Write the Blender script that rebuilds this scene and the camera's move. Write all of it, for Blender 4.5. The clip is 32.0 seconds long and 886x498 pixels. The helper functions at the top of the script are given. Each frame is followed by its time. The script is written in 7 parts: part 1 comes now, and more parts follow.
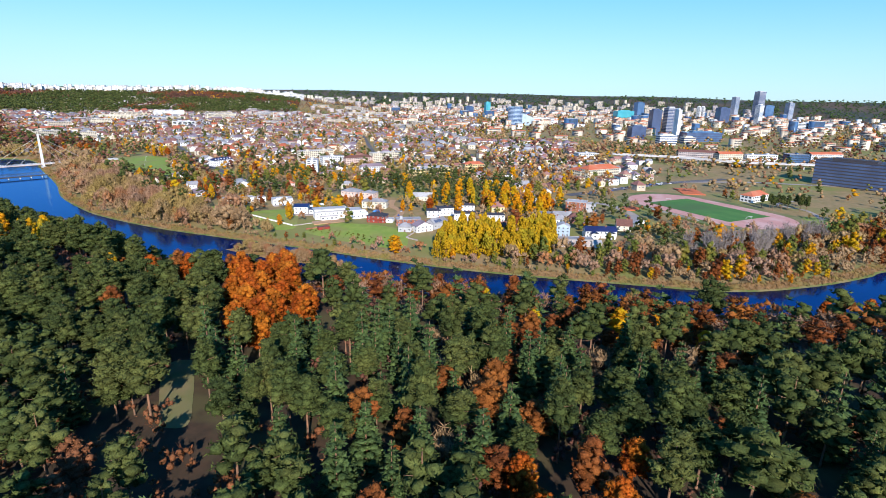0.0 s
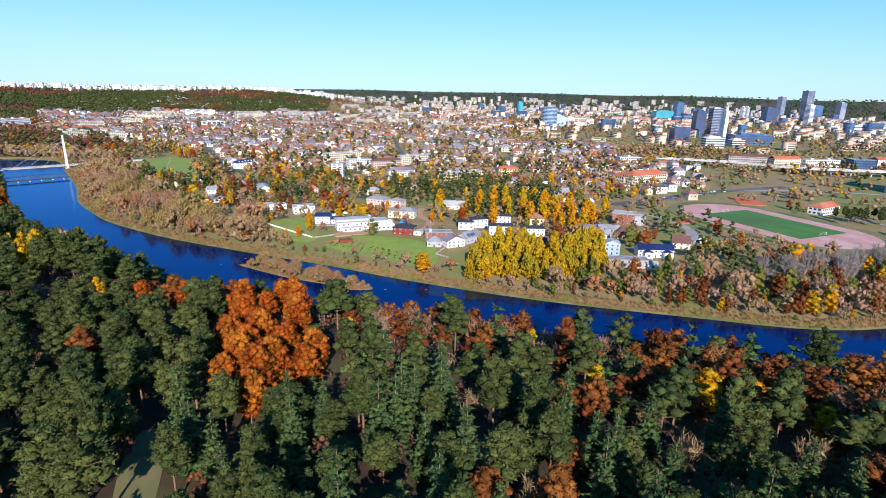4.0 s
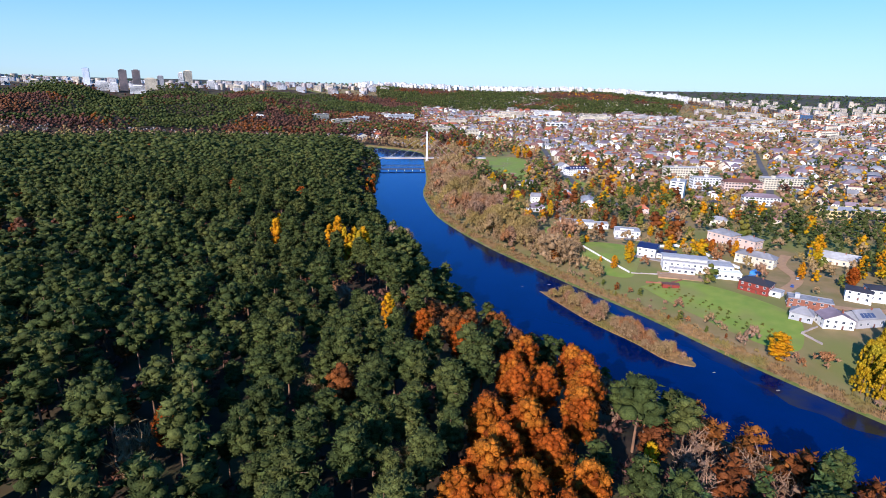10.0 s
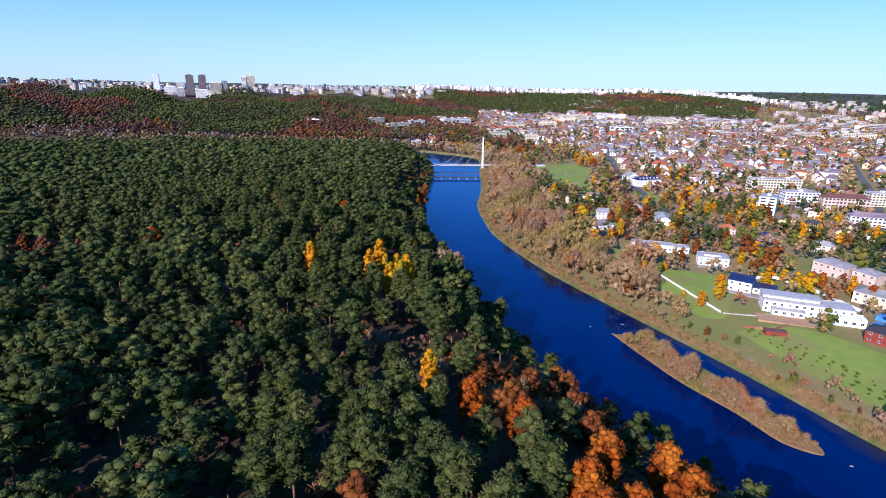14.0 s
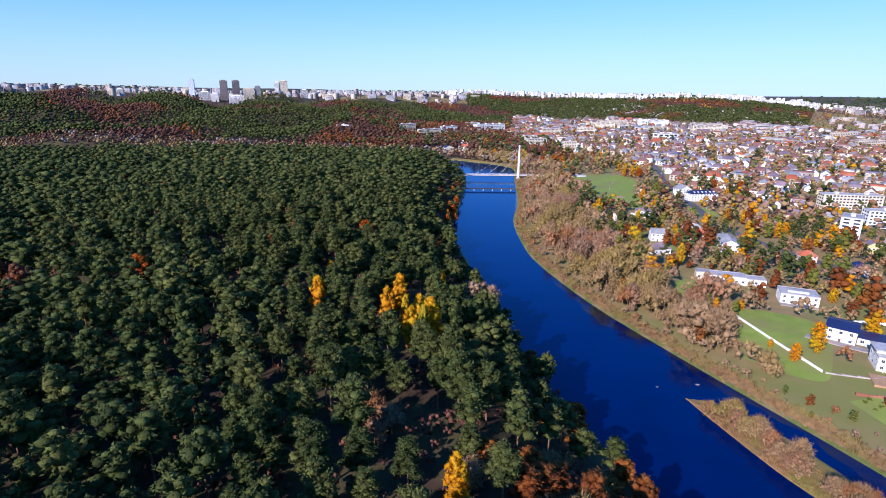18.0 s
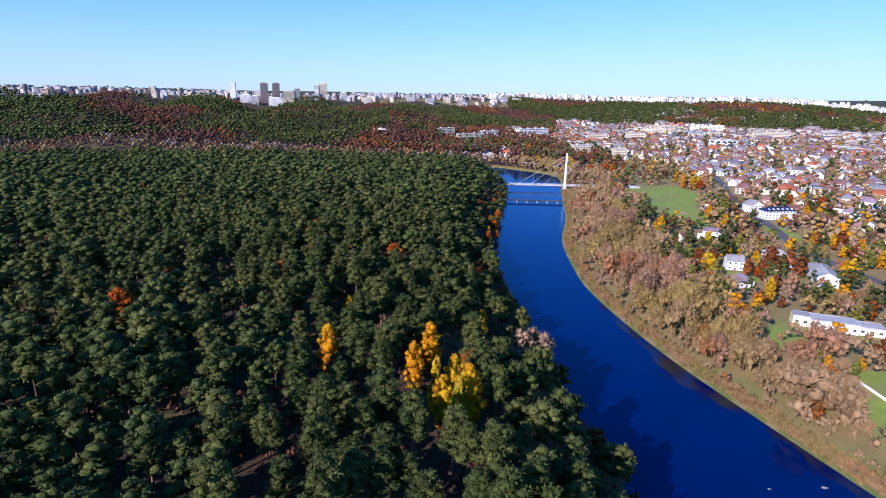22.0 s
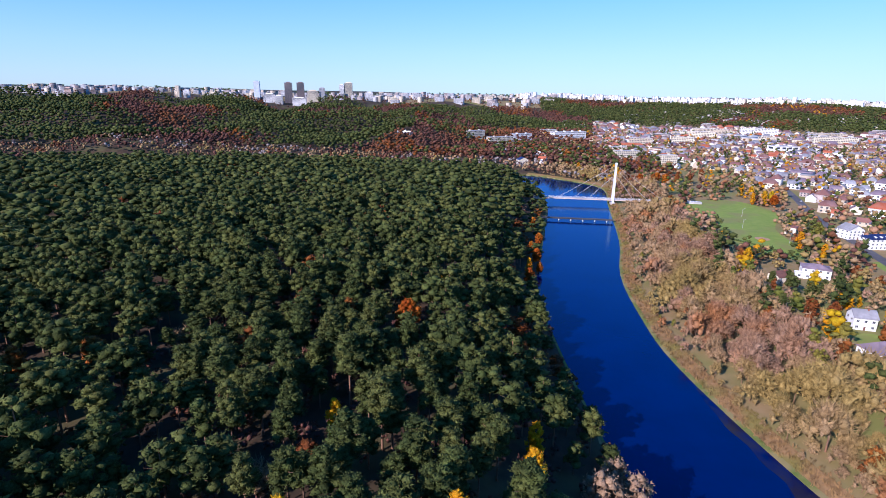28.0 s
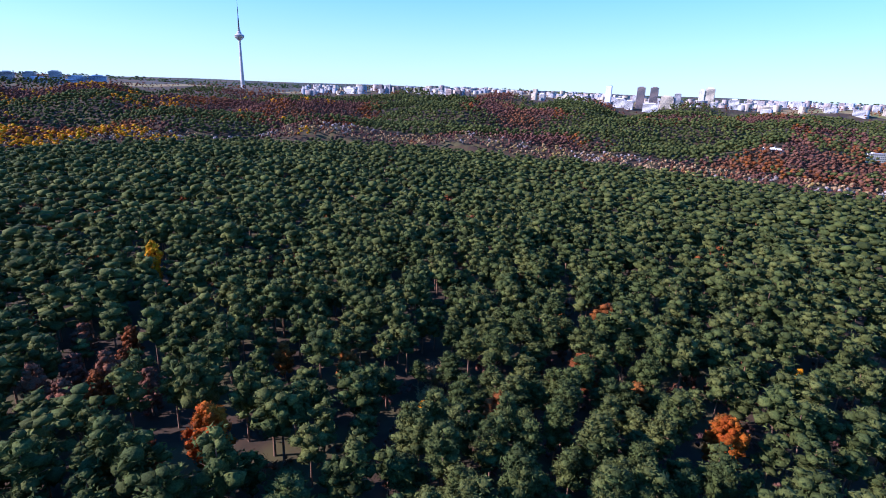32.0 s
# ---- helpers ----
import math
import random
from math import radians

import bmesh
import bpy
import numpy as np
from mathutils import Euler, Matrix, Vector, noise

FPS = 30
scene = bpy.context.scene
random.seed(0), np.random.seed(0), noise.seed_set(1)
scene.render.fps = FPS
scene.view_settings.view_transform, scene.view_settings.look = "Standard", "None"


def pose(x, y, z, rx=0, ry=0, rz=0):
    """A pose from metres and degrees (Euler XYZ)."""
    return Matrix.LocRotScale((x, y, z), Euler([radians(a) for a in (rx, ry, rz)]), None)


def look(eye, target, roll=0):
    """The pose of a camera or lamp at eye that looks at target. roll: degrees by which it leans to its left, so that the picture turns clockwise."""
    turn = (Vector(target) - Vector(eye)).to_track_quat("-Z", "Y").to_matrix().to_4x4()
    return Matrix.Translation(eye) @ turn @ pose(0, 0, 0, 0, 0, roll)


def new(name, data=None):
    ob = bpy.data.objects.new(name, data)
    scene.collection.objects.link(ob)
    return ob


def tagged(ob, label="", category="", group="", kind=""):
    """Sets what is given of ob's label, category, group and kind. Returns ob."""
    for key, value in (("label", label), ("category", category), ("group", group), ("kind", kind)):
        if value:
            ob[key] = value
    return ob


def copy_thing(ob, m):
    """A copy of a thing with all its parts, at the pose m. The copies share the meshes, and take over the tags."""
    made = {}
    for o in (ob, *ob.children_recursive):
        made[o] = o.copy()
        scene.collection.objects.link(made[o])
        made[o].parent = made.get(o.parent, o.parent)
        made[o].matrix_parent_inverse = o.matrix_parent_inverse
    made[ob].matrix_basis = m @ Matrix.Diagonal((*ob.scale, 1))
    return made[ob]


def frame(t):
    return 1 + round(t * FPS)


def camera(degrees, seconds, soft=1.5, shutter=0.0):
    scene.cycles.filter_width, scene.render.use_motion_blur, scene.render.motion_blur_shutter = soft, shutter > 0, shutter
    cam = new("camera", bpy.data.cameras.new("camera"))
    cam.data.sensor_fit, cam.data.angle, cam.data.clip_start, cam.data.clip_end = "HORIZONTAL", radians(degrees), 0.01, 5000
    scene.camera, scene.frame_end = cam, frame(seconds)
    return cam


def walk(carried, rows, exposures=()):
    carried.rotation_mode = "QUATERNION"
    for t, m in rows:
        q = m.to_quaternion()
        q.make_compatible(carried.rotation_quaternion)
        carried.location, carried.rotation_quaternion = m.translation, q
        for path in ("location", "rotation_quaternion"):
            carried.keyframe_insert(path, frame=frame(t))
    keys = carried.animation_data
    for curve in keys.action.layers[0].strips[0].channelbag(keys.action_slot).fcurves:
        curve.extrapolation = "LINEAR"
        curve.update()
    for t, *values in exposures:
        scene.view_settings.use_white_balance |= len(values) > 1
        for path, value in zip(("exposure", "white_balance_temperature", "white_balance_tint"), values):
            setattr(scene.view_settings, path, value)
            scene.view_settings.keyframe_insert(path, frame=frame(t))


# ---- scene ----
cam = camera(79.27, 32.0, soft=0.9)
# seconds, place, and turn: tilt from straight down, lean, heading to the left
PATH = [
    (0.0, 0.00, 0.00, 120.00, -48.715, -16.364, 1.148),
    (0.5, 4.04, 3.72, 119.43, -47.969, -16.305, 1.176),
    (1.0, 7.98, 7.69, 119.24, -47.228, -16.286, 1.187),
    (1.5, 11.74, 11.89, 119.43, -46.746, -16.269, 1.209),
    (2.0, 15.63, 16.31, 119.86, -46.437, -16.270, 1.186),
    (2.5, 19.74, 20.76, 120.21, -46.152, -16.326, 1.183),
    (3.0, 23.99, 25.15, 120.39, -45.850, -16.353, 1.202),
    (3.5, 28.04, 29.50, 120.37, -45.658, -16.440, 1.155),
    (5.5, 43.17, 46.98, 120.48, -45.251, -16.477, 1.117),
    (6.0, 46.77, 51.36, 120.81, -44.285, -16.513, 1.098),
    (6.5, 50.08, 55.67, 121.26, -40.789, -16.580, 1.146),
    (7.0, 53.38, 59.76, 121.68, -36.060, -16.617, 1.195),
    (7.5, 56.34, 63.78, 122.04, -30.423, -16.730, 1.276),
    (8.0, 59.05, 68.00, 122.19, -24.311, -16.831, 1.305),
    (8.5, 61.43, 72.59, 122.39, -20.986, -16.871, 1.419),
    (9.0, 63.46, 77.48, 122.67, -19.505, -16.893, 1.497),
    (9.5, 65.17, 82.49, 123.20, -16.135, -17.003, 1.504),
    (10.0, 66.67, 87.57, 123.94, -10.763, -17.121, 1.456),
    (10.5, 68.07, 92.49, 124.57, -7.755, -17.233, 1.510),
    (11.0, 69.22, 97.89, 124.98, -6.552, -17.249, 1.471),
    (11.5, 70.11, 103.60, 125.26, -5.759, -17.251, 1.405),
    (12.0, 71.01, 109.26, 125.34, -5.018, -17.220, 1.386),
    (12.5, 71.97, 115.02, 125.49, -4.604, -17.195, 1.235),
    (13.0, 72.84, 121.27, 125.59, -4.562, -17.145, 1.160),
    (13.5, 73.64, 127.66, 125.75, -4.630, -17.116, 1.052),
    (14.0, 74.24, 134.03, 125.84, -4.721, -17.047, 1.024),
    (14.5, 74.71, 140.23, 125.86, -4.797, -16.976, 0.985),
    (16.5, 76.26, 166.33, 125.79, -2.443, -16.692, 0.914),
    (17.0, 76.67, 173.23, 125.65, -1.466, -16.647, 0.934),
    (17.5, 76.97, 180.20, 125.50, -1.138, -16.649, 0.932),
    (18.0, 77.14, 187.09, 125.56, -1.260, -16.621, 0.894),
    (18.5, 77.17, 193.79, 125.58, -1.292, -16.610, 0.876),
    (19.0, 77.01, 200.68, 125.56, -0.378, -16.570, 0.881),
    (19.5, 76.96, 207.38, 125.53, 0.549, -16.574, 0.881),
    (20.0, 76.90, 214.24, 125.37, 1.433, -16.479, 0.925),
    (20.5, 76.55, 221.02, 125.25, 1.983, -16.466, 0.956),
    (21.0, 75.96, 227.98, 125.19, 2.242, -16.422, 0.989),
    (21.5, 75.51, 234.73, 125.16, 2.570, -16.396, 0.998),
    (22.0, 75.38, 241.70, 125.29, 2.822, -16.379, 0.987),
    (22.5, 75.33, 248.61, 125.36, 3.077, -16.403, 0.954),
    (23.0, 74.90, 255.83, 125.36, 3.236, -16.398, 0.943),
    (23.5, 74.32, 263.10, 125.31, 3.291, -16.403, 0.922),
    (24.0, 73.77, 270.50, 125.13, 3.327, -16.398, 0.918),
    (24.5, 73.07, 277.73, 124.88, 3.316, -16.387, 0.908),
    (25.0, 72.34, 285.01, 124.78, 3.388, -16.387, 0.919),
    (25.5, 71.58, 292.13, 124.71, 3.481, -16.398, 0.932),
    (27.5, 68.12, 322.53, 124.94, 3.894, -16.421, 1.020),
    (28.0, 67.28, 330.75, 124.95, 5.717, -16.430, 1.123),
    (28.5, 66.36, 339.15, 124.90, 8.032, -16.444, 1.125),
    (29.0, 65.29, 347.26, 124.61, 11.376, -16.460, 1.096),
    (29.5, 64.32, 354.95, 124.40, 15.213, -16.489, 1.214),
    (30.0, 63.17, 362.28, 124.39, 19.621, -16.553, 1.392),
    (30.5, 61.61, 369.32, 124.54, 23.843, -16.593, 1.553),
    (31.0, 59.78, 376.10, 124.84, 28.647, -16.677, 1.686),
    (31.5, 57.39, 382.51, 125.13, 33.215, -16.780, 1.851),
    (32.0, 54.47, 388.96, 125.43, 40.757, -16.936, 2.076),
]


def flown(x, y, z, yaw, pitch, roll):
    a, b = radians(yaw), radians(pitch)
    ahead = Vector((-math.sin(a) * math.cos(b), math.cos(a) * math.cos(b), math.sin(b)))
    eye = Vector((x, y, z))
    return look(eye, eye + ahead * 100, roll)


EXPOSURES = ((0.0, 0.68, 6000, 15), (4.0, 0.64, 6000, 16), (8.0, 0.56, 5950, 19), (12.0, 0.61, 5800, 25), (14.0, 0.6, 5750, 27), (26.0, 0.6, 5700, 30), (29.5, 0.71, 5600, 33), (32.0, 1.0, 5450, 37))
walk(cam, [(row[0], flown(*row[1:])) for row in PATH], EXPOSURES)

# ---- light ----
SUN_EL, SUN_ROT = radians(27), radians(219)
world = bpy.data.worlds.new("sky")
scene.world = world
world.use_nodes = True
_wn = world.node_tree.nodes
_sky = _wn.new("ShaderNodeTexSky")
_sky.sky_type, _sky.sun_disc = "NISHITA", False
_sky.sun_elevation, _sky.sun_rotation = SUN_EL, SUN_ROT
_sky.air_density, _sky.dust_density, _sky.ozone_density = 1.0, 0.0, 3.0
_bg = _wn["Background"]
_tint = _wn.new("ShaderNodeMix")
_tint.data_type, _tint.blend_type = "RGBA", "MULTIPLY"
_tint.inputs[0].default_value, _tint.inputs[7].default_value = 1.0, (4.5, 6.65, 9.0, 1)
# a clear washed autumn sky: the bright rim near the horizon is softened
_deep, _rim, _soft = _wn.new("ShaderNodeHueSaturation"), _wn.new("ShaderNodeVectorMath"), _wn.new("ShaderNodeVectorMath")
_deep.inputs["Saturation"].default_value = 1.32
_rim.operation, _soft.operation = "ADD", "DIVIDE"
_rim.inputs[1].default_value = (5, 5, 5)
world.node_tree.links.new(_sky.outputs[0], _deep.inputs["Color"])
world.node_tree.links.new(_deep.outputs[0], _rim.inputs[0])
world.node_tree.links.new(_deep.outputs[0], _soft.inputs[0])
world.node_tree.links.new(_rim.outputs[0], _soft.inputs[1])
world.node_tree.links.new(_soft.outputs[0], _tint.inputs[6])
world.node_tree.links.new(_tint.outputs[2], _bg.inputs[0])
_bg.inputs[1].default_value = 0.14
_sun = bpy.data.lights.new("sun", "SUN")
_sun.energy, _sun.angle, _sun.color = 5.0, radians(0.5), (1.0, 0.93, 0.82)
sun = new("sun", _sun)
_sd = Vector((math.sin(SUN_ROT) * math.cos(SUN_EL), math.cos(SUN_ROT) * math.cos(SUN_EL), math.sin(SUN_EL)))
sun.matrix_world = look(_sd * 500, (0, 0, 0))


# ---- materials ----
def noise_mat(name, c1, c2, scale=0.2, rough=0.85, c3=None, scale3=0.02, island=0.0, bump=0.0, bscale=2.0, metal=0.0, spec=0.3, rand=0.0,
              through_light=0.0, fine=0.0, fscale=2.2):
    """A surface of two mixed colours, with a third at a larger scale, shade by piece and fine relief."""
    m = bpy.data.materials.new(name)
    m.use_nodes = True
    nt = m.node_tree
    n, l = nt.nodes, nt.links
    b = n["Principled BSDF"]
    b.inputs["Roughness"].default_value = rough
    b.inputs["Metallic"].default_value = metal
    b.inputs["Specular IOR Level"].default_value = spec
    g = n.new("ShaderNodeNewGeometry")
    t1 = n.new("ShaderNodeTexNoise")
    t1.inputs["Scale"].default_value, t1.inputs["Detail"].default_value = scale, 4
    l.new(g.outputs["Position"], t1.inputs["Vector"])
    r1 = n.new("ShaderNodeMapRange")
    r1.inputs[1].default_value, r1.inputs[2].default_value = 0.35, 0.65
    l.new(t1.outputs[0], r1.inputs[0])
    mx = n.new("ShaderNodeMix")
    mx.data_type = "RGBA"
    mx.inputs[6].default_value, mx.inputs[7].default_value = (*c1, 1), (*c2, 1)
    l.new(r1.outputs[0], mx.inputs[0])
    col = mx.outputs[2]
    if c3:
        t3 = n.new("ShaderNodeTexNoise")
        t3.inputs["Scale"].default_value, t3.inputs["Detail"].default_value = scale3, 3
        l.new(g.outputs["Position"], t3.inputs["Vector"])
        r3 = n.new("ShaderNodeMapRange")
        r3.inputs[1].default_value, r3.inputs[2].default_value = 0.48, 0.62
        l.new(t3.outputs[0], r3.inputs[0])
        m3 = n.new("ShaderNodeMix")
        m3.data_type = "RGBA"
        m3.inputs[7].default_value = (*c3, 1)
        l.new(r3.outputs[0], m3.inputs[0])
        l.new(col, m3.inputs[6])
        col = m3.outputs[2]
    if island or rand:
        hsv = n.new("ShaderNodeHueSaturation")
        rr = n.new("ShaderNodeMapRange")
        amt = island or rand
        rr.inputs[3].default_value, rr.inputs[4].default_value = 1 - amt, 1 + amt
        if island:
            l.new(g.outputs["Random Per Island"], rr.inputs[0])
        else:
            oi = n.new("ShaderNodeObjectInfo")
            l.new(oi.outputs["Random"], rr.inputs[0])
        l.new(rr.outputs[0], hsv.inputs["Value"])
        l.new(col, hsv.inputs["Color"])
        col = hsv.outputs[0]
    if fine:
        tf = n.new("ShaderNodeTexNoise")
        tf.inputs["Scale"].default_value, tf.inputs["Detail"].default_value, tf.inputs["Roughness"].default_value = fscale, 6, 0.7
        l.new(g.outputs["Position"], tf.inputs["Vector"])
        rf = n.new("ShaderNodeMapRange")
        rf.inputs[1].default_value, rf.inputs[2].default_value = 0.3, 0.7
        rf.inputs[3].default_value, rf.inputs[4].default_value = 1 - fine, 1 + fine
        l.new(tf.outputs[0], rf.inputs[0])
        mf = n.new("ShaderNodeVectorMath")
        mf.operation = "SCALE"
        l.new(col, mf.inputs[0])
        l.new(rf.outputs[0], mf.inputs[3])
        col = mf.outputs[0]
    l.new(col, b.inputs["Base Color"])
    if bump:
        tb = n.new("ShaderNodeTexNoise")
        tb.inputs["Scale"].default_value, tb.inputs["Detail"].default_value = bscale, 5
        l.new(g.outputs["Position"], tb.inputs["Vector"])
        bp = n.new("ShaderNodeBump")
        bp.inputs["Strength"].default_value, bp.inputs["Distance"].default_value = bump, 0.3
        l.new(tb.outputs[0], bp.inputs["Height"])
        l.new(bp.outputs[0], b.inputs["Normal"])
    if through_light:
        tr = n.new("ShaderNodeBsdfTranslucent")
        l.new(col, tr.inputs["Color"])
        ms = n.new("ShaderNodeMixShader")
        ms.inputs[0].default_value = through_light
        l.new(b.outputs[0], ms.inputs[1])
        l.new(tr.outputs[0], ms.inputs[2])
        l.new(ms.outputs[0], n["Material Output"].inputs[0])
    return m


M_FLOOR = noise_mat("forest_floor", (0.06, 0.034, 0.017), (0.04, 0.026, 0.013), 0.3, 0.95, (0.075, 0.062, 0.022), 0.04)
M_MEADOW = noise_mat("town_ground", (0.27, 0.18, 0.08), (0.2, 0.15, 0.055), 0.12, 0.95, (0.17, 0.17, 0.042), 0.012)
M_BANK = noise_mat("reed_bank", (0.26, 0.15, 0.06), (0.19, 0.11, 0.04), 0.35, 0.95, (0.18, 0.14, 0.035), 0.05, bump=0.6, bscale=1.5)
M_GREENBANK = noise_mat("bank_grass", (0.09, 0.12, 0.02), (0.14, 0.14, 0.035), 0.4, 0.9, (0.2, 0.16, 0.06), 0.08)
M_GRASSY = noise_mat("rough_meadow", (0.15, 0.15, 0.05), (0.2, 0.16, 0.07), 0.1, 0.95, (0.1, 0.13, 0.035), 0.03)
M_FAR = noise_mat("far_country", (0.035, 0.045, 0.03), (0.06, 0.05, 0.035), 0.01, 0.95, (0.09, 0.06, 0.035), 0.003)
M_LAWN = noise_mat("lawn", (0.16, 0.23, 0.03), (0.21, 0.26, 0.04), 0.15, 0.9, (0.2, 0.2, 0.05), 0.03)
M_PINE = noise_mat("pine_needles", (0.04, 0.055, 0.016), (0.068, 0.086, 0.022), 0.13, 0.8, (0.092, 0.102, 0.027), 0.06, island=0.36, through_light=0.2, fine=0.55, spec=0.08, bump=1.0, bscale=2.5)
M_SPRUCE = noise_mat("spruce_needles", (0.04, 0.07, 0.024), (0.075, 0.108, 0.03), 0.3, 0.6, island=0.35, through_light=0.15, fine=0.55, spec=0.08, bump=1.0, bscale=2.5)
M_ORANGE = noise_mat("oak_leaves", (0.36, 0.085, 0.008), (0.25, 0.05, 0.006), 0.25, 0.6, (0.41, 0.135, 0.012), 0.1, island=0.4, through_light=0.3, fine=0.55, spec=0.08, bump=1.0, bscale=2.5)
M_RUST = noise_mat("rust_leaves", (0.2, 0.06, 0.015), (0.135, 0.042, 0.014), 0.12, 0.7, (0.24, 0.085, 0.017), 0.03, island=0.4, through_light=0.25, fine=0.55, spec=0.08, bump=1.0, bscale=2.5)
M_YELLOW = noise_mat("yellow_leaves", (0.58, 0.28, 0.004), (0.52, 0.19, 0.004), 0.2, 0.6, (0.46, 0.3, 0.006), 0.06, island=0.16, through_light=0.3, fine=0.55, spec=0.08, bump=1.0, bscale=2.5)
M_GREENLEAF = noise_mat("late_green_leaves", (0.1, 0.13, 0.025), (0.16, 0.16, 0.03), 0.15, 0.6, (0.2, 0.17, 0.03), 0.05, island=0.16, through_light=0.3, fine=0.55, spec=0.08, bump=1.0, bscale=2.5)
M_POPLAR = noise_mat("poplar_leaves", (0.48, 0.3, 0.008), (0.4, 0.235, 0.008), 0.25, 0.6, (0.32, 0.25, 0.015), 0.06, island=0.35, through_light=0.3, fine=0.55, spec=0.08, bump=1.0, bscale=2.5)
M_TWIG = noise_mat("bare_twigs", (0.23, 0.145, 0.072), (0.3, 0.195, 0.1), 0.06, 0.9, (0.25, 0.175, 0.058), 0.02, island=0.26, fine=0.35, spec=0.05, bump=1.0, bscale=3.0)
M_TWIGRED = noise_mat("red_brown_twigs", (0.24, 0.14, 0.082), (0.29, 0.18, 0.115), 0.06, 0.9, (0.26, 0.115, 0.045), 0.03, island=0.26, fine=0.35, spec=0.05, bump=1.0, bscale=3.0)
M_PALETWIG = noise_mat("pale_twigs", (0.25, 0.21, 0.19), (0.2, 0.17, 0.15), 0.1, 0.9, island=0.3, fine=0.4, spec=0.05)
M_TAN = noise_mat("tan_leaves", (0.28, 0.185, 0.11), (0.22, 0.14, 0.085), 0.2, 0.8, island=0.3, through_light=0.2, fine=0.5, spec=0.05)
M_MAROON = noise_mat("maroon_leaves", (0.085, 0.04, 0.032), (0.12, 0.055, 0.036), 0.05, 0.85, (0.15, 0.06, 0.025), 0.008, island=0.3, fine=0.5, spec=0.05)
M_BARK = noise_mat("pine_bark", (0.24, 0.125, 0.068), (0.15, 0.09, 0.056), 0.5, 0.9, bump=0.4, bscale=4)


def water_mat(name, deep, silt, low=0.35, high=0.68):
    """Deep still water: a dark body with a bluish gloss that grows towards grazing view."""
    m = bpy.data.materials.new(name)
    m.use_nodes = True
    n, l = m.node_tree.nodes, m.node_tree.links
    n.remove(n["Principled BSDF"])
    body, gloss, film, mix = n.new("ShaderNodeBsdfDiffuse"), n.new("ShaderNodeBsdfGlossy"), n.new("ShaderNodeFresnel"), n.new("ShaderNodeMixShader")
    gloss.inputs["Roughness"].default_value = 0.09
    gloss.inputs["Color"].default_value = (0.3, 0.6, 1.0, 1)
    film.inputs["IOR"].default_value = 1.33
    g = n.new("ShaderNodeNewGeometry")
    t = n.new("ShaderNodeTexNoise")
    t.inputs["Scale"].default_value, t.inputs["Detail"].default_value = 0.35, 4
    l.new(g.outputs["Position"], t.inputs["Vector"])
    bp = n.new("ShaderNodeBump")
    bp.inputs["Strength"].default_value, bp.inputs["Distance"].default_value = 0.22, 0.3
    l.new(t.outputs[0], bp.inputs["Height"])
    l.new(bp.outputs[0], gloss.inputs["Normal"])
    t2 = n.new("ShaderNodeTexNoise")
    t2.inputs["Scale"].default_value, t2.inputs["Detail"].default_value = 0.045, 5
    l.new(g.outputs["Position"], t2.inputs["Vector"])
    r2 = n.new("ShaderNodeMapRange")
    r2.inputs[1].default_value, r2.inputs[2].default_value = low, high
    l.new(t2.outputs[0], r2.inputs[0])
    mx = n.new("ShaderNodeMix")
    mx.data_type = "RGBA"
    mx.inputs[6].default_value, mx.inputs[7].default_value = (*deep, 1), (*silt, 1)
    l.new(r2.outputs[0], mx.inputs[0])
    l.new(mx.outputs[2], body.inputs["Color"])
    l.new(film.outputs[0], mix.inputs[0])
    l.new(body.outputs[0], mix.inputs[1])
    l.new(gloss.outputs[0], mix.inputs[2])
    l.new(mix.outputs[0], n["Material Output"].inputs[0])
    return m


M_WATER = water_mat("river_water", (0.0, 0.008, 0.066), (0.0, 0.006, 0.052))
M_SHALLOW = water_mat("silty_water", (0.0, 0.004, 0.05), (0.024, 0.019, 0.016), 0.38, 0.62)

# ---- the plan: river banks, in plan ----
FAR_BANK = [(780, -40), (640, -52), (555, -30), (490, 4), (470, 10), (420, 34), (368, 72), (330, 131), (288, 204), (254, 281), (233, 342), (202, 420),
            (176, 492), (158, 572), (155, 628), (159, 707), (178, 805), (199, 974), (210, 1044), (206, 1100), (159, 1150), (110, 1182), (0, 1215),
            (-200, 1225), (-420, 1200), (-620, 1130), (-800, 1000), (-900, 800), (-900, 500), (-860, 200)]
NEAR_BANK = [(780, -150), (640, -135), (560, -105), (480, -72), (408, -42), (354, 0), (314, 54), (270, 120), (234, 180), (206, 228), (178, 276),
             (154, 318), (140, 360), (127, 414), (116, 480), (109, 528), (102, 588), (98, 636), (101, 708), (108, 780), (116, 852), (125, 948),
             (122, 1030), (90, 1085), (0, 1110), (-200, 1115), (-400, 1090), (-560, 1030), (-700, 930), (-790, 780), (-800, 500), (-760, 200)]


def rounded(line, cuts=6):
    """A smooth line through the given points."""
    p = np.array([line[0]] + list(line) + [line[-1]], float)
    out = []
    for i in range(1, len(p) - 2):
        a, b, c, d = p[i - 1], p[i], p[i + 1], p[i + 2]
        for u in np.arange(cuts) / cuts:
            q = 0.5 * (2 * b + (c - a) * u + (2 * a - 5 * b + 4 * c - d) * u * u + (3 * b - a - 3 * c + d) * u ** 3)
            out.append((float(q[0]), float(q[1])))
    return out + [tuple(p[-1])]


FAR_BANK, NEAR_BANK = rounded(FAR_BANK, 4), rounded(NEAR_BANK, 4)
PARK = NEAR_BANK + [(-760, -700), (780, -700)]


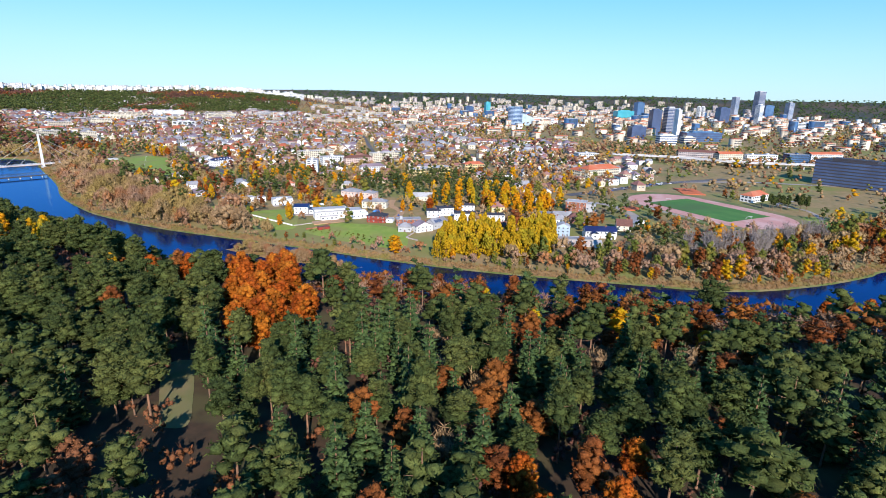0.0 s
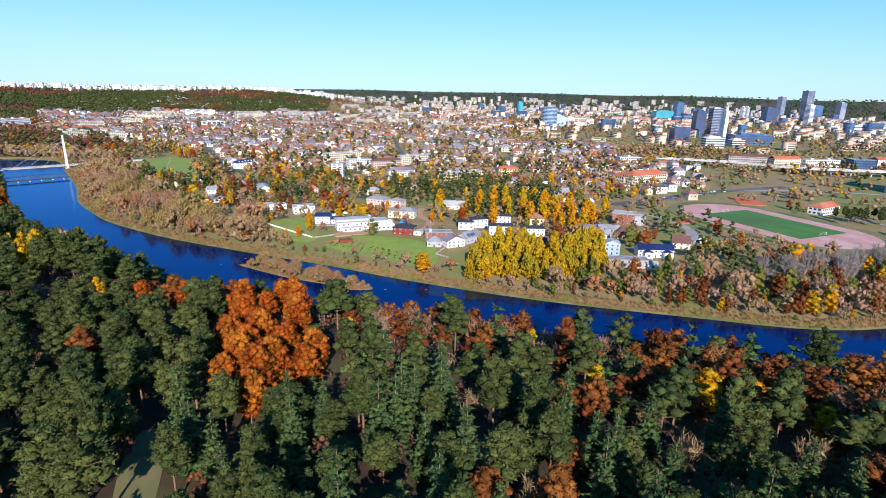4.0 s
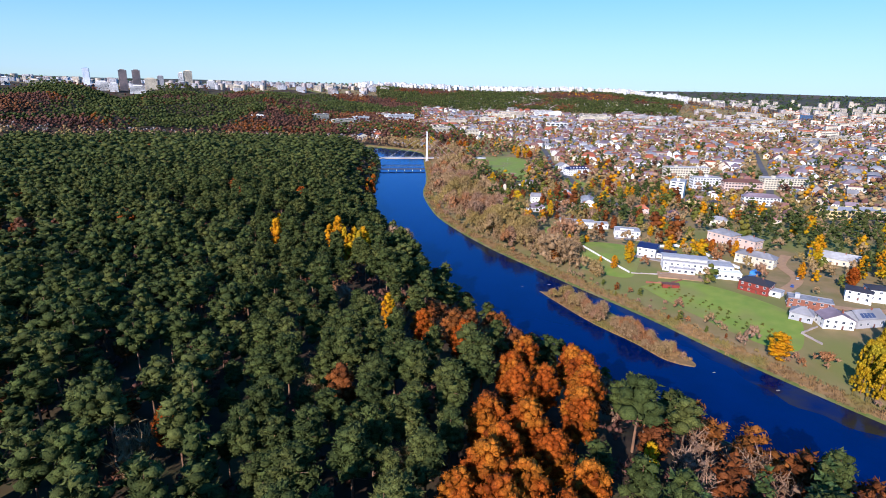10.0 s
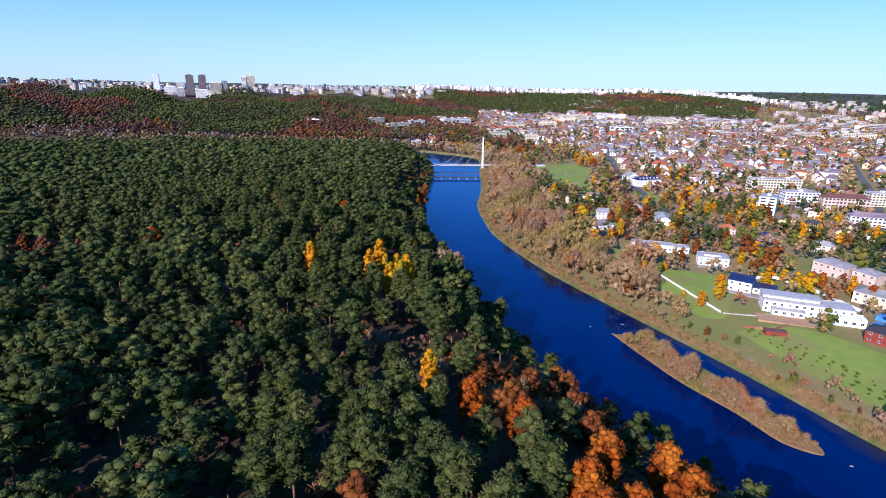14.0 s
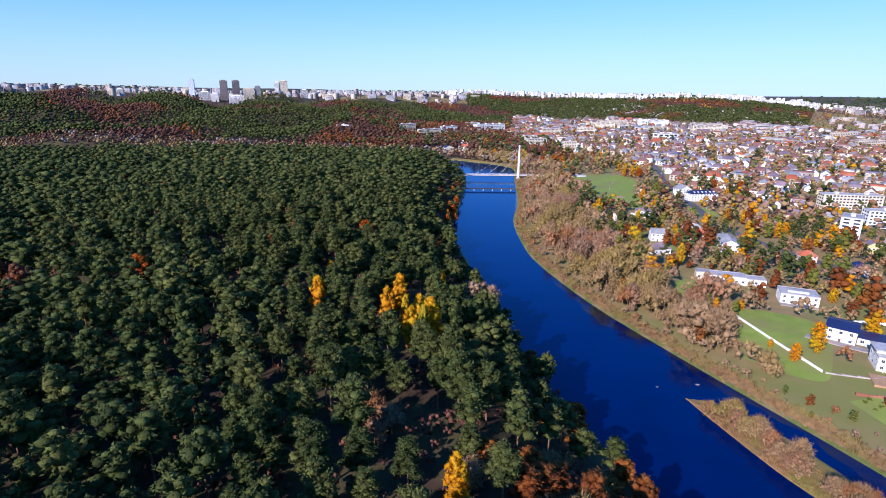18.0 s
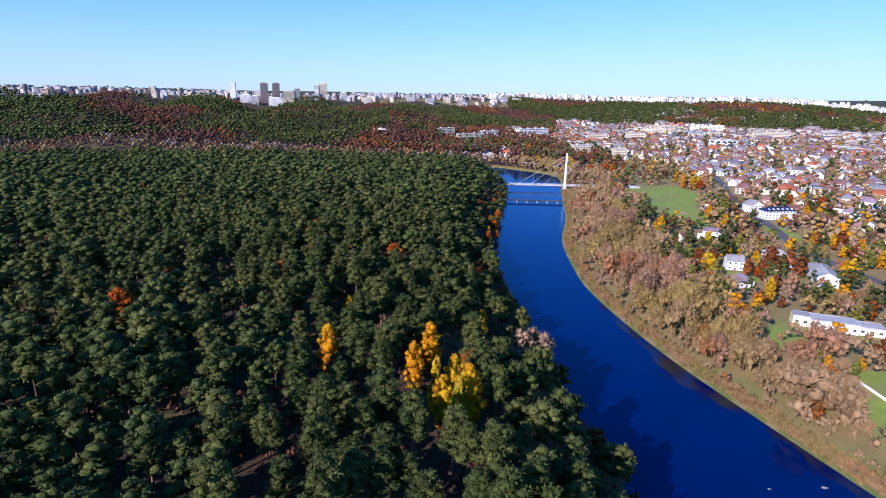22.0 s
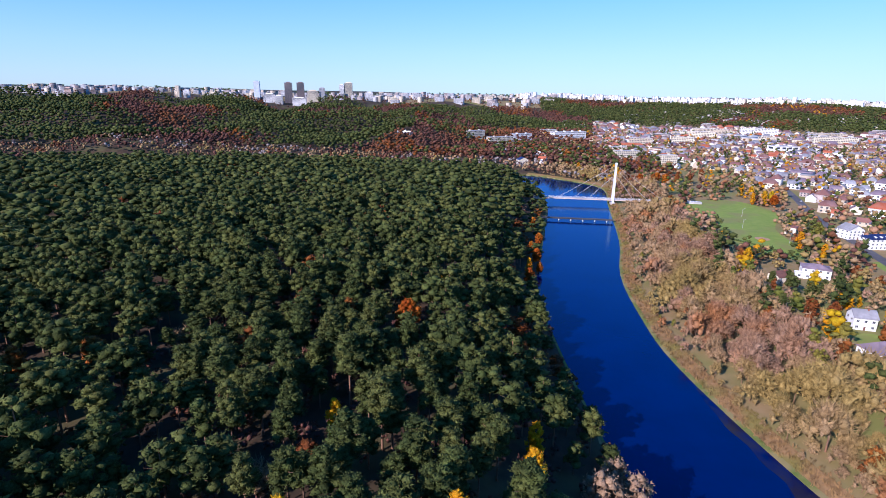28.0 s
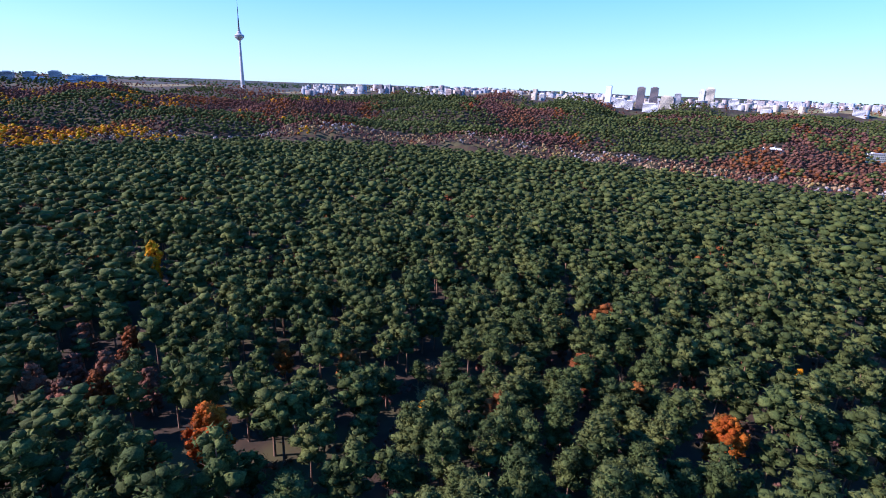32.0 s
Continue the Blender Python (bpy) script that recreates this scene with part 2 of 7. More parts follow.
def inside(poly, x, y):
    x, y = np.asarray(x, float), np.asarray(y, float)
    p = np.asarray(poly, float)
    q = np.roll(p, -1, axis=0)
    if x.size < 64:
        xx, yy = x.reshape(-1, 1), y.reshape(-1, 1)
        with np.errstate(divide="ignore", invalid="ignore"):
            c = ((p[:, 1] > yy) != (q[:, 1] > yy)) & (xx < (q[:, 0] - p[:, 0]) * (yy - p[:, 1]) / (q[:, 1] - p[:, 1]) + p[:, 0])
        return (c.sum(1) % 2 == 1).reshape(x.shape)
    res = np.zeros(x.shape, bool)
    for (x1, y1), (x2, y2) in zip(p, q):
        c = (y1 > y) != (y2 > y)
        with np.errstate(divide="ignore", invalid="ignore"):
            res ^= c & (x < (x2 - x1) * (y - y1) / (y2 - y1) + x1)
    return res


def line_gap(line, x, y):
    """Distance in plan from points to a polyline."""
    x, y = np.asarray(x, float), np.asarray(y, float)
    p = np.asarray(line, float)
    if x.size < 64:
        a, b = p[:-1], p[1:] - p[:-1]
        rx, ry = x.reshape(-1, 1) - a[:, 0], y.reshape(-1, 1) - a[:, 1]
        u = np.clip((rx * b[:, 0] + ry * b[:, 1]) / (b * b).sum(1), 0, 1)
        return np.hypot(rx - u * b[:, 0], ry - u * b[:, 1]).min(1).reshape(x.shape)
    best = np.full(x.shape, 1e9)
    for (x1, y1), (x2, y2) in zip(p[:-1], p[1:]):
        dx, dy = x2 - x1, y2 - y1
        u = np.clip(((x - x1) * dx + (y - y1) * dy) / (dx * dx + dy * dy), 0, 1)
        best = np.minimum(best, np.hypot(x - x1 - u * dx, y - y1 - u * dy))
    return best


def ease(a, b, v):
    v = np.clip((v - a) / (b - a), 0, 1)
    return v * v * (3 - 2 * v)


RIVER = FAR_BANK + NEAR_BANK[::-1]


def roll_noise(x, y):
    return (np.sin(x * 0.0071 + 1.3) * np.cos(y * 0.0063 + 0.4) + 0.6 * np.sin(x * 0.017 - y * 0.013) + 0.4 * np.cos(x * 0.031 + y * 0.027)) / 2


def height(x, y):
    """The ground's height."""
    x, y = np.asarray(x, float), np.asarray(y, float)
    wet = inside(RIVER, x, y)
    d = np.minimum(line_gap(FAR_BANK, x, y), line_gap(NEAR_BANK, x, y))
    park = inside(PARK, x, y) & ~wet
    dx, dy = x - 60, y - 240
    r, az = np.hypot(dx, dy), np.degrees(np.arctan2(dx, dy))
    rn = roll_noise(x, y)
    town = 0.22 * np.minimum(d, 9) + 3.5 * ease(9, 70, d) + 5 * ease(100, 700, d) + 0.8 * rn * ease(30, 120, d) + 12 * ease(700, 1900, r)
    lefts = 1 - ease(-12, 6, az)
    mids = (1 - ease(27, 50, az)) * (1 - lefts)
    town += lefts * (ease(950, 1600, r) * (34 + 9 * np.sin(az * 0.16 + 1.0)) + 34 * ease(1850, 2400, r) + 7 * ease(900, 1300, r) * np.sin(az * 0.45 + r * 0.004))
    spurs = np.abs(np.sin(x * 0.0105 + 0.9 * np.sin(y * 0.006 + 1))) + np.abs(np.sin(y * 0.0088 - x * 0.0052 + 0.5)) - 1.2
    town += (lefts + 0.25 * mids) * ease(980, 1300, r) * (1 - ease(2050, 2450, r)) * 24 * spurs
    town += mids * ease(1700, 2650, r) * (70 + 4 * np.sin(az * 0.3))
    town = np.maximum(town, 112 * ease(3000, 4750, r) * (1 + 0.03 * np.sin(az * 0.37)))
    parkz = 0.3 * np.minimum(d, 10) + 17 * ease(8, 60, d) + 5 * ease(50, 200, d) * (1 - 0.7 * ease(450, 900, y)) + 1.2 * rn
    return np.where(wet, -0.22 * np.minimum(d, 9), np.where(park, parkz, town))


def mesh_from(name, verts, faces, mats, slots=None, smooth=False):
    """A mesh from arrays of places and of triangles or quads."""
    me = bpy.data.meshes.new(name)
    verts, faces = np.asarray(verts, np.float32), np.asarray(faces, np.int32)
    k = faces.shape[1]
    me.vertices.add(len(verts))
    me.vertices.foreach_set("co", verts.ravel())
    me.loops.add(faces.size)
    me.loops.foreach_set("vertex_index", faces.ravel())
    me.polygons.add(len(faces))
    me.polygons.foreach_set("loop_start", np.arange(0, faces.size, k, dtype=np.int32))
    me.polygons.foreach_set("loop_total", np.full(len(faces), k, np.int32))
    for m in mats if isinstance(mats, (list, tuple)) else [mats]:
        me.materials.append(m)
    if slots is not None:
        me.polygons.foreach_set("material_index", np.asarray(slots, np.int32))
    if smooth:
        me.polygons.foreach_set("use_smooth", np.ones(len(faces), bool))
    me.update(calc_edges=True)
    return me


def axis_steps(lo, a, b, hi, fine):
    out = list(np.arange(a, b + 1e-6, fine))
    s, v = fine, b
    while v < hi:
        s *= 1.09
        v += s
        out.append(min(v, hi))
    s, v, low = fine, a, []
    while v > lo:
        s *= 1.09
        v -= s
        low.append(max(v, lo))
    return np.array(low[::-1] + out)


def build_ground():
    xs, ys = axis_steps(-4500, 60, 700, 4500, 5.5), axis_steps(-4300, -100, 1200, 4700, 6.0)
    gx, gy = np.meshgrid(xs, ys)
    z = height(gx, gy)
    v = np.stack([gx, gy, z], -1).reshape(-1, 3)
    w = len(xs)
    i, j = np.meshgrid(np.arange(w - 1), np.arange(len(ys) - 1))
    a = (j * w + i).ravel()
    f = np.stack([a, a + 1, a + 1 + w, a + w], 1)
    c = v[f].mean(1)
    d = np.minimum(line_gap(FAR_BANK, c[:, 0], c[:, 1]), line_gap(NEAR_BANK, c[:, 0], c[:, 1]))
    park = inside(PARK, c[:, 0], c[:, 1])
    hill = (np.degrees(np.arctan2(c[:, 0] - 60, c[:, 1] - 240)) < 9) & (np.hypot(c[:, 0], c[:, 1]) < 2500)
    slots = np.where(park | hill, 0, np.where(np.hypot(c[:, 0], c[:, 1]) > 2800, 3, 1))
    ob = new("ground", mesh_from("ground", v, f, [M_FLOOR, M_MEADOW, M_MEADOW, M_FAR], slots, True))
    tagged(ob, "uneven grass and earth ground sloping to the river", "ground", kind="structure")
    # water
    wv = [(-1000, -260, 0), (900, -260, 0), (900, 1300, 0), (-1000, 1300, 0)]
    tagged(new("water", mesh_from("water", wv, [(0, 1, 2, 3)], M_WATER)), "calm deep blue river water", "river", kind="structure")


def draped(name, rows, mat, lift, label, category, kind="structure"):
    """A sheet laid over the ground: rows of plan points of equal length."""
    rows = np.asarray(rows, float)
    z = height(rows[..., 0], rows[..., 1]) + lift
    v = np.concatenate([rows, z[..., None]], -1).reshape(-1, 3)
    w = rows.shape[1]
    i, j = np.meshgrid(np.arange(w - 1), np.arange(rows.shape[0] - 1))
    a = (j * w + i).ravel()
    f = np.stack([a, a + 1, a + 1 + w, a + w], 1)
    return tagged(new(name, mesh_from(name, v, f, mat, None, True)), label, category, kind=kind)


def strip_rows(line, left, right, across=2, step=4.0):
    """Plan points of a strip along a line, from left to right of it."""
    p = np.array(line, float)
    seg = np.hypot(*np.diff(p, axis=0).T)
    s = np.r_[0, np.cumsum(seg)]
    at = np.arange(0, s[-1] + step / 2, step)
    q = np.stack([np.interp(at, s, p[:, 0]), np.interp(at, s, p[:, 1])], 1)
    t = np.gradient(q, axis=0)
    t /= np.linalg.norm(t, axis=1, keepdims=True)
    nrm = np.stack([t[:, 1], -t[:, 0]], 1)
    off = np.linspace(left, right, across + 1)
    return q[:, None, :] + nrm[:, None, :] * off[None, :, None]


def filled(poly, step=3.0):
    """Plan rows that fill a four-sided or longer outline, as a fan of rings round its middle."""
    p = np.array(rounded(list(poly) + [poly[0]], 5), float)
    c = p.mean(0)
    n = 10
    return np.stack([c + (p - c) * u for u in np.linspace(0.02, 1, n)], 0)


def build_banks():
    far = [p for p in FAR_BANK if -40 < p[0] < 560 and p[1] < 1190]
    draped("river_bank", strip_rows(far, -0.8, 1.8, 3), M_GREENBANK, 0.12, "low green grassy river bank", "bank")
    draped("reed_strip", strip_rows(far, 1.8, 8.5, 5), M_BANK, 0.15, "dry golden reeds and grass along the river bank", "bank")
    near = [p for p in NEAR_BANK if -40 < p[0] < 560 and p[1] < 1090]
    draped("near_bank", strip_rows(near, 0.3, -1.2, 2), M_GREENBANK, 0.12, "grassy shaded river bank below the pines", "bank")


def build_shallows():
    """Silty shallow water along the far bank, with an uneven edge."""
    far = [p for p in FAR_BANK if 150 < p[0] < 470 and 10 < p[1] < 560]
    rows = strip_rows(far, -0.2, 0, 1)[:, 0]
    t = np.gradient(rows, axis=0)
    t /= np.linalg.norm(t, axis=1, keepdims=True)
    s = np.arange(len(rows)) * 4.0
    wide = 9 + 5 * np.sin(s * 0.021 + 1) + 2.5 * np.sin(s * 0.083) + 1.4 * np.sin(s * 0.31 + 2)
    wide *= np.interp(s, [0, 60, s[-1] - 90, s[-1]], [0.15, 1, 1, 0.1])
    q = rows[:, None] - np.stack([t[:, 1], -t[:, 0]], 1)[:, None] * (wide[:, None] * np.linspace(0, 1, 4))[..., None]
    v = np.concatenate([q, np.full(q.shape[:2] + (1,), 0.012)], -1).reshape(-1, 3)
    i, j = np.meshgrid(np.arange(3), np.arange(len(rows) - 1))
    a = (j * 4 + i).ravel()
    ob = new("shallow_water", mesh_from("shallow_water", v, np.stack([a, a + 4, a + 5, a + 1], 1), M_SHALLOW))
    tagged(ob, "brownish silty shallow water along the bank", "river", kind="structure")


build_ground()
build_banks()
build_shallows()

# ---- trees ----
rng = np.random.default_rng(7)


def ball(cuts):
    bm = bmesh.new()
    bmesh.ops.create_icosphere(bm, subdivisions=cuts, radius=1)
    bm.verts.ensure_lookup_table()
    out = np.array([v.co[:] for v in bm.verts]), np.array([[v.index for v in f.verts] for f in bm.faces])
    bm.free()
    return out


OCTA = (np.array([(1, 0, 0), (-1, 0, 0), (0, 1, 0), (0, -1, 0), (0, 0, 1), (0, 0, -1)], float),
        np.array([(0, 2, 4), (2, 1, 4), (1, 3, 4), (3, 0, 4), (2, 0, 5), (1, 2, 5), (3, 1, 5), (0, 3, 5)]))
BALLS = {1: OCTA, 2: ball(1), 3: ball(2)}


def tuft_cloud(r, centres, sizes, per, leaf, flat=0.75, core=1, spike=0.5):
    """Leafy lumps: a rough rounded mass in each clump, bristling with blades. spike: how far the blades stand out, from lying flat to pointing outward."""
    vs, fs, n = [], [], 0
    for c, s in zip(centres, sizes):
        d = r.normal(size=(per, 3))
        d /= np.linalg.norm(d, axis=1, keepdims=True)
        p = c + d * s * np.array([1, 1, flat]) * r.uniform(0.82, 1.15, (per, 1))
        t2 = np.cross(d, r.normal(size=(per, 3)))
        t2 /= np.linalg.norm(t2, axis=1, keepdims=True)
        t2 = t2 * (1 - spike) + d * spike + 0.3 * r.normal(size=(per, 3)) + (0, 0, 0.15)
        t2 /= np.linalg.norm(t2, axis=1, keepdims=True)
        t1 = np.cross(d + 0.5 * r.normal(size=(per, 3)), t2)
        t1 /= np.linalg.norm(t1, axis=1, keepdims=True)
        k = leaf * r.uniform(0.7, 1.3, (per, 1))
        tri = np.stack([p - t1 * k * 0.42 - t2 * k * 0.4, p + t1 * k * 0.42 - t2 * k * 0.4, p + t2 * k * 0.95], 1)
        vs.append(tri.reshape(-1, 3))
        fs.append(np.arange(per * 3).reshape(-1, 3) + n)
        n += per * 3
        if core:
            cv, cf = BALLS[core]
            a = r.uniform(0, 6.28)
            turn = np.array([(math.cos(a), -math.sin(a), 0), (math.sin(a), math.cos(a), 0), (0, 0, 1)])
            o = c + (cv @ turn) * s * 0.9 * np.array([1, 1, flat]) * r.uniform(0.7, 1.18, (len(cv), 1))
            vs.append(o)
            fs.append(cf + n)
            n += len(o)
    return np.concatenate(vs), np.concatenate(fs)


def stick(a, b, ra, rb, sides=5):
    """A tapered stick."""
    a, b = np.array(a, float), np.array(b, float)
    w = (b - a) / np.linalg.norm(b - a)
    u = np.cross(w, (0.3, 0.9, 0.2))
    u /= np.linalg.norm(u)
    v = np.cross(w, u)
    ang = np.arange(sides) * 2 * math.pi / sides
    ring = np.cos(ang)[:, None] * u + np.sin(ang)[:, None] * v
    vs = np.concatenate([a + ring * ra, b + ring * rb])
    fs = []
    for i in range(sides):
        j = (i + 1) % sides
        fs += [(i, j, sides + j), (i, sides + j, sides + i)]
    return vs, np.array(fs)


def merge(parts):
    vs, fs, n = [], [], 0
    for v, f in parts:
        vs.append(v)
        fs.append(f + n)
        n += len(v)
    return np.concatenate(vs), np.concatenate(fs)


def pine_shape(r, clumps, per, leaf, h=24.0, w=5.1, core=2):
    """A Scots pine: a bare trunk and a tall billowy crown over its upper half."""
    cs, ss = [], []
    tall = r.uniform(0.45, 0.57)
    for i in range(clumps):
        u = (i + 0.5) / clumps
        z = h * (0.96 - tall + tall * u)
        rad = w * math.sqrt(max(0.0, 1 - u ** 2.1)) * (0.72 + 0.28 * min(1, 3 * u)) * r.uniform(0.35, 0.76)
        a = i * 2.4 + r.uniform(-0.5, 0.5)
        cs.append((rad * math.cos(a), rad * math.sin(a), z + r.uniform(-0.7, 0.7)))
        ss.append(w * r.uniform(0.29, 0.46) * (11 / clumps) ** 0.34 * (1.14 - 0.3 * u))
    crown = tuft_cloud(r, np.array(cs), ss, per, leaf, 0.82, core)
    if clumps < 8:
        return crown, stick((0, 0, 0), (0, 0, h * 0.9), 0.3, 0.09, 4)
    mid = 0.96 - tall
    heart = tuft_cloud(r, np.array([(0, 0, h * (mid + 0.1)), (0.4, -0.3, h * (mid + 0.25))]), [w * 0.46, w * 0.4], per * 2, leaf, 1.6, core)
    crown = merge([crown, heart])
    limbs = [stick((0, 0, 0), (0, 0, h * 0.9), 0.3, 0.09, 6)]
    for i in range(5):
        a, z = i * 2.4, h * (0.42 + 0.06 * i)
        limbs.append(stick((0, 0, z), (w * 0.6 * math.cos(a), w * 0.6 * math.sin(a), z + 1.6), 0.11, 0.04, 4))
    return crown, merge(limbs)


def spruce_shape(r, tiers, per, leaf, h=24.0, w=3.6, core=1):
    cs, ss = [], []
    for i in range(tiers):
        u = i / tiers
        rad = w * (1 - u) ** 0.9
        k = max(2, int(7 * (1 - u)) + 1)
        for j in range(k):
            a = j * 2 * math.pi / k + i
            cs.append((rad * 0.62 * math.cos(a), rad * 0.62 * math.sin(a), h * (0.12 + 0.86 * u) - rad * 0.12))
            ss.append(0.42 * rad + 0.35)
    return tuft_cloud(r, np.array(cs), ss, per, leaf, 0.55, core), stick((0, 0, 0), (0, 0, h * 0.95), 0.28, 0.05, 6)


def leafy_shape(r, clumps, per, leaf, h=18.0, w=5.0, low=0.25, core=1):
    """A broad-leaved tree: limbs and a rounded uneven crown."""
    cs, ss = [], []
    for i in range(clumps):
        u = (i + 0.5) / clumps
        z = h * (low + (0.96 - low) * u)
        rad = w * math.sqrt(max(0.05, 1 - abs(2 * u - 0.85) ** 2.2 * 0.8)) * (0.45 + 0.5 * r.random())
        a = i * 2.4 + r.uniform(-0.6, 0.6)
        cs.append((rad * 0.85 * math.cos(a), rad * 0.85 * math.sin(a), z))
        ss.append(w * r.uniform(0.28, 0.42) * (16 / clumps) ** 0.33)
    crown = tuft_cloud(r, np.array(cs), ss, per, leaf, 0.85, core)
    if clumps < 8:
        return crown, stick((0, 0, 0), (0, 0, h * 0.6), 0.32, 0.12, 4)
    mid = h * (low + 0.96) / 2
    heart = tuft_cloud(r, np.array([(0, 0, mid - h * 0.16), (0.3, 0.2, mid + h * 0.08)]), [w * 0.66, w * 0.62], per, leaf, 1.0, core)
    crown = merge([crown, heart])
    limbs = [stick((0, 0, 0), (0, 0, h * 0.6), 0.32, 0.12, 6)]
    for i in range(6):
        a, z = i * 2.4, h * (0.22 + 0.06 * i)
        limbs.append(stick((0, 0, z), (w * 0.7 * math.cos(a), w * 0.7 * math.sin(a), z + h * 0.25), 0.13, 0.04, 4))
    return crown, merge(limbs)


def poplar_shape(r, h=24.0, w=4.0):
    """A poplar: many narrow upright leafy plumes round a straight trunk."""
    cs, ss = [], []
    for i in range(76):
        u, a = r.random() ** 0.8, i * 2.4 + r.uniform(-0.5, 0.5)
        rad = w * (1.0 - 0.75 * u ** 1.5) * math.sqrt(r.random()) * 0.95
        cs.append((rad * math.cos(a), rad * math.sin(a), h * (0.08 + 0.84 * u)))
        ss.append(r.uniform(0.55, 0.9))
    crown = tuft_cloud(r, np.array(cs), ss, 11, 0.42, 2.5, 2)
    limbs = [stick((0, 0, 0), (0, 0, h * 0.9), 0.3, 0.06, 6)]
    for i in range(6):
        a, z = i * 2.4, h * (0.12 + 0.09 * i)
        limbs.append(stick((0, 0, z), (w * 0.5 * math.cos(a), w * 0.5 * math.sin(a), z + h * 0.2), 0.12, 0.04, 4))
    return crown, merge(limbs)


def twig_haze(r, centres, sizes, per, length, thick, fan=0.5, up=1.0):
    """Fine upright twigs as slender blades, fanning out from each clump."""
    vs, fs, n = [], [], 0
    for c, s in zip(centres, sizes):
        p = c + r.normal(size=(per, 3)) * s * (0.45, 0.45, 0.35)
        d = (p - c) * fan / s + r.normal(size=(per, 3)) * 0.3 + (0, 0, up)
        d /= np.linalg.norm(d, axis=1, keepdims=True)
        t = np.cross(d, r.normal(size=(per, 3)))
        t /= np.linalg.norm(t, axis=1, keepdims=True)
        ln = length * r.uniform(0.6, 1.3, (per, 1))
        vs.append(np.stack([p - t * thick - d * ln * 0.4, p + t * thick - d * ln * 0.4, p + d * ln * 0.6], 1).reshape(-1, 3))
        fs.append(np.arange(per * 3).reshape(-1, 3) + n)
        n += per * 3
    return np.concatenate(vs), np.concatenate(fs)


def twiggy_shape(r, branches, clumps, h=11.0, w=4.4, per=14, leaf=0.9):
    """A leafless bush or tree: rising branches inside a haze of fine twigs."""
    cs, ss = [], []
    for i in range(clumps):
        u, a = (i + 0.5) / clumps, i * 2.4 + r.uniform(-0.6, 0.6)
        rad = w * math.sqrt(max(0.1, 1 - abs(1.6 * u - 0.7) ** 2)) * r.uniform(0.4, 0.8)
        cs.append((rad * math.cos(a), rad * math.sin(a), h * (0.14 + 0.72 * u)))
        ss.append(w * r.uniform(0.3, 0.46))
    inner = tuft_cloud(r, np.array(cs)[::2] * (0.8, 0.8, 0.85), ss[::2], 2, leaf, 1.0)
    return merge([bare_shape(r, branches, h * 1.03, w * 0.9, 0.08, 0.5), twig_haze(r, np.array(cs), ss, int(per * 1.9), h * 0.24, 0.1 * leaf + 0.05), inner])


def bare_shape(r, branches, h=11.0, w=4.0, thick=0.09, twig=0.5):
    """A leafless tree or tall shrub: rising branches, each with fine twigs as thin blades."""
    parts = []
    for i in range(branches):
        a = i * 2.4 + r.uniform(-0.4, 0.4)
        z0 = h * r.uniform(0.02, 0.45)
        rad = w * r.uniform(0.3, 1.0)
        top = np.array((rad * math.cos(a), rad * math.sin(a), h * r.uniform(0.6, 1.0)))
        root = np.array((rad * 0.15 * math.cos(a), rad * 0.15 * math.sin(a), z0))
        parts.append(stick(root, top, thick * 1.6, thick * 0.5, 3))
        k = 12
        u = r.uniform(0.3, 1.0, (k, 1))
        p = root + (top - root) * u
        d = r.normal(size=(k, 3)) * (0.9, 0.9, 0.5) + (0, 0, 0.7)
        d /= np.linalg.norm(d, axis=1, keepdims=True)
        s = np.cross(d, r.normal(size=(k, 3)))
        s /= np.linalg.norm(s, axis=1, keepdims=True)
        ln = h * 0.16 * r.uniform(0.6, 1.4, (k, 1))
        tri = np.stack([p - s * twig * 0.25, p + s * twig * 0.25, p + d * ln], 1).reshape(-1, 3)
        parts.append((tri, np.arange(k * 3).reshape(-1, 3)))
    return merge(parts)


def bush_shape(r, clumps, per, h=9.0, w=4.6, leaf=0.55, core=2):
    """A dense rounded leafless willow: domed soft masses of fine twigs on short stems."""
    cs, ss = [], []
    for i in range(clumps):
        u, a = (i + 0.5) / clumps, i * 2.4 + r.uniform(-0.5, 0.5)
        rad = w * math.sqrt(1 - u * 0.97) * r.uniform(0.5, 0.85)
        cs.append((rad * math.cos(a), rad * math.sin(a), h * (0.24 + 0.58 * math.sqrt(u)) + r.uniform(-0.5, 0.5)))
        ss.append(w * r.uniform(0.27, 0.42) * (10 / clumps) ** 0.33)
    dome = tuft_cloud(r, np.array(cs), np.array(ss) * 0.72, max(3, per // 2), leaf * 1.6, 1.1, core, 0.8)
    return merge([dome, twig_haze(r, np.array(cs) + (0, 0, 0.5), np.array(ss) * 1.35, int(per * 1.5), h * 0.2, 0.06 * leaf + 0.035, 1.6, 0.8)])


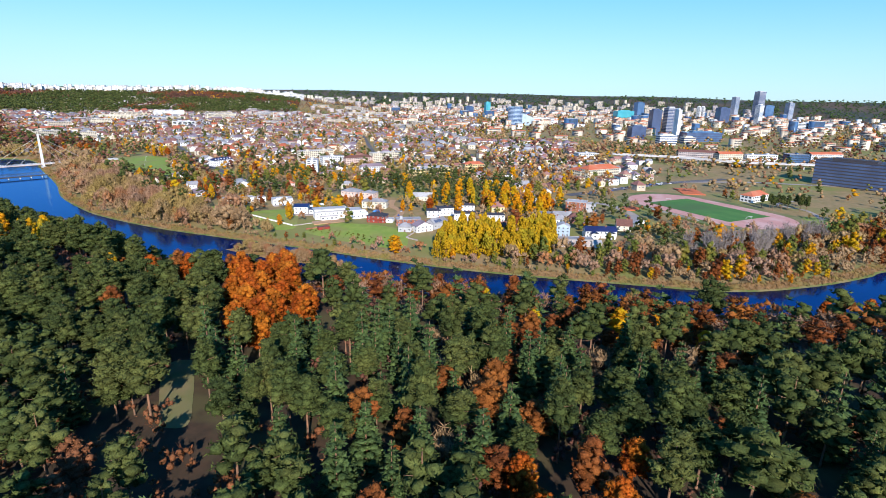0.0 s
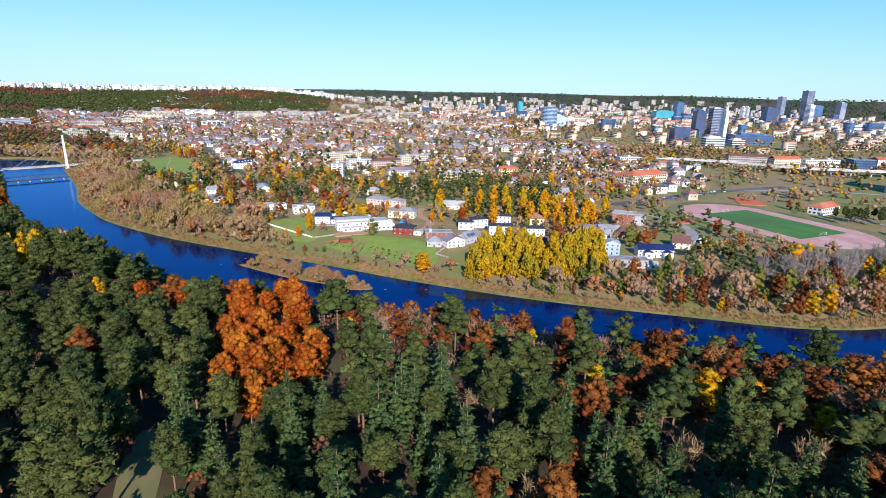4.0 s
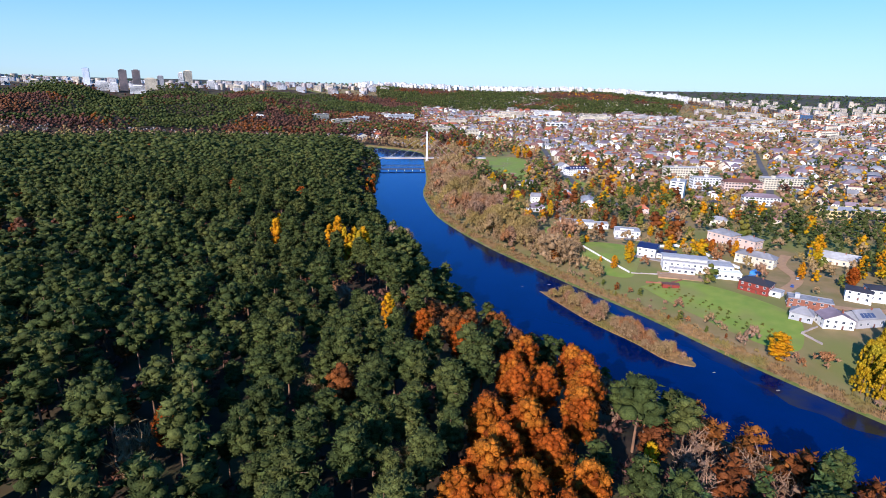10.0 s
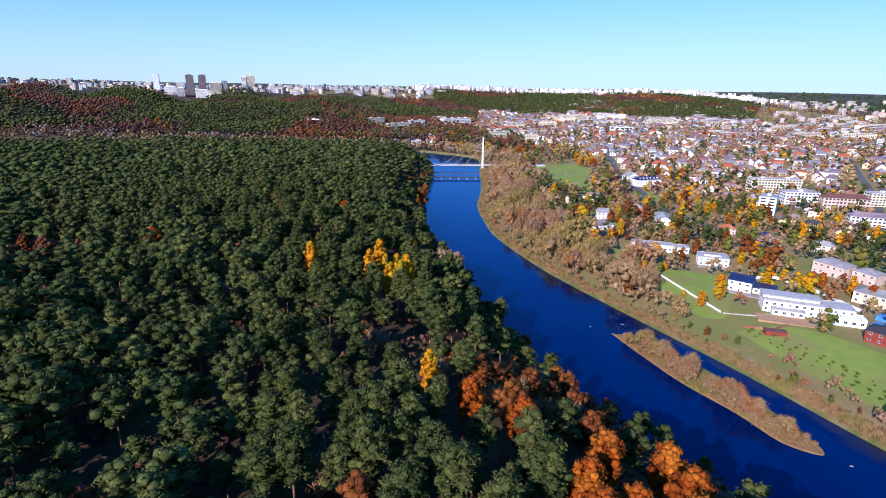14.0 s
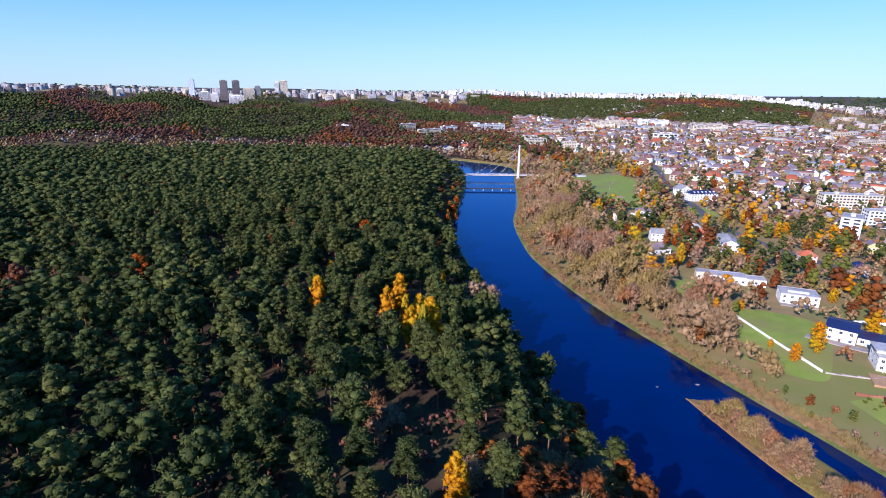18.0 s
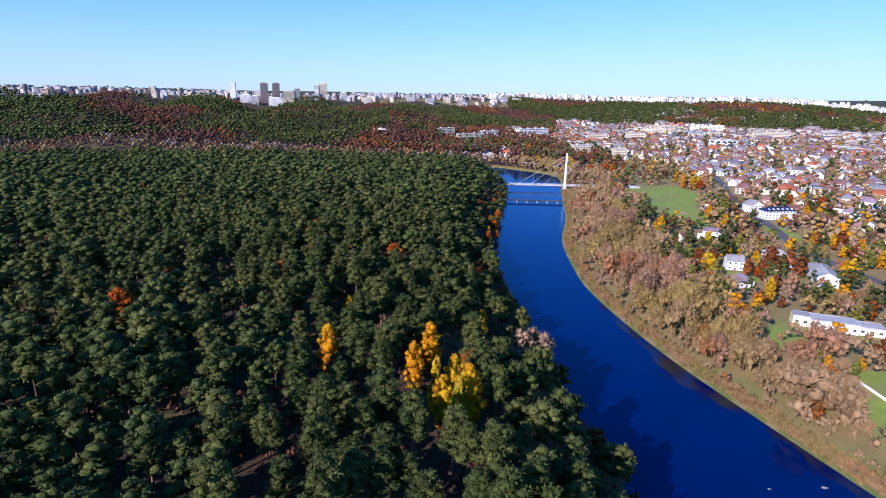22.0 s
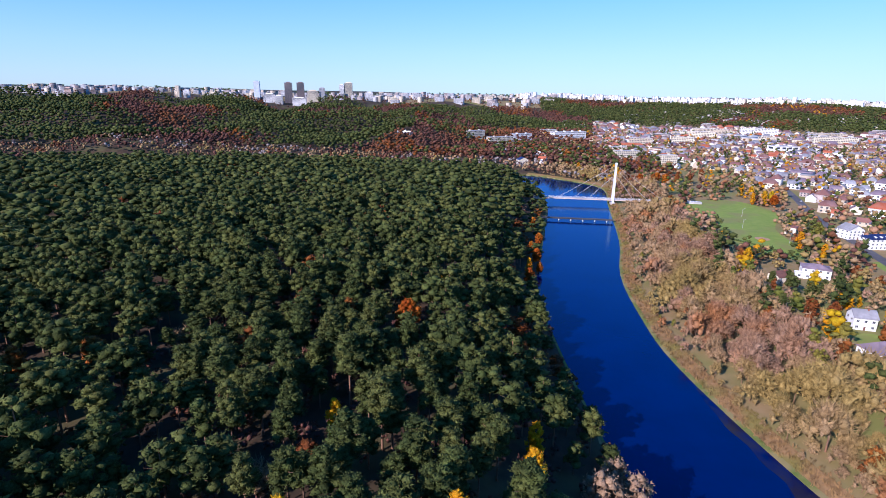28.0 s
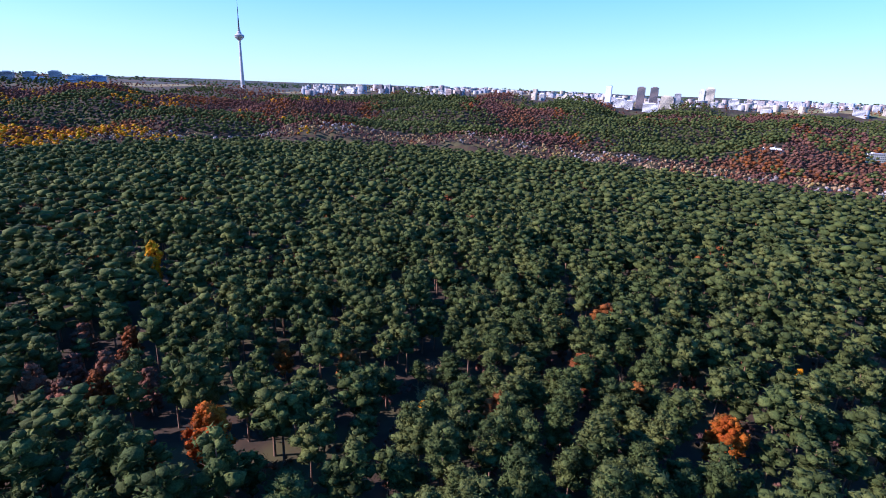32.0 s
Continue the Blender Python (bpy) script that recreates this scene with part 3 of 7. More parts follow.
def scatter_mesh(name, shapes, spots, mat, label, category, turn=None, smooth=True):
    """Many trees too far to count, as one mesh. spots: rows of x, y, z, size, width."""
    spots = np.asarray(spots, float)
    if not len(spots):
        return None
    vs, fs, n = [], [], 0
    pick = rng.integers(0, len(shapes), len(spots))
    for k, (v, f) in enumerate(shapes):
        s = spots[pick == k]
        if not len(s):
            continue
        a = rng.uniform(0, 2 * math.pi, len(s)) if turn is None else np.asarray(turn)[pick == k]
        c, sn = np.cos(a)[:, None], np.sin(a)[:, None]
        sw = (s[:, 3] * s[:, 4])[:, None]
        x = (v[None, :, 0] * c - v[None, :, 1] * sn) * sw + s[:, 0:1]
        y = (v[None, :, 0] * sn + v[None, :, 1] * c) * sw + s[:, 1:2]
        z = v[None, :, 2] * s[:, 3:4] + s[:, 2:3]
        vs.append(np.stack([x, y, z], -1).reshape(-1, 3))
        fs.append((f[None] + (np.arange(len(s)) * len(v))[:, None, None]).reshape(-1, 3) + n)
        n += len(s) * len(v)
    ob = new(name, mesh_from(name, np.concatenate(vs), np.concatenate(fs), mat, None, smooth))
    return tagged(ob, label, category, kind="stuff")


def jitter_grid(x0, x1, y0, y1, step):
    xs, ys = np.meshgrid(np.arange(x0, x1, step), np.arange(y0, y1, step))
    xs, ys = xs + (np.arange(xs.shape[0]) % 2)[:, None] * step / 2, ys
    xs, ys = xs + rng.uniform(-0.38, 0.38, xs.shape) * step, ys + rng.uniform(-0.38, 0.38, ys.shape) * step
    return xs.ravel(), ys.ravel()




class Build:
    """Gathers the faces of one mesh."""

    def __init__(self):
        self.v, self.f, self.m = [], [], []

    def add(self, vs, fs, mat=0):
        n = len(self.v)
        self.v += [tuple(p) for p in vs]
        self.f += [tuple(i + n for i in f) for f in fs]
        self.m += [mat] * len(fs)
        return self

    def box(self, x0, x1, y0, y1, z0, z1, mat=0):
        vs = [(x0, y0, z0), (x1, y0, z0), (x1, y1, z0), (x0, y1, z0), (x0, y0, z1), (x1, y0, z1), (x1, y1, z1), (x0, y1, z1)]
        return self.add(vs, [(3, 2, 1, 0), (4, 5, 6, 7), (0, 1, 5, 4), (1, 2, 6, 5), (2, 3, 7, 6), (3, 0, 4, 7)], mat)

    def slab(self, pts, z0, z1, mat=0):
        """An upright prism over a plan outline."""
        k = len(pts)
        vs = [(x, y, z0) for x, y in pts] + [(x, y, z1) for x, y in pts]
        fs = [tuple(range(k))[::-1], tuple(range(k, 2 * k))] + [(i, (i + 1) % k, k + (i + 1) % k, k + i) for i in range(k)]
        return self.add(vs, fs, mat)

    def rod(self, a, b, ra, rb, sides=6, mat=0):
        v, f = stick(a, b, ra, rb, sides)
        return self.add(v, f.tolist(), mat)

    def mesh(self, name, *mats):
        me = bpy.data.meshes.new(name)
        me.from_pydata(self.v, [], self.f)
        for m in mats:
            me.materials.append(m)
        if len(mats) > 1:
            me.polygons.foreach_set("material_index", self.m)
        me.update()
        return me


def part(name, mesh, parent, label="", m=None):
    """Links a mesh as one part under a thing."""
    ob = new(name, mesh)
    ob.parent = parent
    if m is not None:
        ob.matrix_basis = m
    if label:
        ob["label"] = label
    return ob


def thing(name, m, label, category, group=""):
    ob = new(name)
    ob.empty_display_size = 0.5
    ob.matrix_basis = m
    return tagged(ob, label, category, group)


def arr_mesh(name, shape, mat):
    return mesh_from(name, shape[0], shape[1], mat, None, True)


def ground_at(x, y):
    return float(height(np.array([x]), np.array([y]))[0])


TREE_KINDS = {}


def tree_kind(key, name, crown, trunk, crown_mat, trunk_mat, label, category, group):
    """The meshes of one kind of tree; tree() sets them out."""
    TREE_KINDS.setdefault(key, []).append((name, arr_mesh(name + "_crown", crown, crown_mat), arr_mesh(name + "_trunk", trunk, trunk_mat), label, category, group))


def tree(key, x, y, size=1.0, wide=1.0, label="", sink=0.2):
    kinds = TREE_KINDS[key]
    name, crown, trunk, lab, cat, group = kinds[int(rng.integers(len(kinds)))]
    m = Matrix.LocRotScale((x, y, ground_at(x, y) - sink), Euler((0, 0, rng.uniform(0, 6.28))), (size * wide, size * wide, size))
    ob = thing(name, m, label or lab, cat, group)
    part("trunk", trunk, ob)
    part("crown", crown, ob)
    return ob


_r = np.random.default_rng(11)
for _ in range(6):
    tree_kind("pine", "pine_tree", *pine_shape(_r, 30, 46, 0.5, 24.0, 4.9), M_PINE, M_BARK, "tall Scots pine with bare reddish trunk and rounded crown", "pine", "pines of the park")
for _ in range(3):
    tree_kind("spruce", "spruce_tree", *spruce_shape(_r, 10, 12, 0.75), M_SPRUCE, M_BARK, "narrow pointed dark green spruce tree", "spruce", "spruces of the park")
    tree_kind("oak", "oak_tree", *leafy_shape(_r, 90, 26, 0.5, 25, 7.6, core=2), M_ORANGE, M_BARK, "large spreading oak with bright orange leaves", "oak", "orange oaks")
    tree_kind("rust", "autumn_tree", *leafy_shape(_r, 40, 20, 0.45, 17, 4.8, core=2), M_RUST, M_BARK, "rust-brown autumn tree by the river", "tree", "rust-brown trees")
    tree_kind("yellow", "yellow_tree", *leafy_shape(_r, 44, 22, 0.38, 14, 3.6, 0.1, core=2), M_YELLOW, M_BARK, "bright yellow autumn tree", "tree", "yellow trees")
    tree_kind("poplar", "poplar_tree", *poplar_shape(_r), M_POPLAR, M_BARK, "tall golden yellow poplar with upright crown", "poplar", "poplar grove")
    tree_kind("green", "green_tree", *leafy_shape(_r, 24, 26, 0.45, 12, 4.2, 0.15), M_GREENLEAF, M_BARK, "rounded tree with late yellowish green leaves", "tree", "green trees")
    tree_kind("bare", "bare_tree", twiggy_shape(_r, 12, 9, 12, 4.4, 22, 0.7), stick((0, 0, 0), (0, 0, 5), 0.25, 0.1, 5), M_TWIG, M_BARK, "leafless brown tree with dense fine twigs", "tree", "bare trees")
    tree_kind("tan", "pale_leafy_tree", *leafy_shape(_r, 40, 26, 0.4, 14, 4.6, 0.1), M_TAN, M_BARK, "tree with pale tan withered leaves at the water", "tree", "pale leafy trees")
    tree_kind("maroon", "maroon_tree", *leafy_shape(_r, 30, 20, 0.5, 17, 4.8, 0.15, core=2), M_MAROON, M_BARK, "dark maroon half-bare autumn tree among pines", "tree", "maroon trees")
    tree_kind("bush", "willow_bush", bush_shape(_r, 22, 24, 9.0, 5.0, 0.5), stick((0, 0, 0), (0, 0, 5), 0.2, 0.08, 5), M_TWIG, M_BARK, "rounded leafless brown willow bush with fine twigs", "bush", "willow bushes")
    tree_kind("mauve", "willow_bush", bush_shape(_r, 18, 26, 9.0, 4.6, 0.5), stick((0, 0, 0), (0, 0, 5), 0.2, 0.08, 5), M_TWIGRED, M_BARK, "rounded leafless reddish willow bush with fine twigs", "bush", "willow bushes")
    tree_kind("pale", "pale_tree", bare_shape(_r, 30, 18, 4.5, 0.12), stick((0, 0, 0), (0, 0, 9), 0.25, 0.1, 5), M_PALETWIG, M_PALETWIG, "tall leafless tree with pale grey branches", "tree", "pale bare trees")

SIGHT = [(140, 50), (80, 150), (62, 300), (45, 450), (-25, 530)]
OAKS = [(128, 250), (142, 232), (118, 226), (132, 212), (104, 212), (118, 196), (98, 190), (114, 207), (112, 174), (92, 172), (146, 250), (120, 240), (138, 222), (106, 184), (104, 198), (128, 230), (98, 178), (122, 184), (90, 184)]
GLADES = [(38, 142, 9), (26, 147, 8), (72, 330, 15), (47, 397, 12), (105, 459, 9), (75, 378, 8), (88, 262, 8), (62, 540, 11), (42, 300, 7), (10, 470, 8)]
# a grassy clearing that opens towards the sun
CLEARING = [(34, 100), (40, 98), (52, 124), (62, 148), (74, 183), (68, 189), (55, 162), (44, 134), (37, 112)]
# places of single coloured trees in the park: kind, x, y, size
SINGLE = [("yellow", 146, 197, 1.0), ("yellow", 57, 414, 1.45), ("yellow", 62, 427, 1.6), ("poplar", 66, 400, 0.95), ("yellow", 72, 405, 1.5), ("yellow", 69, 392, 1.45), ("yellow", 77, 393, 1.75), ("poplar", 74, 387, 1.0), ("yellow", 81, 458, 1.35), ("yellow", 83, 480, 1.1), ("spruce", 45, 399, 0.7), ("tan", 100, 456, 1.6), ("tan", 110, 461, 1.5), ("tan", 106, 469, 1.4), ("oak", 92, 55, 0.6), ("oak", 78, 48, 0.5), ("rust", 104, 44, 1.1), ("oak", 118, 38, 0.55), ("rust", 88, 36, 1.0), ("rust", 60, 70, 1.0),
          ("yellow", 84, 302, 1.3), ("mauve", 58, 338, 1.3), ("mauve", 65, 334, 1.2), ("mauve", 60, 329, 1.0), ("mauve", 58, 284, 1.2), ("mauve", 64, 279, 1.0), ("oak", 17, 224, 0.6), ("bare", 13, 213, 1.4), ("oak", 112, 287, 0.6), ("oak", 32, 540, 0.85), ("yellow", 25, 419, 1.6), ("oak", -67, 440, 0.9), ("rust", 139, 313, 1.0),
          ("oak", 110, 268, 0.8), ("oak", 96, 282, 0.75), ("rust", 128, 300, 0.9), ("rust", 205, 134, 1.1), ("yellow", 233, 196, 0.6), ("yellow", 205, 150, 0.8),
          ("oak", 345, 22, 0.65), ("oak", 372, 4, 0.6), ("yellow", 40, 610, 0.8), ("oak", 80, 745, 0.5), ("yellow", 74, 690, 0.7), ("yellow", -214, 484, 1.7),
          ("rust", -150, 380, 1.0), ("rust", -165, 400, 1.0), ("rust", -120, 360, 1.0), ("rust", -95, 480, 0.9), ("rust", -120, 430, 0.85), ("rust", -130, 441, 0.8), ("rust", -143, 448, 0.9), ("rust", -112, 426, 0.8), ("rust", -76, 428, 0.75), ("oak", 86, 46, 0.55), ("oak", 100, 34, 0.6), ("oak", 100, 700, 0.4), ("oak", 84, 640, 0.45),
          ("oak", 101, 811, 0.55), ("oak", 96, 738, 0.5), ("oak", 99, 720, 0.55), ("yellow", 92, 692, 0.95), ("oak", 91, 668, 0.55), ("oak", 84, 538, 0.5), ("rust", 82, 549, 0.8), ("oak", 86, 531, 0.5), ("oak", 104, 770, 0.5), ("yellow", 21, 470, 1.0),
          ("maroon", -368, 466, 1.1), ("maroon", -374, 474, 1.0), ("maroon", -452, 482, 1.1), ("maroon", -385, 487, 1.0), ("maroon", -122, 434, 1.1), ("maroon", -116, 420, 1.0), ("maroon", -128, 416, 1.1),
          ("maroon", -134, 428, 0.9), ("maroon", -181, 526, 1.0), ("maroon", -165, 539, 0.9), ("maroon", -157, 437, 0.9), ("maroon", -80, 363, 0.9), ("maroon", -152, 526, 0.9), ("maroon", -106, 440, 1.0),
          ("maroon", -40, 378, 0.8), ("oak", -239, 491, 0.6), ("rust", -230, 468, 0.9), ("yellow", -339, 674, 0.9), ("oak", -170, 638, 0.55), ("yellow", -38, 490, 1.0), ("rust", -41, 576, 0.9),
          ("maroon", 24, 138, 0.9), ("maroon", 17, 128, 0.8), ("maroon", 48, 176, 0.8), ("maroon", 20, 152, 0.9)]


def build_forest():
    x, y = jitter_grid(-820, 620, -160, 1110, 10.4)
    d = line_gap(NEAR_BANK, x, y)
    keep = inside(PARK, x, y) & (d > 2.2) & (y > -150)
    for gx, gy, gr in GLADES:
        keep &= np.hypot(x - gx, y - gy) > gr
    keep &= ~inside(CLEARING, x, y)
    for gx, gy in OAKS:
        keep &= np.hypot(x - gx, y - gy) > 10
    for gk, gx, gy, gs in SINGLE:
        keep &= np.hypot(x - gx, y - gy) > (4.5 if gk == "maroon" else 9.0 if gs > 0.7 else 6.5)
    x, y, d = x[keep], y[keep], d[keep]
    z = height(x, y)
    gap = line_gap(SIGHT, x, y)
    patch = np.sin(x * 0.021 + 2) * np.cos(y * 0.024 + 1) + 0.7 * np.sin(x * 0.05 - y * 0.041)
    u = rng.random(len(x))
    rust = (u < 0.035) | ((patch > 1.1) & (u < 0.25)) | ((d < 26) & (u < 0.3)) | ((y < 335) & (d < 66) & (u < 0.68)) | ((y < 120) & (u < 0.16)) | ((y < 215) & (d < 105) & (x > 150) & (u < 0.6))
    bare = rust & (rng.random(len(x)) < 0.35)
    rust &= ~bare
    spruce = ~rust & ~bare & (y < 190) & (rng.random(len(x)) < np.where(x > 60, 0.4, 0.12))
    gold = rust & (y < 215) & (x > 150) & (rng.random(len(x)) < 0.12)
    size = (rng.uniform(0.6, 1.14, len(x)) + 0.12 * np.sin(x * 0.043 + 1.3 * np.sin(y * 0.031)) * np.cos(y * 0.037)) * np.where(d < 8, 0.62, np.where(d < 20, 0.78, 1.0)) * (1 - 0.15 * ease(700, 1000, y))
    wide = rng.uniform(1.08, 1.55, len(x)) / np.sqrt(size) * np.where(gap > 130, 1.1, 1.0)
    spots = np.stack([x, y, z - 0.2, size, wide], 1)
    pine = ~rust & ~bare & ~spruce
    order = np.argsort(gap)
    single = np.zeros(len(x), bool)
    single[order[pine[order]][:290]] = True
    single[order[spruce[order]][:60]] = True
    single[order[rust[order]][:80]] = True
    single[order[bare[order]][:30]] = True
    for i in np.flatnonzero(single):
        key = "yellow" if gold[i] else "pine" if pine[i] else "spruce" if spruce[i] else "rust" if rust[i] else "bare"
        tree(key, x[i], y[i], size[i], wide[i])
    for ox, oy in OAKS:
        tree("oak", ox, oy, rng.uniform(0.78, 0.96))
    for key, ox, oy, s in SINGLE:
        tree(key, ox, oy, s, 0.85 if key == "yellow" else 1.0)
    near, mid = (gap < 130) & ~single, (gap >= 130) & (gap < 260) & ~single
    far = gap >= 260
    r = np.random.default_rng(3)
    hi = [pine_shape(r, 14, 20, 0.7) for _ in range(5)]
    md = [pine_shape(r, 8, 8, 0.95) for _ in range(5)]
    lo = [pine_shape(r, 3, 4, 1.6, 24.0, 5.6, 2) for _ in range(5)]
    for nm, sel, sh in (("pine_grove", near, hi), ("pine_wood", mid, md), ("pine_forest", far, lo)):
        st = rng.bit_generator.state
        scatter_mesh(nm, [s[0] for s in sh], spots[sel & pine], M_PINE, "dense dark green pine crowns", "pine trees")
        rng.bit_generator.state = st
        if nm != "pine_forest":
            scatter_mesh(nm + "_trunks", [s[1] for s in sh], spots[sel & pine], M_BARK, "reddish bare pine trunks", "tree trunks")
    sp = [spruce_shape(r, 5, 4, 1.5)[0] for _ in range(3)]
    scatter_mesh("spruces", sp, spots[spruce & ~single], M_SPRUCE, "dark green pointed spruces among pines", "spruce trees")
    lh = [leafy_shape(r, 12, 18, 0.85, 16, 4.2) for _ in range(3)]
    ll = [leafy_shape(r, 6, 6, 1.4, 16, 4.2) for _ in range(3)]
    scatter_mesh("rust_trees", [s[0] for s in lh], spots[rust & near], M_RUST, "rust-brown autumn trees among pines", "autumn trees")
    scatter_mesh("rust_wood", [s[0] for s in ll], spots[rust & ~near & ~single], M_RUST, "rust-brown autumn trees in the pine forest", "autumn trees")
    bs = [twiggy_shape(r, 4, 6, 13, 4.0, 9, 1.0) for _ in range(3)]
    scatter_mesh("bare_wood", bs, spots[bare & ~single], M_TWIGRED, "leafless reddish brown trees among pines", "bare trees")


build_forest()
draped("forest_clearing", filled([(47, 150), (53, 145), (61, 159), (70, 178), (73, 186), (67, 190), (59, 179), (53, 165)]), M_GRASSY, 0.12, "mossy olive grass of a narrow forest clearing", "clearing")


def build_undergrowth():
    """Leafless reddish brushwood on the forest floor, thickest in the glades."""
    r = np.random.default_rng(17)
    x, y = jitter_grid(-60, 260, -20, 640, 6.5)
    k = inside(PARK, x, y) & (line_gap(NEAR_BANK, x, y) > 1.0)
    glade = np.zeros(len(x), bool)
    for gx, gy, gr in GLADES:
        glade |= np.hypot(x - gx, y - gy) < gr * 1.05
    k &= ~(inside(CLEARING, x, y) & (y > 128))
    k &= (glade & (rng.random(len(x)) < 0.85)) | ((line_gap(NEAR_BANK, x, y) < 9) & (rng.random(len(x)) < 0.8)) | (rng.random(len(x)) < 0.6)
    x, y = x[k], y[k]
    spots = np.stack([x, y, height(x, y) - 0.2, rng.uniform(0.35, 0.8, len(x)), rng.uniform(0.8, 1.2, len(x))], 1)
    sh = [bush_shape(r, 5, 7, 9.0, 4.4, 0.6) for _ in range(3)]
    scatter_mesh("brushwood", sh, spots, M_MAROON, "dark reddish brushwood under the pines", "shrubs")


build_undergrowth()


def build_shore():
    """Thickets, reeds, shrubs and the poplar grove between the town and the river."""
    r = np.random.default_rng(5)
    x, y = jitter_grid(120, 700, -60, 1180, 7.6)
    d = line_gap(FAR_BANK, x, y)
    land = ~inside(PARK, x, y) & ~inside(RIVER, x, y)
    # how deep the thicket reaches from the bank, along the river
    depth = np.interp(y, [-40, 60, 140, 200, 240, 300, 400, 425, 470, 560, 640, 760, 850, 930, 1000, 1150], [72, 68, 60, 48, 40, 22, 20, 38, 62, 72, 80, 70, 62, 66, 60, 40])
    open_spot = (np.hypot(x - 240, y - 505) < 20) | (np.hypot(x - 262, y - 600) < 14)
    lawn = inside([(262, 262), (346, 176), (396, 204), (322, 290)], x, y) | inside(LAWN_A, x, y) | inside(LAWN_B, x, y) | inside(LAWN_C, x, y)
    k = land & (d > 6) & (d < depth) & ~open_spot & ~lawn & (rng.random(len(x)) < 0.94) & ~((y > 936) & (y < 980) & (x < 310))
    x, y, d = x[k], y[k], d[k]
    z = height(x, y)
    u = rng.random(len(x))
    size = np.where(rng.random(len(x)) < 0.42, rng.uniform(1.0, 1.4, len(x)), rng.uniform(0.5, 0.85, len(x))) * (0.4 + 0.6 * ease(6, 20, d)) * np.where(y > 560, 1.4, np.where(y > 430, 1.6, np.where(y < 230, 1.4, 0.85))) * (0.95 + 0.42 * np.sin(x * 0.16 + 1.1 * np.sin(y * 0.07)) * np.cos(y * 0.13 + x * 0.03))
    spots = np.stack([x, y, z - 0.2, size, rng.uniform(0.7, 1.0, len(x))], 1)
    south = y < 215
    patch = np.sin(x * 0.045 + y * 0.03) + np.sin(y * 0.05 - x * 0.02 + 1)
    patch = patch + rng.uniform(-0.9, 0.9, len(x))
    twig, red = (patch < 0.5), (patch >= 0.5)
    leaf = (u > np.where(y < 440, 0.93, 0.975)) | (south & (u > 0.42))
    shapes = [bush_shape(r, 10, 12, 9.0, 5.0, 0.7) for _ in range(5)]
    g = line_gap([(250, 420), (190, 520), (200, 700), (230, 800)], x, y)
    near = np.zeros(len(x), bool)
    near[np.argsort(np.where(leaf, 1e9, g))[:260]] = True
    for i in np.flatnonzero(near):
        tree("bush" if twig[i] else "mauve", x[i], y[i], size[i], spots[i, 4])
    scatter_mesh("thicket", shapes, spots[twig & ~leaf & ~near], M_TWIG, "leafless brown willow thickets along the river", "shrubs")
    scatter_mesh("red_thicket", shapes, spots[red & ~leaf & ~near], M_TWIGRED, "leafless reddish brown shrubs along the river", "shrubs")
    ls = [leafy_shape(r, 16, 14, 0.42, 9, 3.4, 0.1) for _ in range(3)]
    v = rng.random(len(x))
    for nm, sel, mt, lb in (("rust_shrubs", v < 0.42, M_RUST, "rust-brown shrubs by the river"), ("gold_shrubs", (v >= 0.42) & (v < 0.58) & (y < 240), M_YELLOW, "golden shrubs by the river"),
                            ("green_shrubs", (v >= 0.58) | ((v >= 0.42) & (y >= 240)), M_GREENLEAF, "yellowish green shrubs by the river")):
        scatter_mesh(nm, [s[0] for s in ls], spots[leaf & sel], mt, lb, "shrubs")
    # reeds along the far bank
    q = strip_rows([p for p in FAR_BANK if 100 < p[0] < 560 and p[1] < 1100], 1.6, 9.5, 7, 1.5).reshape(-1, 2)
    q = q + rng.uniform(-0.9, 0.9, q.shape)
    reed = []
    for _ in range(4):
        c = r.uniform(-0.7, 0.7, (9, 2))
        tri = [[(a - 0.14, b, 0), (a + 0.14, b, 0), (a + r.uniform(-0.3, 0.3), b + r.uniform(-0.3, 0.3), r.uniform(0.7, 1.7))] for a, b in c]
        reed.append((np.array(tri).reshape(-1, 3), np.arange(27).reshape(-1, 3)))
    q = q[rng.random(len(q)) < 0.75]
    scatter_mesh("reeds", reed, np.stack([q[:, 0], q[:, 1], height(q[:, 0], q[:, 1]) + 0.05, rng.uniform(0.6, 1.3, len(q)), np.ones(len(q))], 1), M_BANK,
                 "dry golden reeds on the river bank", "reeds")
    # poplar grove
    for i in range(150):
        u, v = rng.random(), rng.random()
        px = 276 + 62 * u + 46 * v + rng.uniform(-2, 2)
        py = 254 - 64 * u + 24 * v + rng.uniform(-2, 2)
        tree("poplar", px, py, rng.uniform(0.72, 0.98) * (0.66 + 0.4 * v), rng.uniform(1.3, 1.7))
    tree("yellow", 267, 283, 1.05, 1.75, "lone bright yellow tree on the river bank")
    tree("yellow", 288, 243, 0.6, 1.2)
    tree("yellow", 257, 553, 1.25, 0.75, "slender bright yellow poplar on a lawn")
    tree("oak", 203, 495, 0.55, 0.9, "orange oak at the river thicket")
    tree("oak", 212, 500, 0.5, 0.8, "orange oak at the river thicket")
    # garden trees of the near quarter: kind, place, height
    tall = {"yellow": 14, "oak": 25, "rust": 17, "pine": 24, "spruce": 24, "bare": 12, "green": 12, "poplar": 24, "bush": 9}
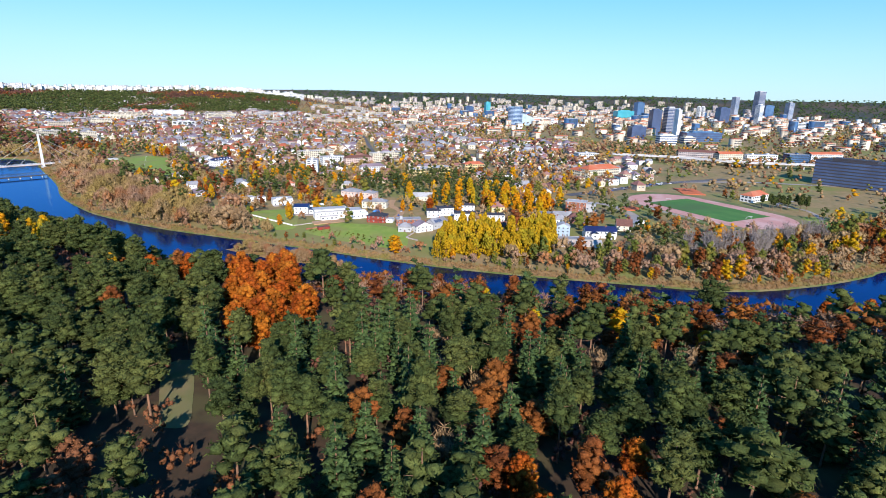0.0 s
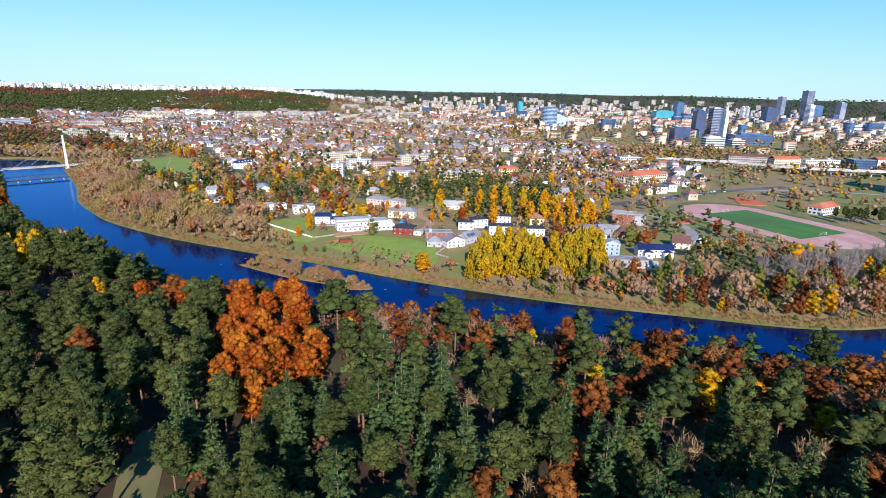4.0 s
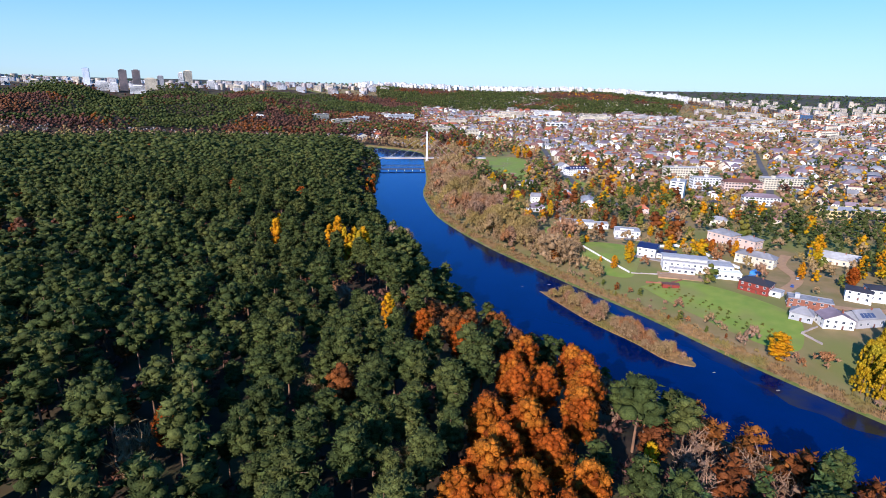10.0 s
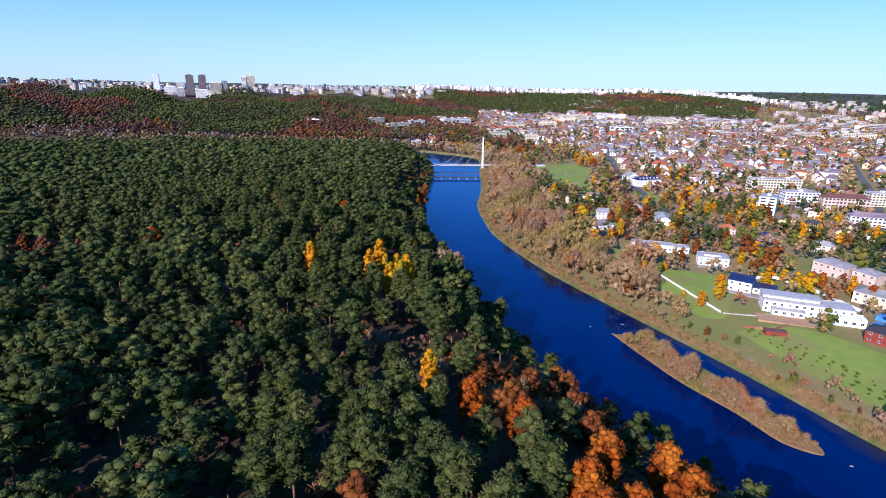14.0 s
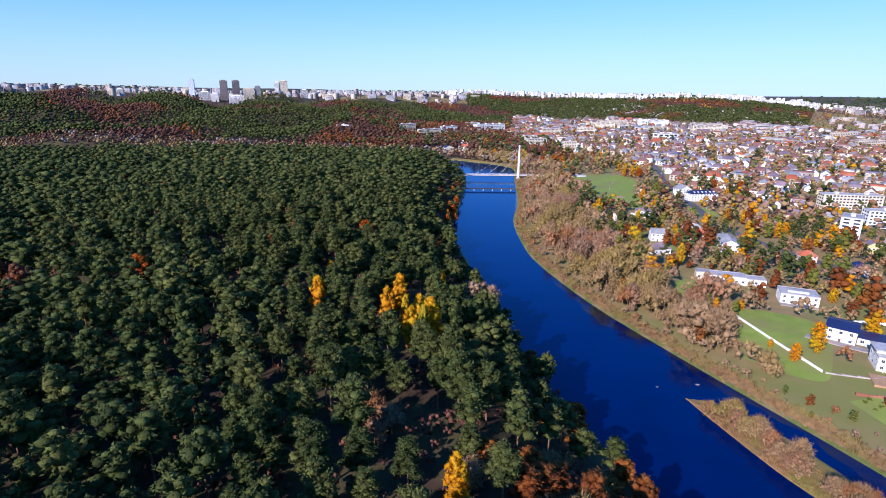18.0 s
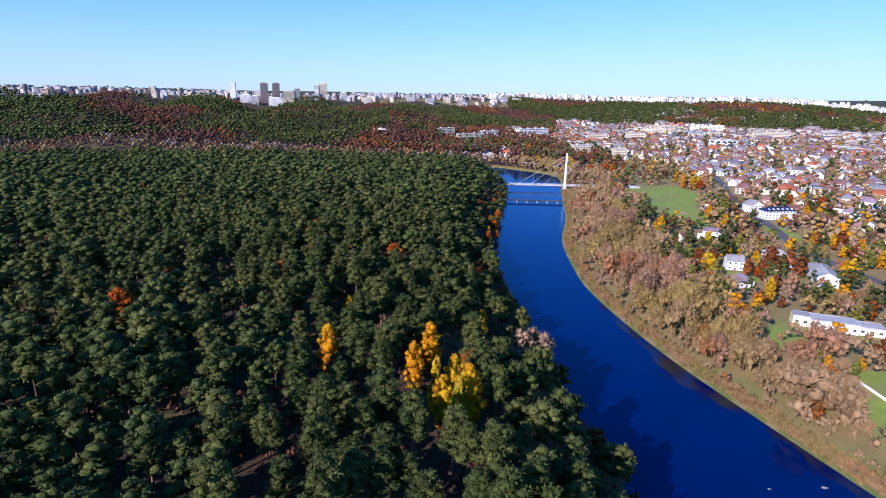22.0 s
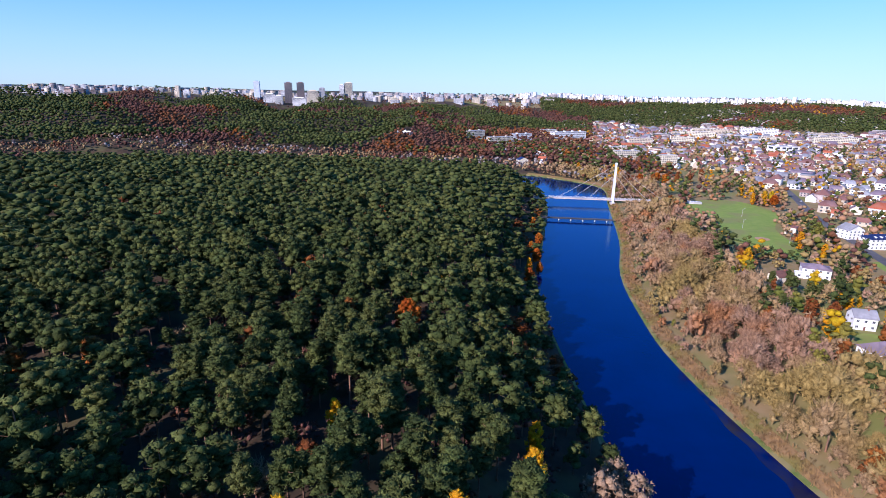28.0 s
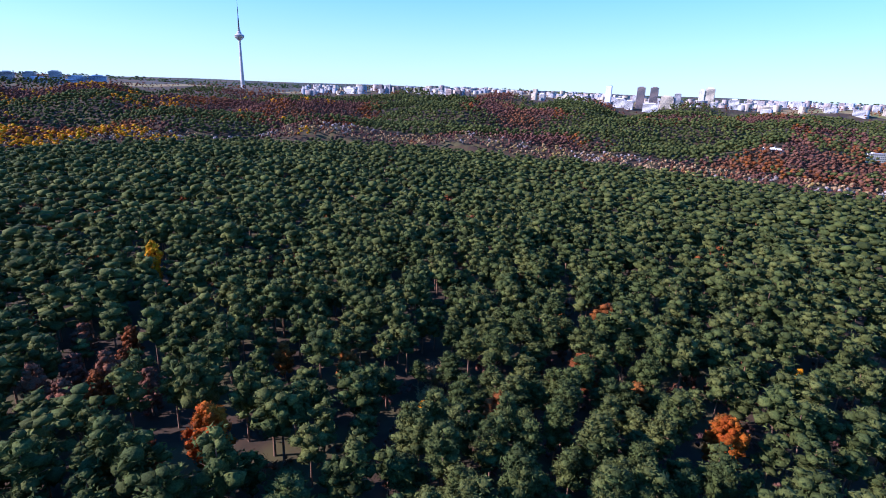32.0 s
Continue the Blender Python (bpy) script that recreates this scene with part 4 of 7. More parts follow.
    for k, px, py, hh in (("yellow", 264, 419, 17), ("yellow", 250, 413, 10), ("oak", 235, 459, 10), ("yellow", 247, 427, 5), ("bush", 232, 403, 9), ("bush", 214, 445, 14), ("yellow", 319, 483, 10),
                          ("yellow", 305, 436, 11), ("rust", 209, 497, 17), ("rust", 216, 504, 15), ("oak", 232, 477, 6), ("yellow", 242, 472, 8), ("yellow", 257, 472, 7), ("rust", 328, 518, 16),
                          ("rust", 336, 504, 14), ("bare", 288, 543, 12), ("bare", 285, 554, 11), ("bare", 297, 550, 12), ("bare", 308, 545, 11), ("bare", 318, 558, 12), ("pine", 323, 538, 14),
                          ("pine", 331, 532, 15), ("yellow", 337, 609, 13), ("spruce", 329, 616, 18), ("bare", 357, 588, 13), ("rust", 370, 581, 14), ("bare", 364, 596, 13), ("yellow", 377, 630, 15),
                          ("yellow", 386, 634, 14), ("yellow", 396, 639, 13), ("yellow", 386, 666, 14), ("yellow", 375, 681, 14), ("yellow", 365, 691, 14), ("yellow", 399, 596, 21), ("yellow", 404, 590, 20),
                          ("yellow", 393, 602, 16), ("pine", 412, 652, 19), ("pine", 405, 626, 15), ("pine", 420, 640, 18), ("pine", 425, 740, 15), ("pine", 444, 728, 16), ("pine", 452, 736, 15),
                          ("yellow", 474, 694, 14), ("yellow", 424, 804, 13), ("oak", 430, 848, 17), ("yellow", 314, 778, 16), ("green", 337, 798, 20), ("yellow", 244, 710, 19), ("yellow", 320, 754, 13),
                          ("pine", 249, 662, 17), ("pine", 256, 652, 16), ("pine", 285, 675, 16), ("rust", 252, 620, 15), ("rust", 245, 628, 13), ("rust", 290, 617, 19), ("rust", 294, 608, 16),
                          ("bare", 336, 670, 13), ("bare", 345, 664, 13), ("bare", 352, 655, 12), ("yellow", 284, 624, 14), ("yellow", 285, 652, 7), ("oak", 274, 601, 9), ("yellow", 370, 967, 18),
                          ("yellow", 360, 972, 15), ("oak", 378, 960, 15), ("yellow", 275, 645, 9), ("pine", 268, 660, 15)):
        s = hh / tall[k]
        tree(k, px, py, s, rng.uniform(0.85, 1.1) * (1.15 if s < 0.8 else 1.0))
    for px, py, k, s in ((398, 330, "yellow", 1.5), (436, 326, "poplar", 1.0), (448, 312, "yellow", 1.7), (458, 306, "yellow", 1.7), (472, 300, "yellow", 1.3), (446, 268, "yellow", 1.4),
                         (452, 282, "yellow", 1.5), (420, 330, "poplar", 1.0), (428, 268, "yellow", 1.3), (470, 268, "oak", 0.55), (380, 352, "oak", 0.6), (350, 420, "yellow", 1.0),
                         (338, 430, "oak", 0.5), (352, 408, "oak", 0.5), (362, 372, "yellow", 0.9)):
        tree(k, px, py, s, rng.uniform(0.8, 1.0))
    for i in range(22):
        px, py = rng.uniform(385, 500), rng.uniform(265, 400)
        if all(math.hypot(px - a - 3, py - b - 5) > 15 for a, b in ((366, 334), (381, 331), (406, 326), (391, 281), (373, 301), (435, 248), (412, 396), (445, 226), (442, 240), (490, 252))):
            tree("yellow", px, py, rng.uniform(1.1, 1.75), rng.uniform(0.7, 1.0), "tall golden yellow tree behind the white houses")
    for px, py, s in ((262, 655, 0.5), (270, 664, 0.46), (279, 662, 0.45), (288, 668, 0.42), (270, 678, 0.4), (303, 690, 0.42), (264, 692, 0.42), (308, 706, 0.5), (268, 640, 0.5), (258, 672, 0.45)):
        tree("pine", px, py, s, 1.15, "rounded dark green garden pine")
    for k, px, py, hh in (("rust", 251, 1113, 15), ("oak", 264, 1098, 15), ("rust", 279, 1090, 16), ("oak", 296, 1092, 16), ("rust", 313, 1096, 15), ("rust", 334, 1108, 16), ("green", 239, 1141, 14), ("rust", 209, 1175, 13),
                          ("yellow", 194, 1204, 14), ("rust", 180, 1232, 13), ("rust", 367, 1160, 15), ("oak", 311, 1180, 14), ("oak", 288, 1104, 16), ("rust", 304, 1110, 15), ("rust", 322, 1122, 16), ("green", 214, 1010, 12),
                          ("yellow", 373, 1034, 15), ("yellow", 375, 1011, 16), ("oak", 407, 1062, 14), ("yellow", 381, 974, 17), ("oak", 442, 828, 14), ("oak", 462, 842, 16), ("yellow", 464, 880, 14), ("pine", 229, 646, 14), ("pine", 222, 656, 14),
                          ("pine", 243, 671, 15), ("pine", 232, 634, 13), ("pine", 440, 816, 15), ("pine", 446, 804, 15), ("pine", 422, 790, 15), ("pine", 437, 783, 14), ("green", 226, 1020, 12), ("green", 233, 1000, 11)):
        s = hh / tall[k]
        tree(k, px, py, s, 1.25 if s < 0.8 else 1.05)
    for px, py in ((655, 118), (664, 112), (672, 106), (660, 100), (648, 106), (668, 96), (680, 98), (690, 92), (684, 86), (676, 80), (696, 82), (662, 84)):
        tree("pine", px, py, rng.uniform(0.55, 0.75), 1.25, "rounded dark green pine beside the track villa")
    for i in range(26):
        px, py = 395 + i * 5.2 + rng.uniform(-3, 3), 112 - i * 2.6 + rng.uniform(-8, 8)
        tree("pale", px, py, rng.uniform(0.95, 1.35), rng.uniform(0.8, 1.1))


LAWN_A = [(228, 418), (236, 436), (256, 472), (290, 452), (262, 404), (248, 396)]
LAWN_B = [(252, 380), (281, 380), (300, 360), (312, 324), (296, 298), (280, 288), (268, 306), (258, 345)]
LAWN_C = [(262, 925), (300, 985), (350, 992), (368, 930), (330, 850), (318, 780), (298, 748), (268, 795), (288, 890)]


draped("lawn", filled(LAWN_A), M_LAWN, 0.14, "mown green garden lawn above the river", "lawn")
draped("lawn", filled(LAWN_B), M_LAWN, 0.14, "mown green garden lawn above the river", "lawn")
draped("lawn", filled([(232, 492), (238, 516), (252, 524), (262, 508), (250, 490)]), M_LAWN, 0.14, "small green garden lawn above the river thicket", "lawn")
draped("lawn", filled([(254, 588), (256, 608), (270, 612), (274, 594)]), M_LAWN, 0.14, "small green garden lawn among trees", "lawn")
draped("lawn", filled([(566, 78), (600, 96), (646, 74), (650, 34), (612, 6), (570, 30)]), M_LAWN, 0.16, "green meadow beyond the running track", "lawn")
draped("lawn", filled([(353, 750), (371, 756), (374, 732), (365, 705), (349, 706), (349, 728)]), M_LAWN, 0.14, "mown green lawn before the white hotel", "lawn")
draped("lawn", filled(LAWN_C), M_LAWN, 0.14, "green park lawn by the bridge", "lawn")
build_shore()

# ---- building materials ----
def plain(name, c, rough=0.8, metal=0.0, vary=0.08, scale=0.4, spec=0.3, rand=0.0, bump=0.0):
    """Paint, render or sheet with faint stains."""
    d = tuple(v * (1 - vary * 2) for v in c)
    return noise_mat(name, c, d, scale, rough, tuple(v * (1 - vary * 3) for v in c), 0.06, metal=metal, spec=spec, rand=rand, bump=bump)


W_WHITE = plain("white_render", (0.8, 0.79, 0.76))
W_CREAM = plain("cream_render", (0.66, 0.58, 0.43))
W_BEIGE = plain("beige_render", (0.52, 0.44, 0.33))
W_PINK = plain("pink_render", (0.62, 0.45, 0.37))
W_BRICK = noise_mat("red_brick", (0.27, 0.1, 0.06), (0.21, 0.075, 0.045), 1.2, 0.85, (0.3, 0.13, 0.08), 0.15)
W_REDWOOD = noise_mat("dark_red_boards", (0.25, 0.04, 0.025), (0.19, 0.03, 0.02), 0.8, 0.7)
W_GREY = plain("grey_render", (0.4, 0.4, 0.41))
# worn plaster up close; on far flats its grey stands in for haze
W_STONE = plain("weathered_and_hazy_grey_plaster", (0.45, 0.38, 0.35), vary=0.15)
W_UMBER = plain("grey_brown_panels", (0.2, 0.155, 0.15), vary=0.12)
W_YELLOW = plain("yellow_render", (0.68, 0.52, 0.24))
W_BLUE = plain("pale_blue_panels", (0.4, 0.5, 0.62), 0.4)
R_GREY = plain("grey_roofing", (0.3, 0.29, 0.29), 0.7, vary=0.12)
R_LIGHT = plain("light_grey_roofing", (0.42, 0.41, 0.4), 0.7, vary=0.12)
R_NAVY = plain("navy_sheet_roof", (0.018, 0.026, 0.09), 0.4)
R_DARK = plain("dark_roofing", (0.05, 0.045, 0.05), 0.6)
R_BROWN = noise_mat("brown_tiles", (0.16, 0.07, 0.05), (0.11, 0.05, 0.04), 0.8, 0.8)
R_RED = noise_mat("orange_red_tiles", (0.46, 0.12, 0.05), (0.38, 0.1, 0.045), 0.8, 0.8, (0.42, 0.15, 0.08), 0.1)
R_RUSTY = noise_mat("weathered_red_roof", (0.24, 0.11, 0.085), (0.2, 0.09, 0.07), 0.5, 0.8, (0.28, 0.15, 0.12), 0.08)
R_LILAC = plain("lilac_slate", (0.27, 0.2, 0.22), 0.7, vary=0.12)
M_GLASS = noise_mat("window_glass", (0.03, 0.04, 0.05), (0.05, 0.06, 0.08), 0.6, 0.08, spec=0.6)
M_BLUEGLASS = noise_mat("blue_curtain_wall", (0.05, 0.1, 0.2), (0.08, 0.15, 0.26), 0.05, 0.12, spec=0.7, rand=0.2)
M_TEALGLASS = noise_mat("teal_curtain_wall", (0.05, 0.27, 0.33), (0.08, 0.33, 0.38), 0.05, 0.12, spec=0.7)
M_DARKGLASS = noise_mat("navy_curtain_wall", (0.05, 0.07, 0.13), (0.07, 0.1, 0.18), 0.05, 0.12, spec=0.7)
M_FRAME = plain("white_frames", (0.75, 0.75, 0.74), 0.5)
M_ASPHALT = noise_mat("asphalt", (0.075, 0.072, 0.075), (0.1, 0.095, 0.095), 0.3, 0.9, (0.12, 0.11, 0.105), 0.03)
M_PAVING = noise_mat("pale_paving", (0.3, 0.26, 0.23), (0.24, 0.21, 0.19), 0.5, 0.9, (0.34, 0.27, 0.2), 0.08)
M_SAND = noise_mat("sandy_yard", (0.4, 0.24, 0.12), (0.34, 0.2, 0.11), 0.3, 0.95)
M_CONC = plain("pale_concrete", (0.5, 0.48, 0.46), vary=0.12)
M_STEEL = plain("white_painted_steel", (0.75, 0.75, 0.74), 0.45)
M_RAIL = plain("dark_steel", (0.06, 0.06, 0.07), 0.5)
M_TRACK = noise_mat("pink_running_track", (0.5, 0.26, 0.21), (0.44, 0.22, 0.18), 0.2, 0.85, (0.52, 0.32, 0.27), 0.04)
M_PITCH = noise_mat("football_pitch", (0.05, 0.14, 0.025), (0.07, 0.17, 0.03), 0.08, 0.9, (0.06, 0.12, 0.03), 0.02)
M_CLAY = noise_mat("orange_clay_court", (0.5, 0.13, 0.045), (0.44, 0.11, 0.04), 0.3, 0.9)

WIN = {}


def window_mesh(w, h):
    """The meshes of a window: a white frame with its middle bar, and the dark pane set back in it."""
    key = (round(w, 1), round(h, 1), "house")
    if key not in WIN:
        b, glass = Build(), Build()
        t = 0.09
        b.box(-w / 2, w / 2, -0.05, 0.06, 0, t)
        b.box(-w / 2, w / 2, -0.05, 0.06, h - t, h)
        b.box(-w / 2, -w / 2 + t, -0.05, 0.06, t, h - t)
        b.box(w / 2 - t, w / 2, -0.05, 0.06, t, h - t)
        b.box(-0.03, 0.03, -0.04, 0.06, t, h - t)
        glass.box(-w / 2 + t, w / 2 - t, -0.015, 0.015, t, h - t)
        WIN[key] = b.mesh("window", M_FRAME), glass.mesh("pane", M_GLASS)
    return WIN[key]


def set_window(ob, w, h, m):
    """A window part with its pane under it."""
    frame_mesh, pane_mesh = window_mesh(w, h)
    part("pane", pane_mesh, part("window", frame_mesh, ob, m=m), "dark glass pane")


def roof_build(w, d, h, kind, rise, over=0.45):
    """A roof over a plan of w by d whose front edge lies on y = 0; eaves at height h."""
    b = Build()
    x0, x1, y0, y1 = -w / 2 - over, w / 2 + over, -over, d + over
    t = 0.22
    if kind == "flat":
        b.box(x0 + over - 0.1, x1 - over + 0.1, y0 + over - 0.1, y1 - over + 0.1, h, h + 0.25)
        for a in ((-w / 2 - 0.1, -w / 2 + 0.2, -0.1, d + 0.1), (w / 2 - 0.2, w / 2 + 0.1, -0.1, d + 0.1), (-w / 2 + 0.2, w / 2 - 0.2, -0.1, 0.2), (-w / 2 + 0.2, w / 2 - 0.2, d - 0.2, d + 0.1)):
            b.box(*a, h + 0.25, h + 0.55)
    elif kind == "gable":
        ym = (y0 + y1) / 2
        lo = [(x0, y0, h), (x1, y0, h), (x1, ym, h + rise), (x0, ym, h + rise), (x1, y1, h), (x0, y1, h)]
        up = [(x, y, z + t) for x, y, z in lo]
        b.add(lo + up, [(3, 2, 1, 0), (5, 4, 2, 3), (6, 7, 8, 9), (9, 8, 10, 11), (0, 1, 7, 6), (4, 5, 11, 10), (1, 2, 8, 7), (2, 4, 10, 8), (0, 6, 9, 3), (3, 9, 11, 5)])
    elif kind == "cross":
        xm = 0.0
        lo = [(x0, y0, h), (x0, y1, h), (xm, y1, h + rise), (xm, y0, h + rise), (x1, y1, h), (x1, y0, h)]
        up = [(x, y, z + t) for x, y, z in lo]
        b.add(lo + up, [(0, 1, 2, 3), (3, 2, 4, 5), (9, 8, 7, 6), (11, 10, 8, 9), (0, 6, 7, 1), (4, 10, 11, 5), (0, 3, 9, 6), (3, 5, 11, 9), (1, 7, 8, 2), (2, 8, 10, 4)])
    else:
        ym = (y0 + y1) / 2
        k = min((x1 - x0), (y1 - y0)) / 2
        if w >= d:
            r0, r1 = (x0 + k, ym, h + rise), (x1 - k, ym, h + rise)
            fs = [(0, 1, 5, 4), (1, 2, 5), (2, 3, 4, 5), (3, 0, 4)]
        else:
            r0, r1 = (0, y0 + k, h + rise), (0, y1 - k, h + rise)
            fs = [(0, 1, 4), (1, 2, 5, 4), (2, 3, 5), (3, 0, 4, 5)]
        b.add([(x0, y0, h), (x1, y0, h), (x1, y1, h), (x0, y1, h), r0, r1], fs)
        b.box(x0, x1, y0, y1, h - 0.2, h - 0.004)
    return b


def house_parts(ob, w, d, h, kind, wall, roof, storeys=2, rise=None, chimney=True, wins=True, door=True, near=True):
    rise = rise if rise is not None else (0 if kind == "flat" else min(w, d) * 0.36)
    body = Build().box(-w / 2, w / 2, 0, d, -2.0, h)
    if kind == "gable":
        for s in (-1, 1):
            x = s * w / 2
            body.add([(x, 0, h), (x, d, h), (x, d / 2, h + rise * d / (d + 0.9))], [(0, 1, 2) if s > 0 else (2, 1, 0)])
    if kind == "cross":
        for y in (0, d):
            body.add([(-w / 2, y, h), (w / 2, y, h), (0, y, h + rise * w / (w + 0.9))], [(0, 1, 2) if y == 0 else (2, 1, 0)])
    part("wall", body.mesh("wall", wall), ob)
    part("roof", roof_build(w, d, h, kind, rise).mesh("roof", roof), ob)
    if chimney:
        cx, cy, ch = w * 0.18, d * 0.45, h + (rise or 0) + 0.9
        part("chimney", Build().box(cx - 0.35, cx + 0.35, cy - 0.35, cy + 0.35, h - 0.1, ch).box(cx - 0.42, cx + 0.42, cy - 0.42, cy + 0.42, ch, ch + 0.12).mesh("chimney", W_BRICK), ob)
    if not wins:
        return
    sh = h / storeys
    ww, wh = (1.5, 1.5) if near else (2.0, 1.7)
    for side, length in (("front", w), ("left", d), ("right", d)):
        n = max(1, int(length / 3.6))
        for s in range(storeys):
            for i in range(n):
                if side == "front" and door and s == 0 and i == n // 2:
                    continue
                u = (i + 0.5) / n * length
                z = s * sh + sh * 0.32
                if side == "front":
                    m = pose(-w / 2 + u, 0, z)
                elif side == "left":
                    m = pose(-w / 2, u, z, 0, 0, -90)
                else:
                    m = pose(w / 2, u, z, 0, 0, 90)
                set_window(ob, ww, min(wh, sh * 0.58), m)
    if door:
        n = max(1, int(w / 3.6))
        u = (n // 2 + 0.5) / n * w - w / 2
        part("door", Build().box(u - 0.5, u + 0.5, -0.06, 0.05, 0, 2.1).mesh("door", R_BROWN), ob)


def house(x, y, rot, w, d, h, kind, wall, roof, label, storeys=2, category="house", group="", name="house", **kw):
    """A house: the middle of its front wall at x, y; the front runs along rot degrees."""
    z = min(ground_at(x, y), ground_at(x - math.sin(radians(rot)) * d, y + math.cos(radians(rot)) * d))
    ob = thing(name, pose(x, y, z, 0, 0, rot), label, category, group)
    house_parts(ob, w, d, h, kind, wall, roof, storeys, **kw)
    return ob


def wing(ob, x, y, w, d, h, kind, wall, roof, rise=None):
    """A lower wing of a house, as two parts set beside its main body."""
    rise = rise if rise is not None else (0 if kind == "flat" else min(w, d) * 0.36)
    part("wing", Build().box(-w / 2, w / 2, 0, d, -2, h).mesh("wing", wall), ob, m=pose(x, y, 0))
    part("wing_roof", roof_build(w, d, h, kind, rise).mesh("wing_roof", roof), ob, m=pose(x, y, 0))
    n = max(1, int(w / 3.6))
    for i in range(n):
        set_window(ob, 1.8, min(1.6, h * 0.5), pose(x - w / 2 + (i + 0.5) / n * w, y, h * 0.35))


# ---- the houses above the river ----
V = "villas above the river"
a = house(272, 515, -18, 22, 10, 5.4, "flat", W_WHITE, R_LIGHT, "long low white villa with flat roof behind trees", 1, group=V, name="villa", chimney=False)
wing(a, 17, 1, 12, 9, 4.4, "flat", W_WHITE, R_LIGHT)
wing(a, -15, 2, 8, 7, 6.0, "flat", W_CREAM, R_GREY)
a = house(296, 479, -24, 20, 14, 6.2, "flat", W_WHITE, R_LIGHT, "white two-storey villa with pale flat roof", 2, group=V, name="villa", chimney=False)
part("roof_box", Build().box(-6, 5, 4, 6, 6.4, 7.2).mesh("roof_box", W_WHITE), a)
part("terrace", Build().box(-10, 10, -4, 0, -1, 0.5).mesh("terrace", M_PAVING), a)
a = house(284, 430, -42, 13, 16, 7.2, "gable", W_WHITE, R_NAVY, "white villa with shiny navy blue metal roof", 2, group=V, name="villa", rise=1.6, chimney=False)
wing(a, 13, 4, 12, 12, 3.6, "flat", W_WHITE, R_NAVY)
part("terrace", Build().box(-14, 14, -5, 0, -1, 0.6).mesh("terrace", M_PAVING), a)
a = house(300, 392, -26, 44, 13, 6.4, "flat", W_WHITE, R_LIGHT, "large unfinished white modern mansion with long flat roof", 2, "house", V, "mansion", chimney=False, door=False)
wing(a, 18, -7, 15, 8, 4.4, "flat", W_WHITE, W_WHITE)
wing(a, -10, -5, 16, 5, 3.2, "flat", W_WHITE, R_LIGHT)
part("upper_storey", Build().box(-22, 6, 4, 12, 6.9, 8.6).mesh("upper_storey", W_WHITE), a)
part("roof_slab", Build().box(-23, 7, 3, 13, 8.6, 9.0).mesh("roof_slab", R_LIGHT), a)
for i in range(7):
    part("column", Build().box(-20 + i * 5, -19.6 + i * 5, -1.6, -1.2, 0, 6.4).mesh("column", W_WHITE), a)
part("yard", Build().box(-26, 2, -16, -5, -2, 0.25).mesh("yard", M_SAND), a)
a = house(312, 355, -58, 17, 12, 6.2, "hip", W_REDWOOD, R_DARK, "dark red timber house with dark hipped roof", 2, group=V, rise=2.6)
wing(a, 11, 3, 7, 7, 3.2, "flat", W_WHITE, R_LIGHT)
for i in range(3):
    part("balcony", Build().box(-7 + i * 5.2, -3.4 + i * 5.2, -1.3, 0, 2.9, 3.1).box(-7 + i * 5.2, -3.4 + i * 5.2, -1.3, -1.22, 3.1, 4.0).mesh("balcony", W_REDWOOD), a)
a = house(325, 326, -38, 22, 9, 5.6, "flat", W_BRICK, R_GREY, "brick row of low flat-roofed houses", 2, group=V, name="row_house")
part("tower", Build().box(-8, -5.5, 1, 3.5, 0, 8.5).mesh("tower", W_GREY), a)
house(308, 314, -50, 11, 9, 4.4, "hip", W_GREY, R_GREY, "grey house with hipped slate roof", 1, group=V)
house(320, 302, -20, 15, 10, 5.0, "cross", W_WHITE, R_LILAC, "white house with lilac grey pitched roof", 2, group=V)
a = house(339, 301, 0, 17, 10, 5.0, "gable", W_GREY, R_GREY, "long grey house with solar panels on its roof", 1, group=V)
for i in range(4):
    part("solar_panel", Build().box(-6 + i * 2.2, -4.1 + i * 2.2, 0, 3.0, 0, 0.08).mesh("solar_panel", M_DARKGLASS), a, m=pose(0, 0.4, 5.75, 33, 0, 0))
W = "white modern houses"
for hx, hy, hr, hw, hd, hh in ((366, 334, -46, 13, 11, 6.2), (381, 331, -30, 15, 11, 7.0), (406, 326, -48, 15, 11, 7.0), (373, 301, -46, 20, 12, 7.8), (391, 281, -44, 19, 11, 6.8)):
    a = house(hx, hy, hr, hw, hd, hh, "hip", W_WHITE, R_DARK, "white cubic house with low dark hipped roof", 2, group=W, rise=1.1)
    part("terrace", Build().box(-hw / 2, hw / 2, -3, 0, -1, 0.4).box(-hw / 2, -hw / 2 + 0.2, -3, 0, 0.4, 1.4).box(-hw / 2, hw / 2, -3, -2.8, 0.4, 1.4).mesh("terrace", W_WHITE), a)
    part("balcony", Build().box(0, hw / 2 - 1, -1.4, 0, hh / 2, hh / 2 + 0.2).box(0, hw / 2 - 1, -1.4, -1.3, hh / 2 + 0.2, hh / 2 + 1.1).mesh("balcony", M_FRAME), a)
house(368, 256, -35, 17, 9, 4.6, "gable", W_PINK, R_BROWN, "low pinkish house with brown roof behind poplars", 1, group=V)
a = house(435, 248, -60, 22, 12, 6.0, "flat", W_STONE, R_GREY, "long grey flat-roofed building with terraces", 2, group=V, name="block")
a = house(392, 211, -55, 11, 9, 8.6, "cross", W_BLUE, R_LIGHT, "tall pale blue house with glazed gable", 3, group=V, rise=2.6)
a = house(372, 188, -48, 27, 9, 5.8, "flat", W_STONE, R_GREY, "roofless weathered shell of a grey masonry house", 2, group=V, name="ruin", chimney=False)
wing(a, 16, -2, 7, 6, 3.4, "gable", W_WHITE, R_LIGHT)
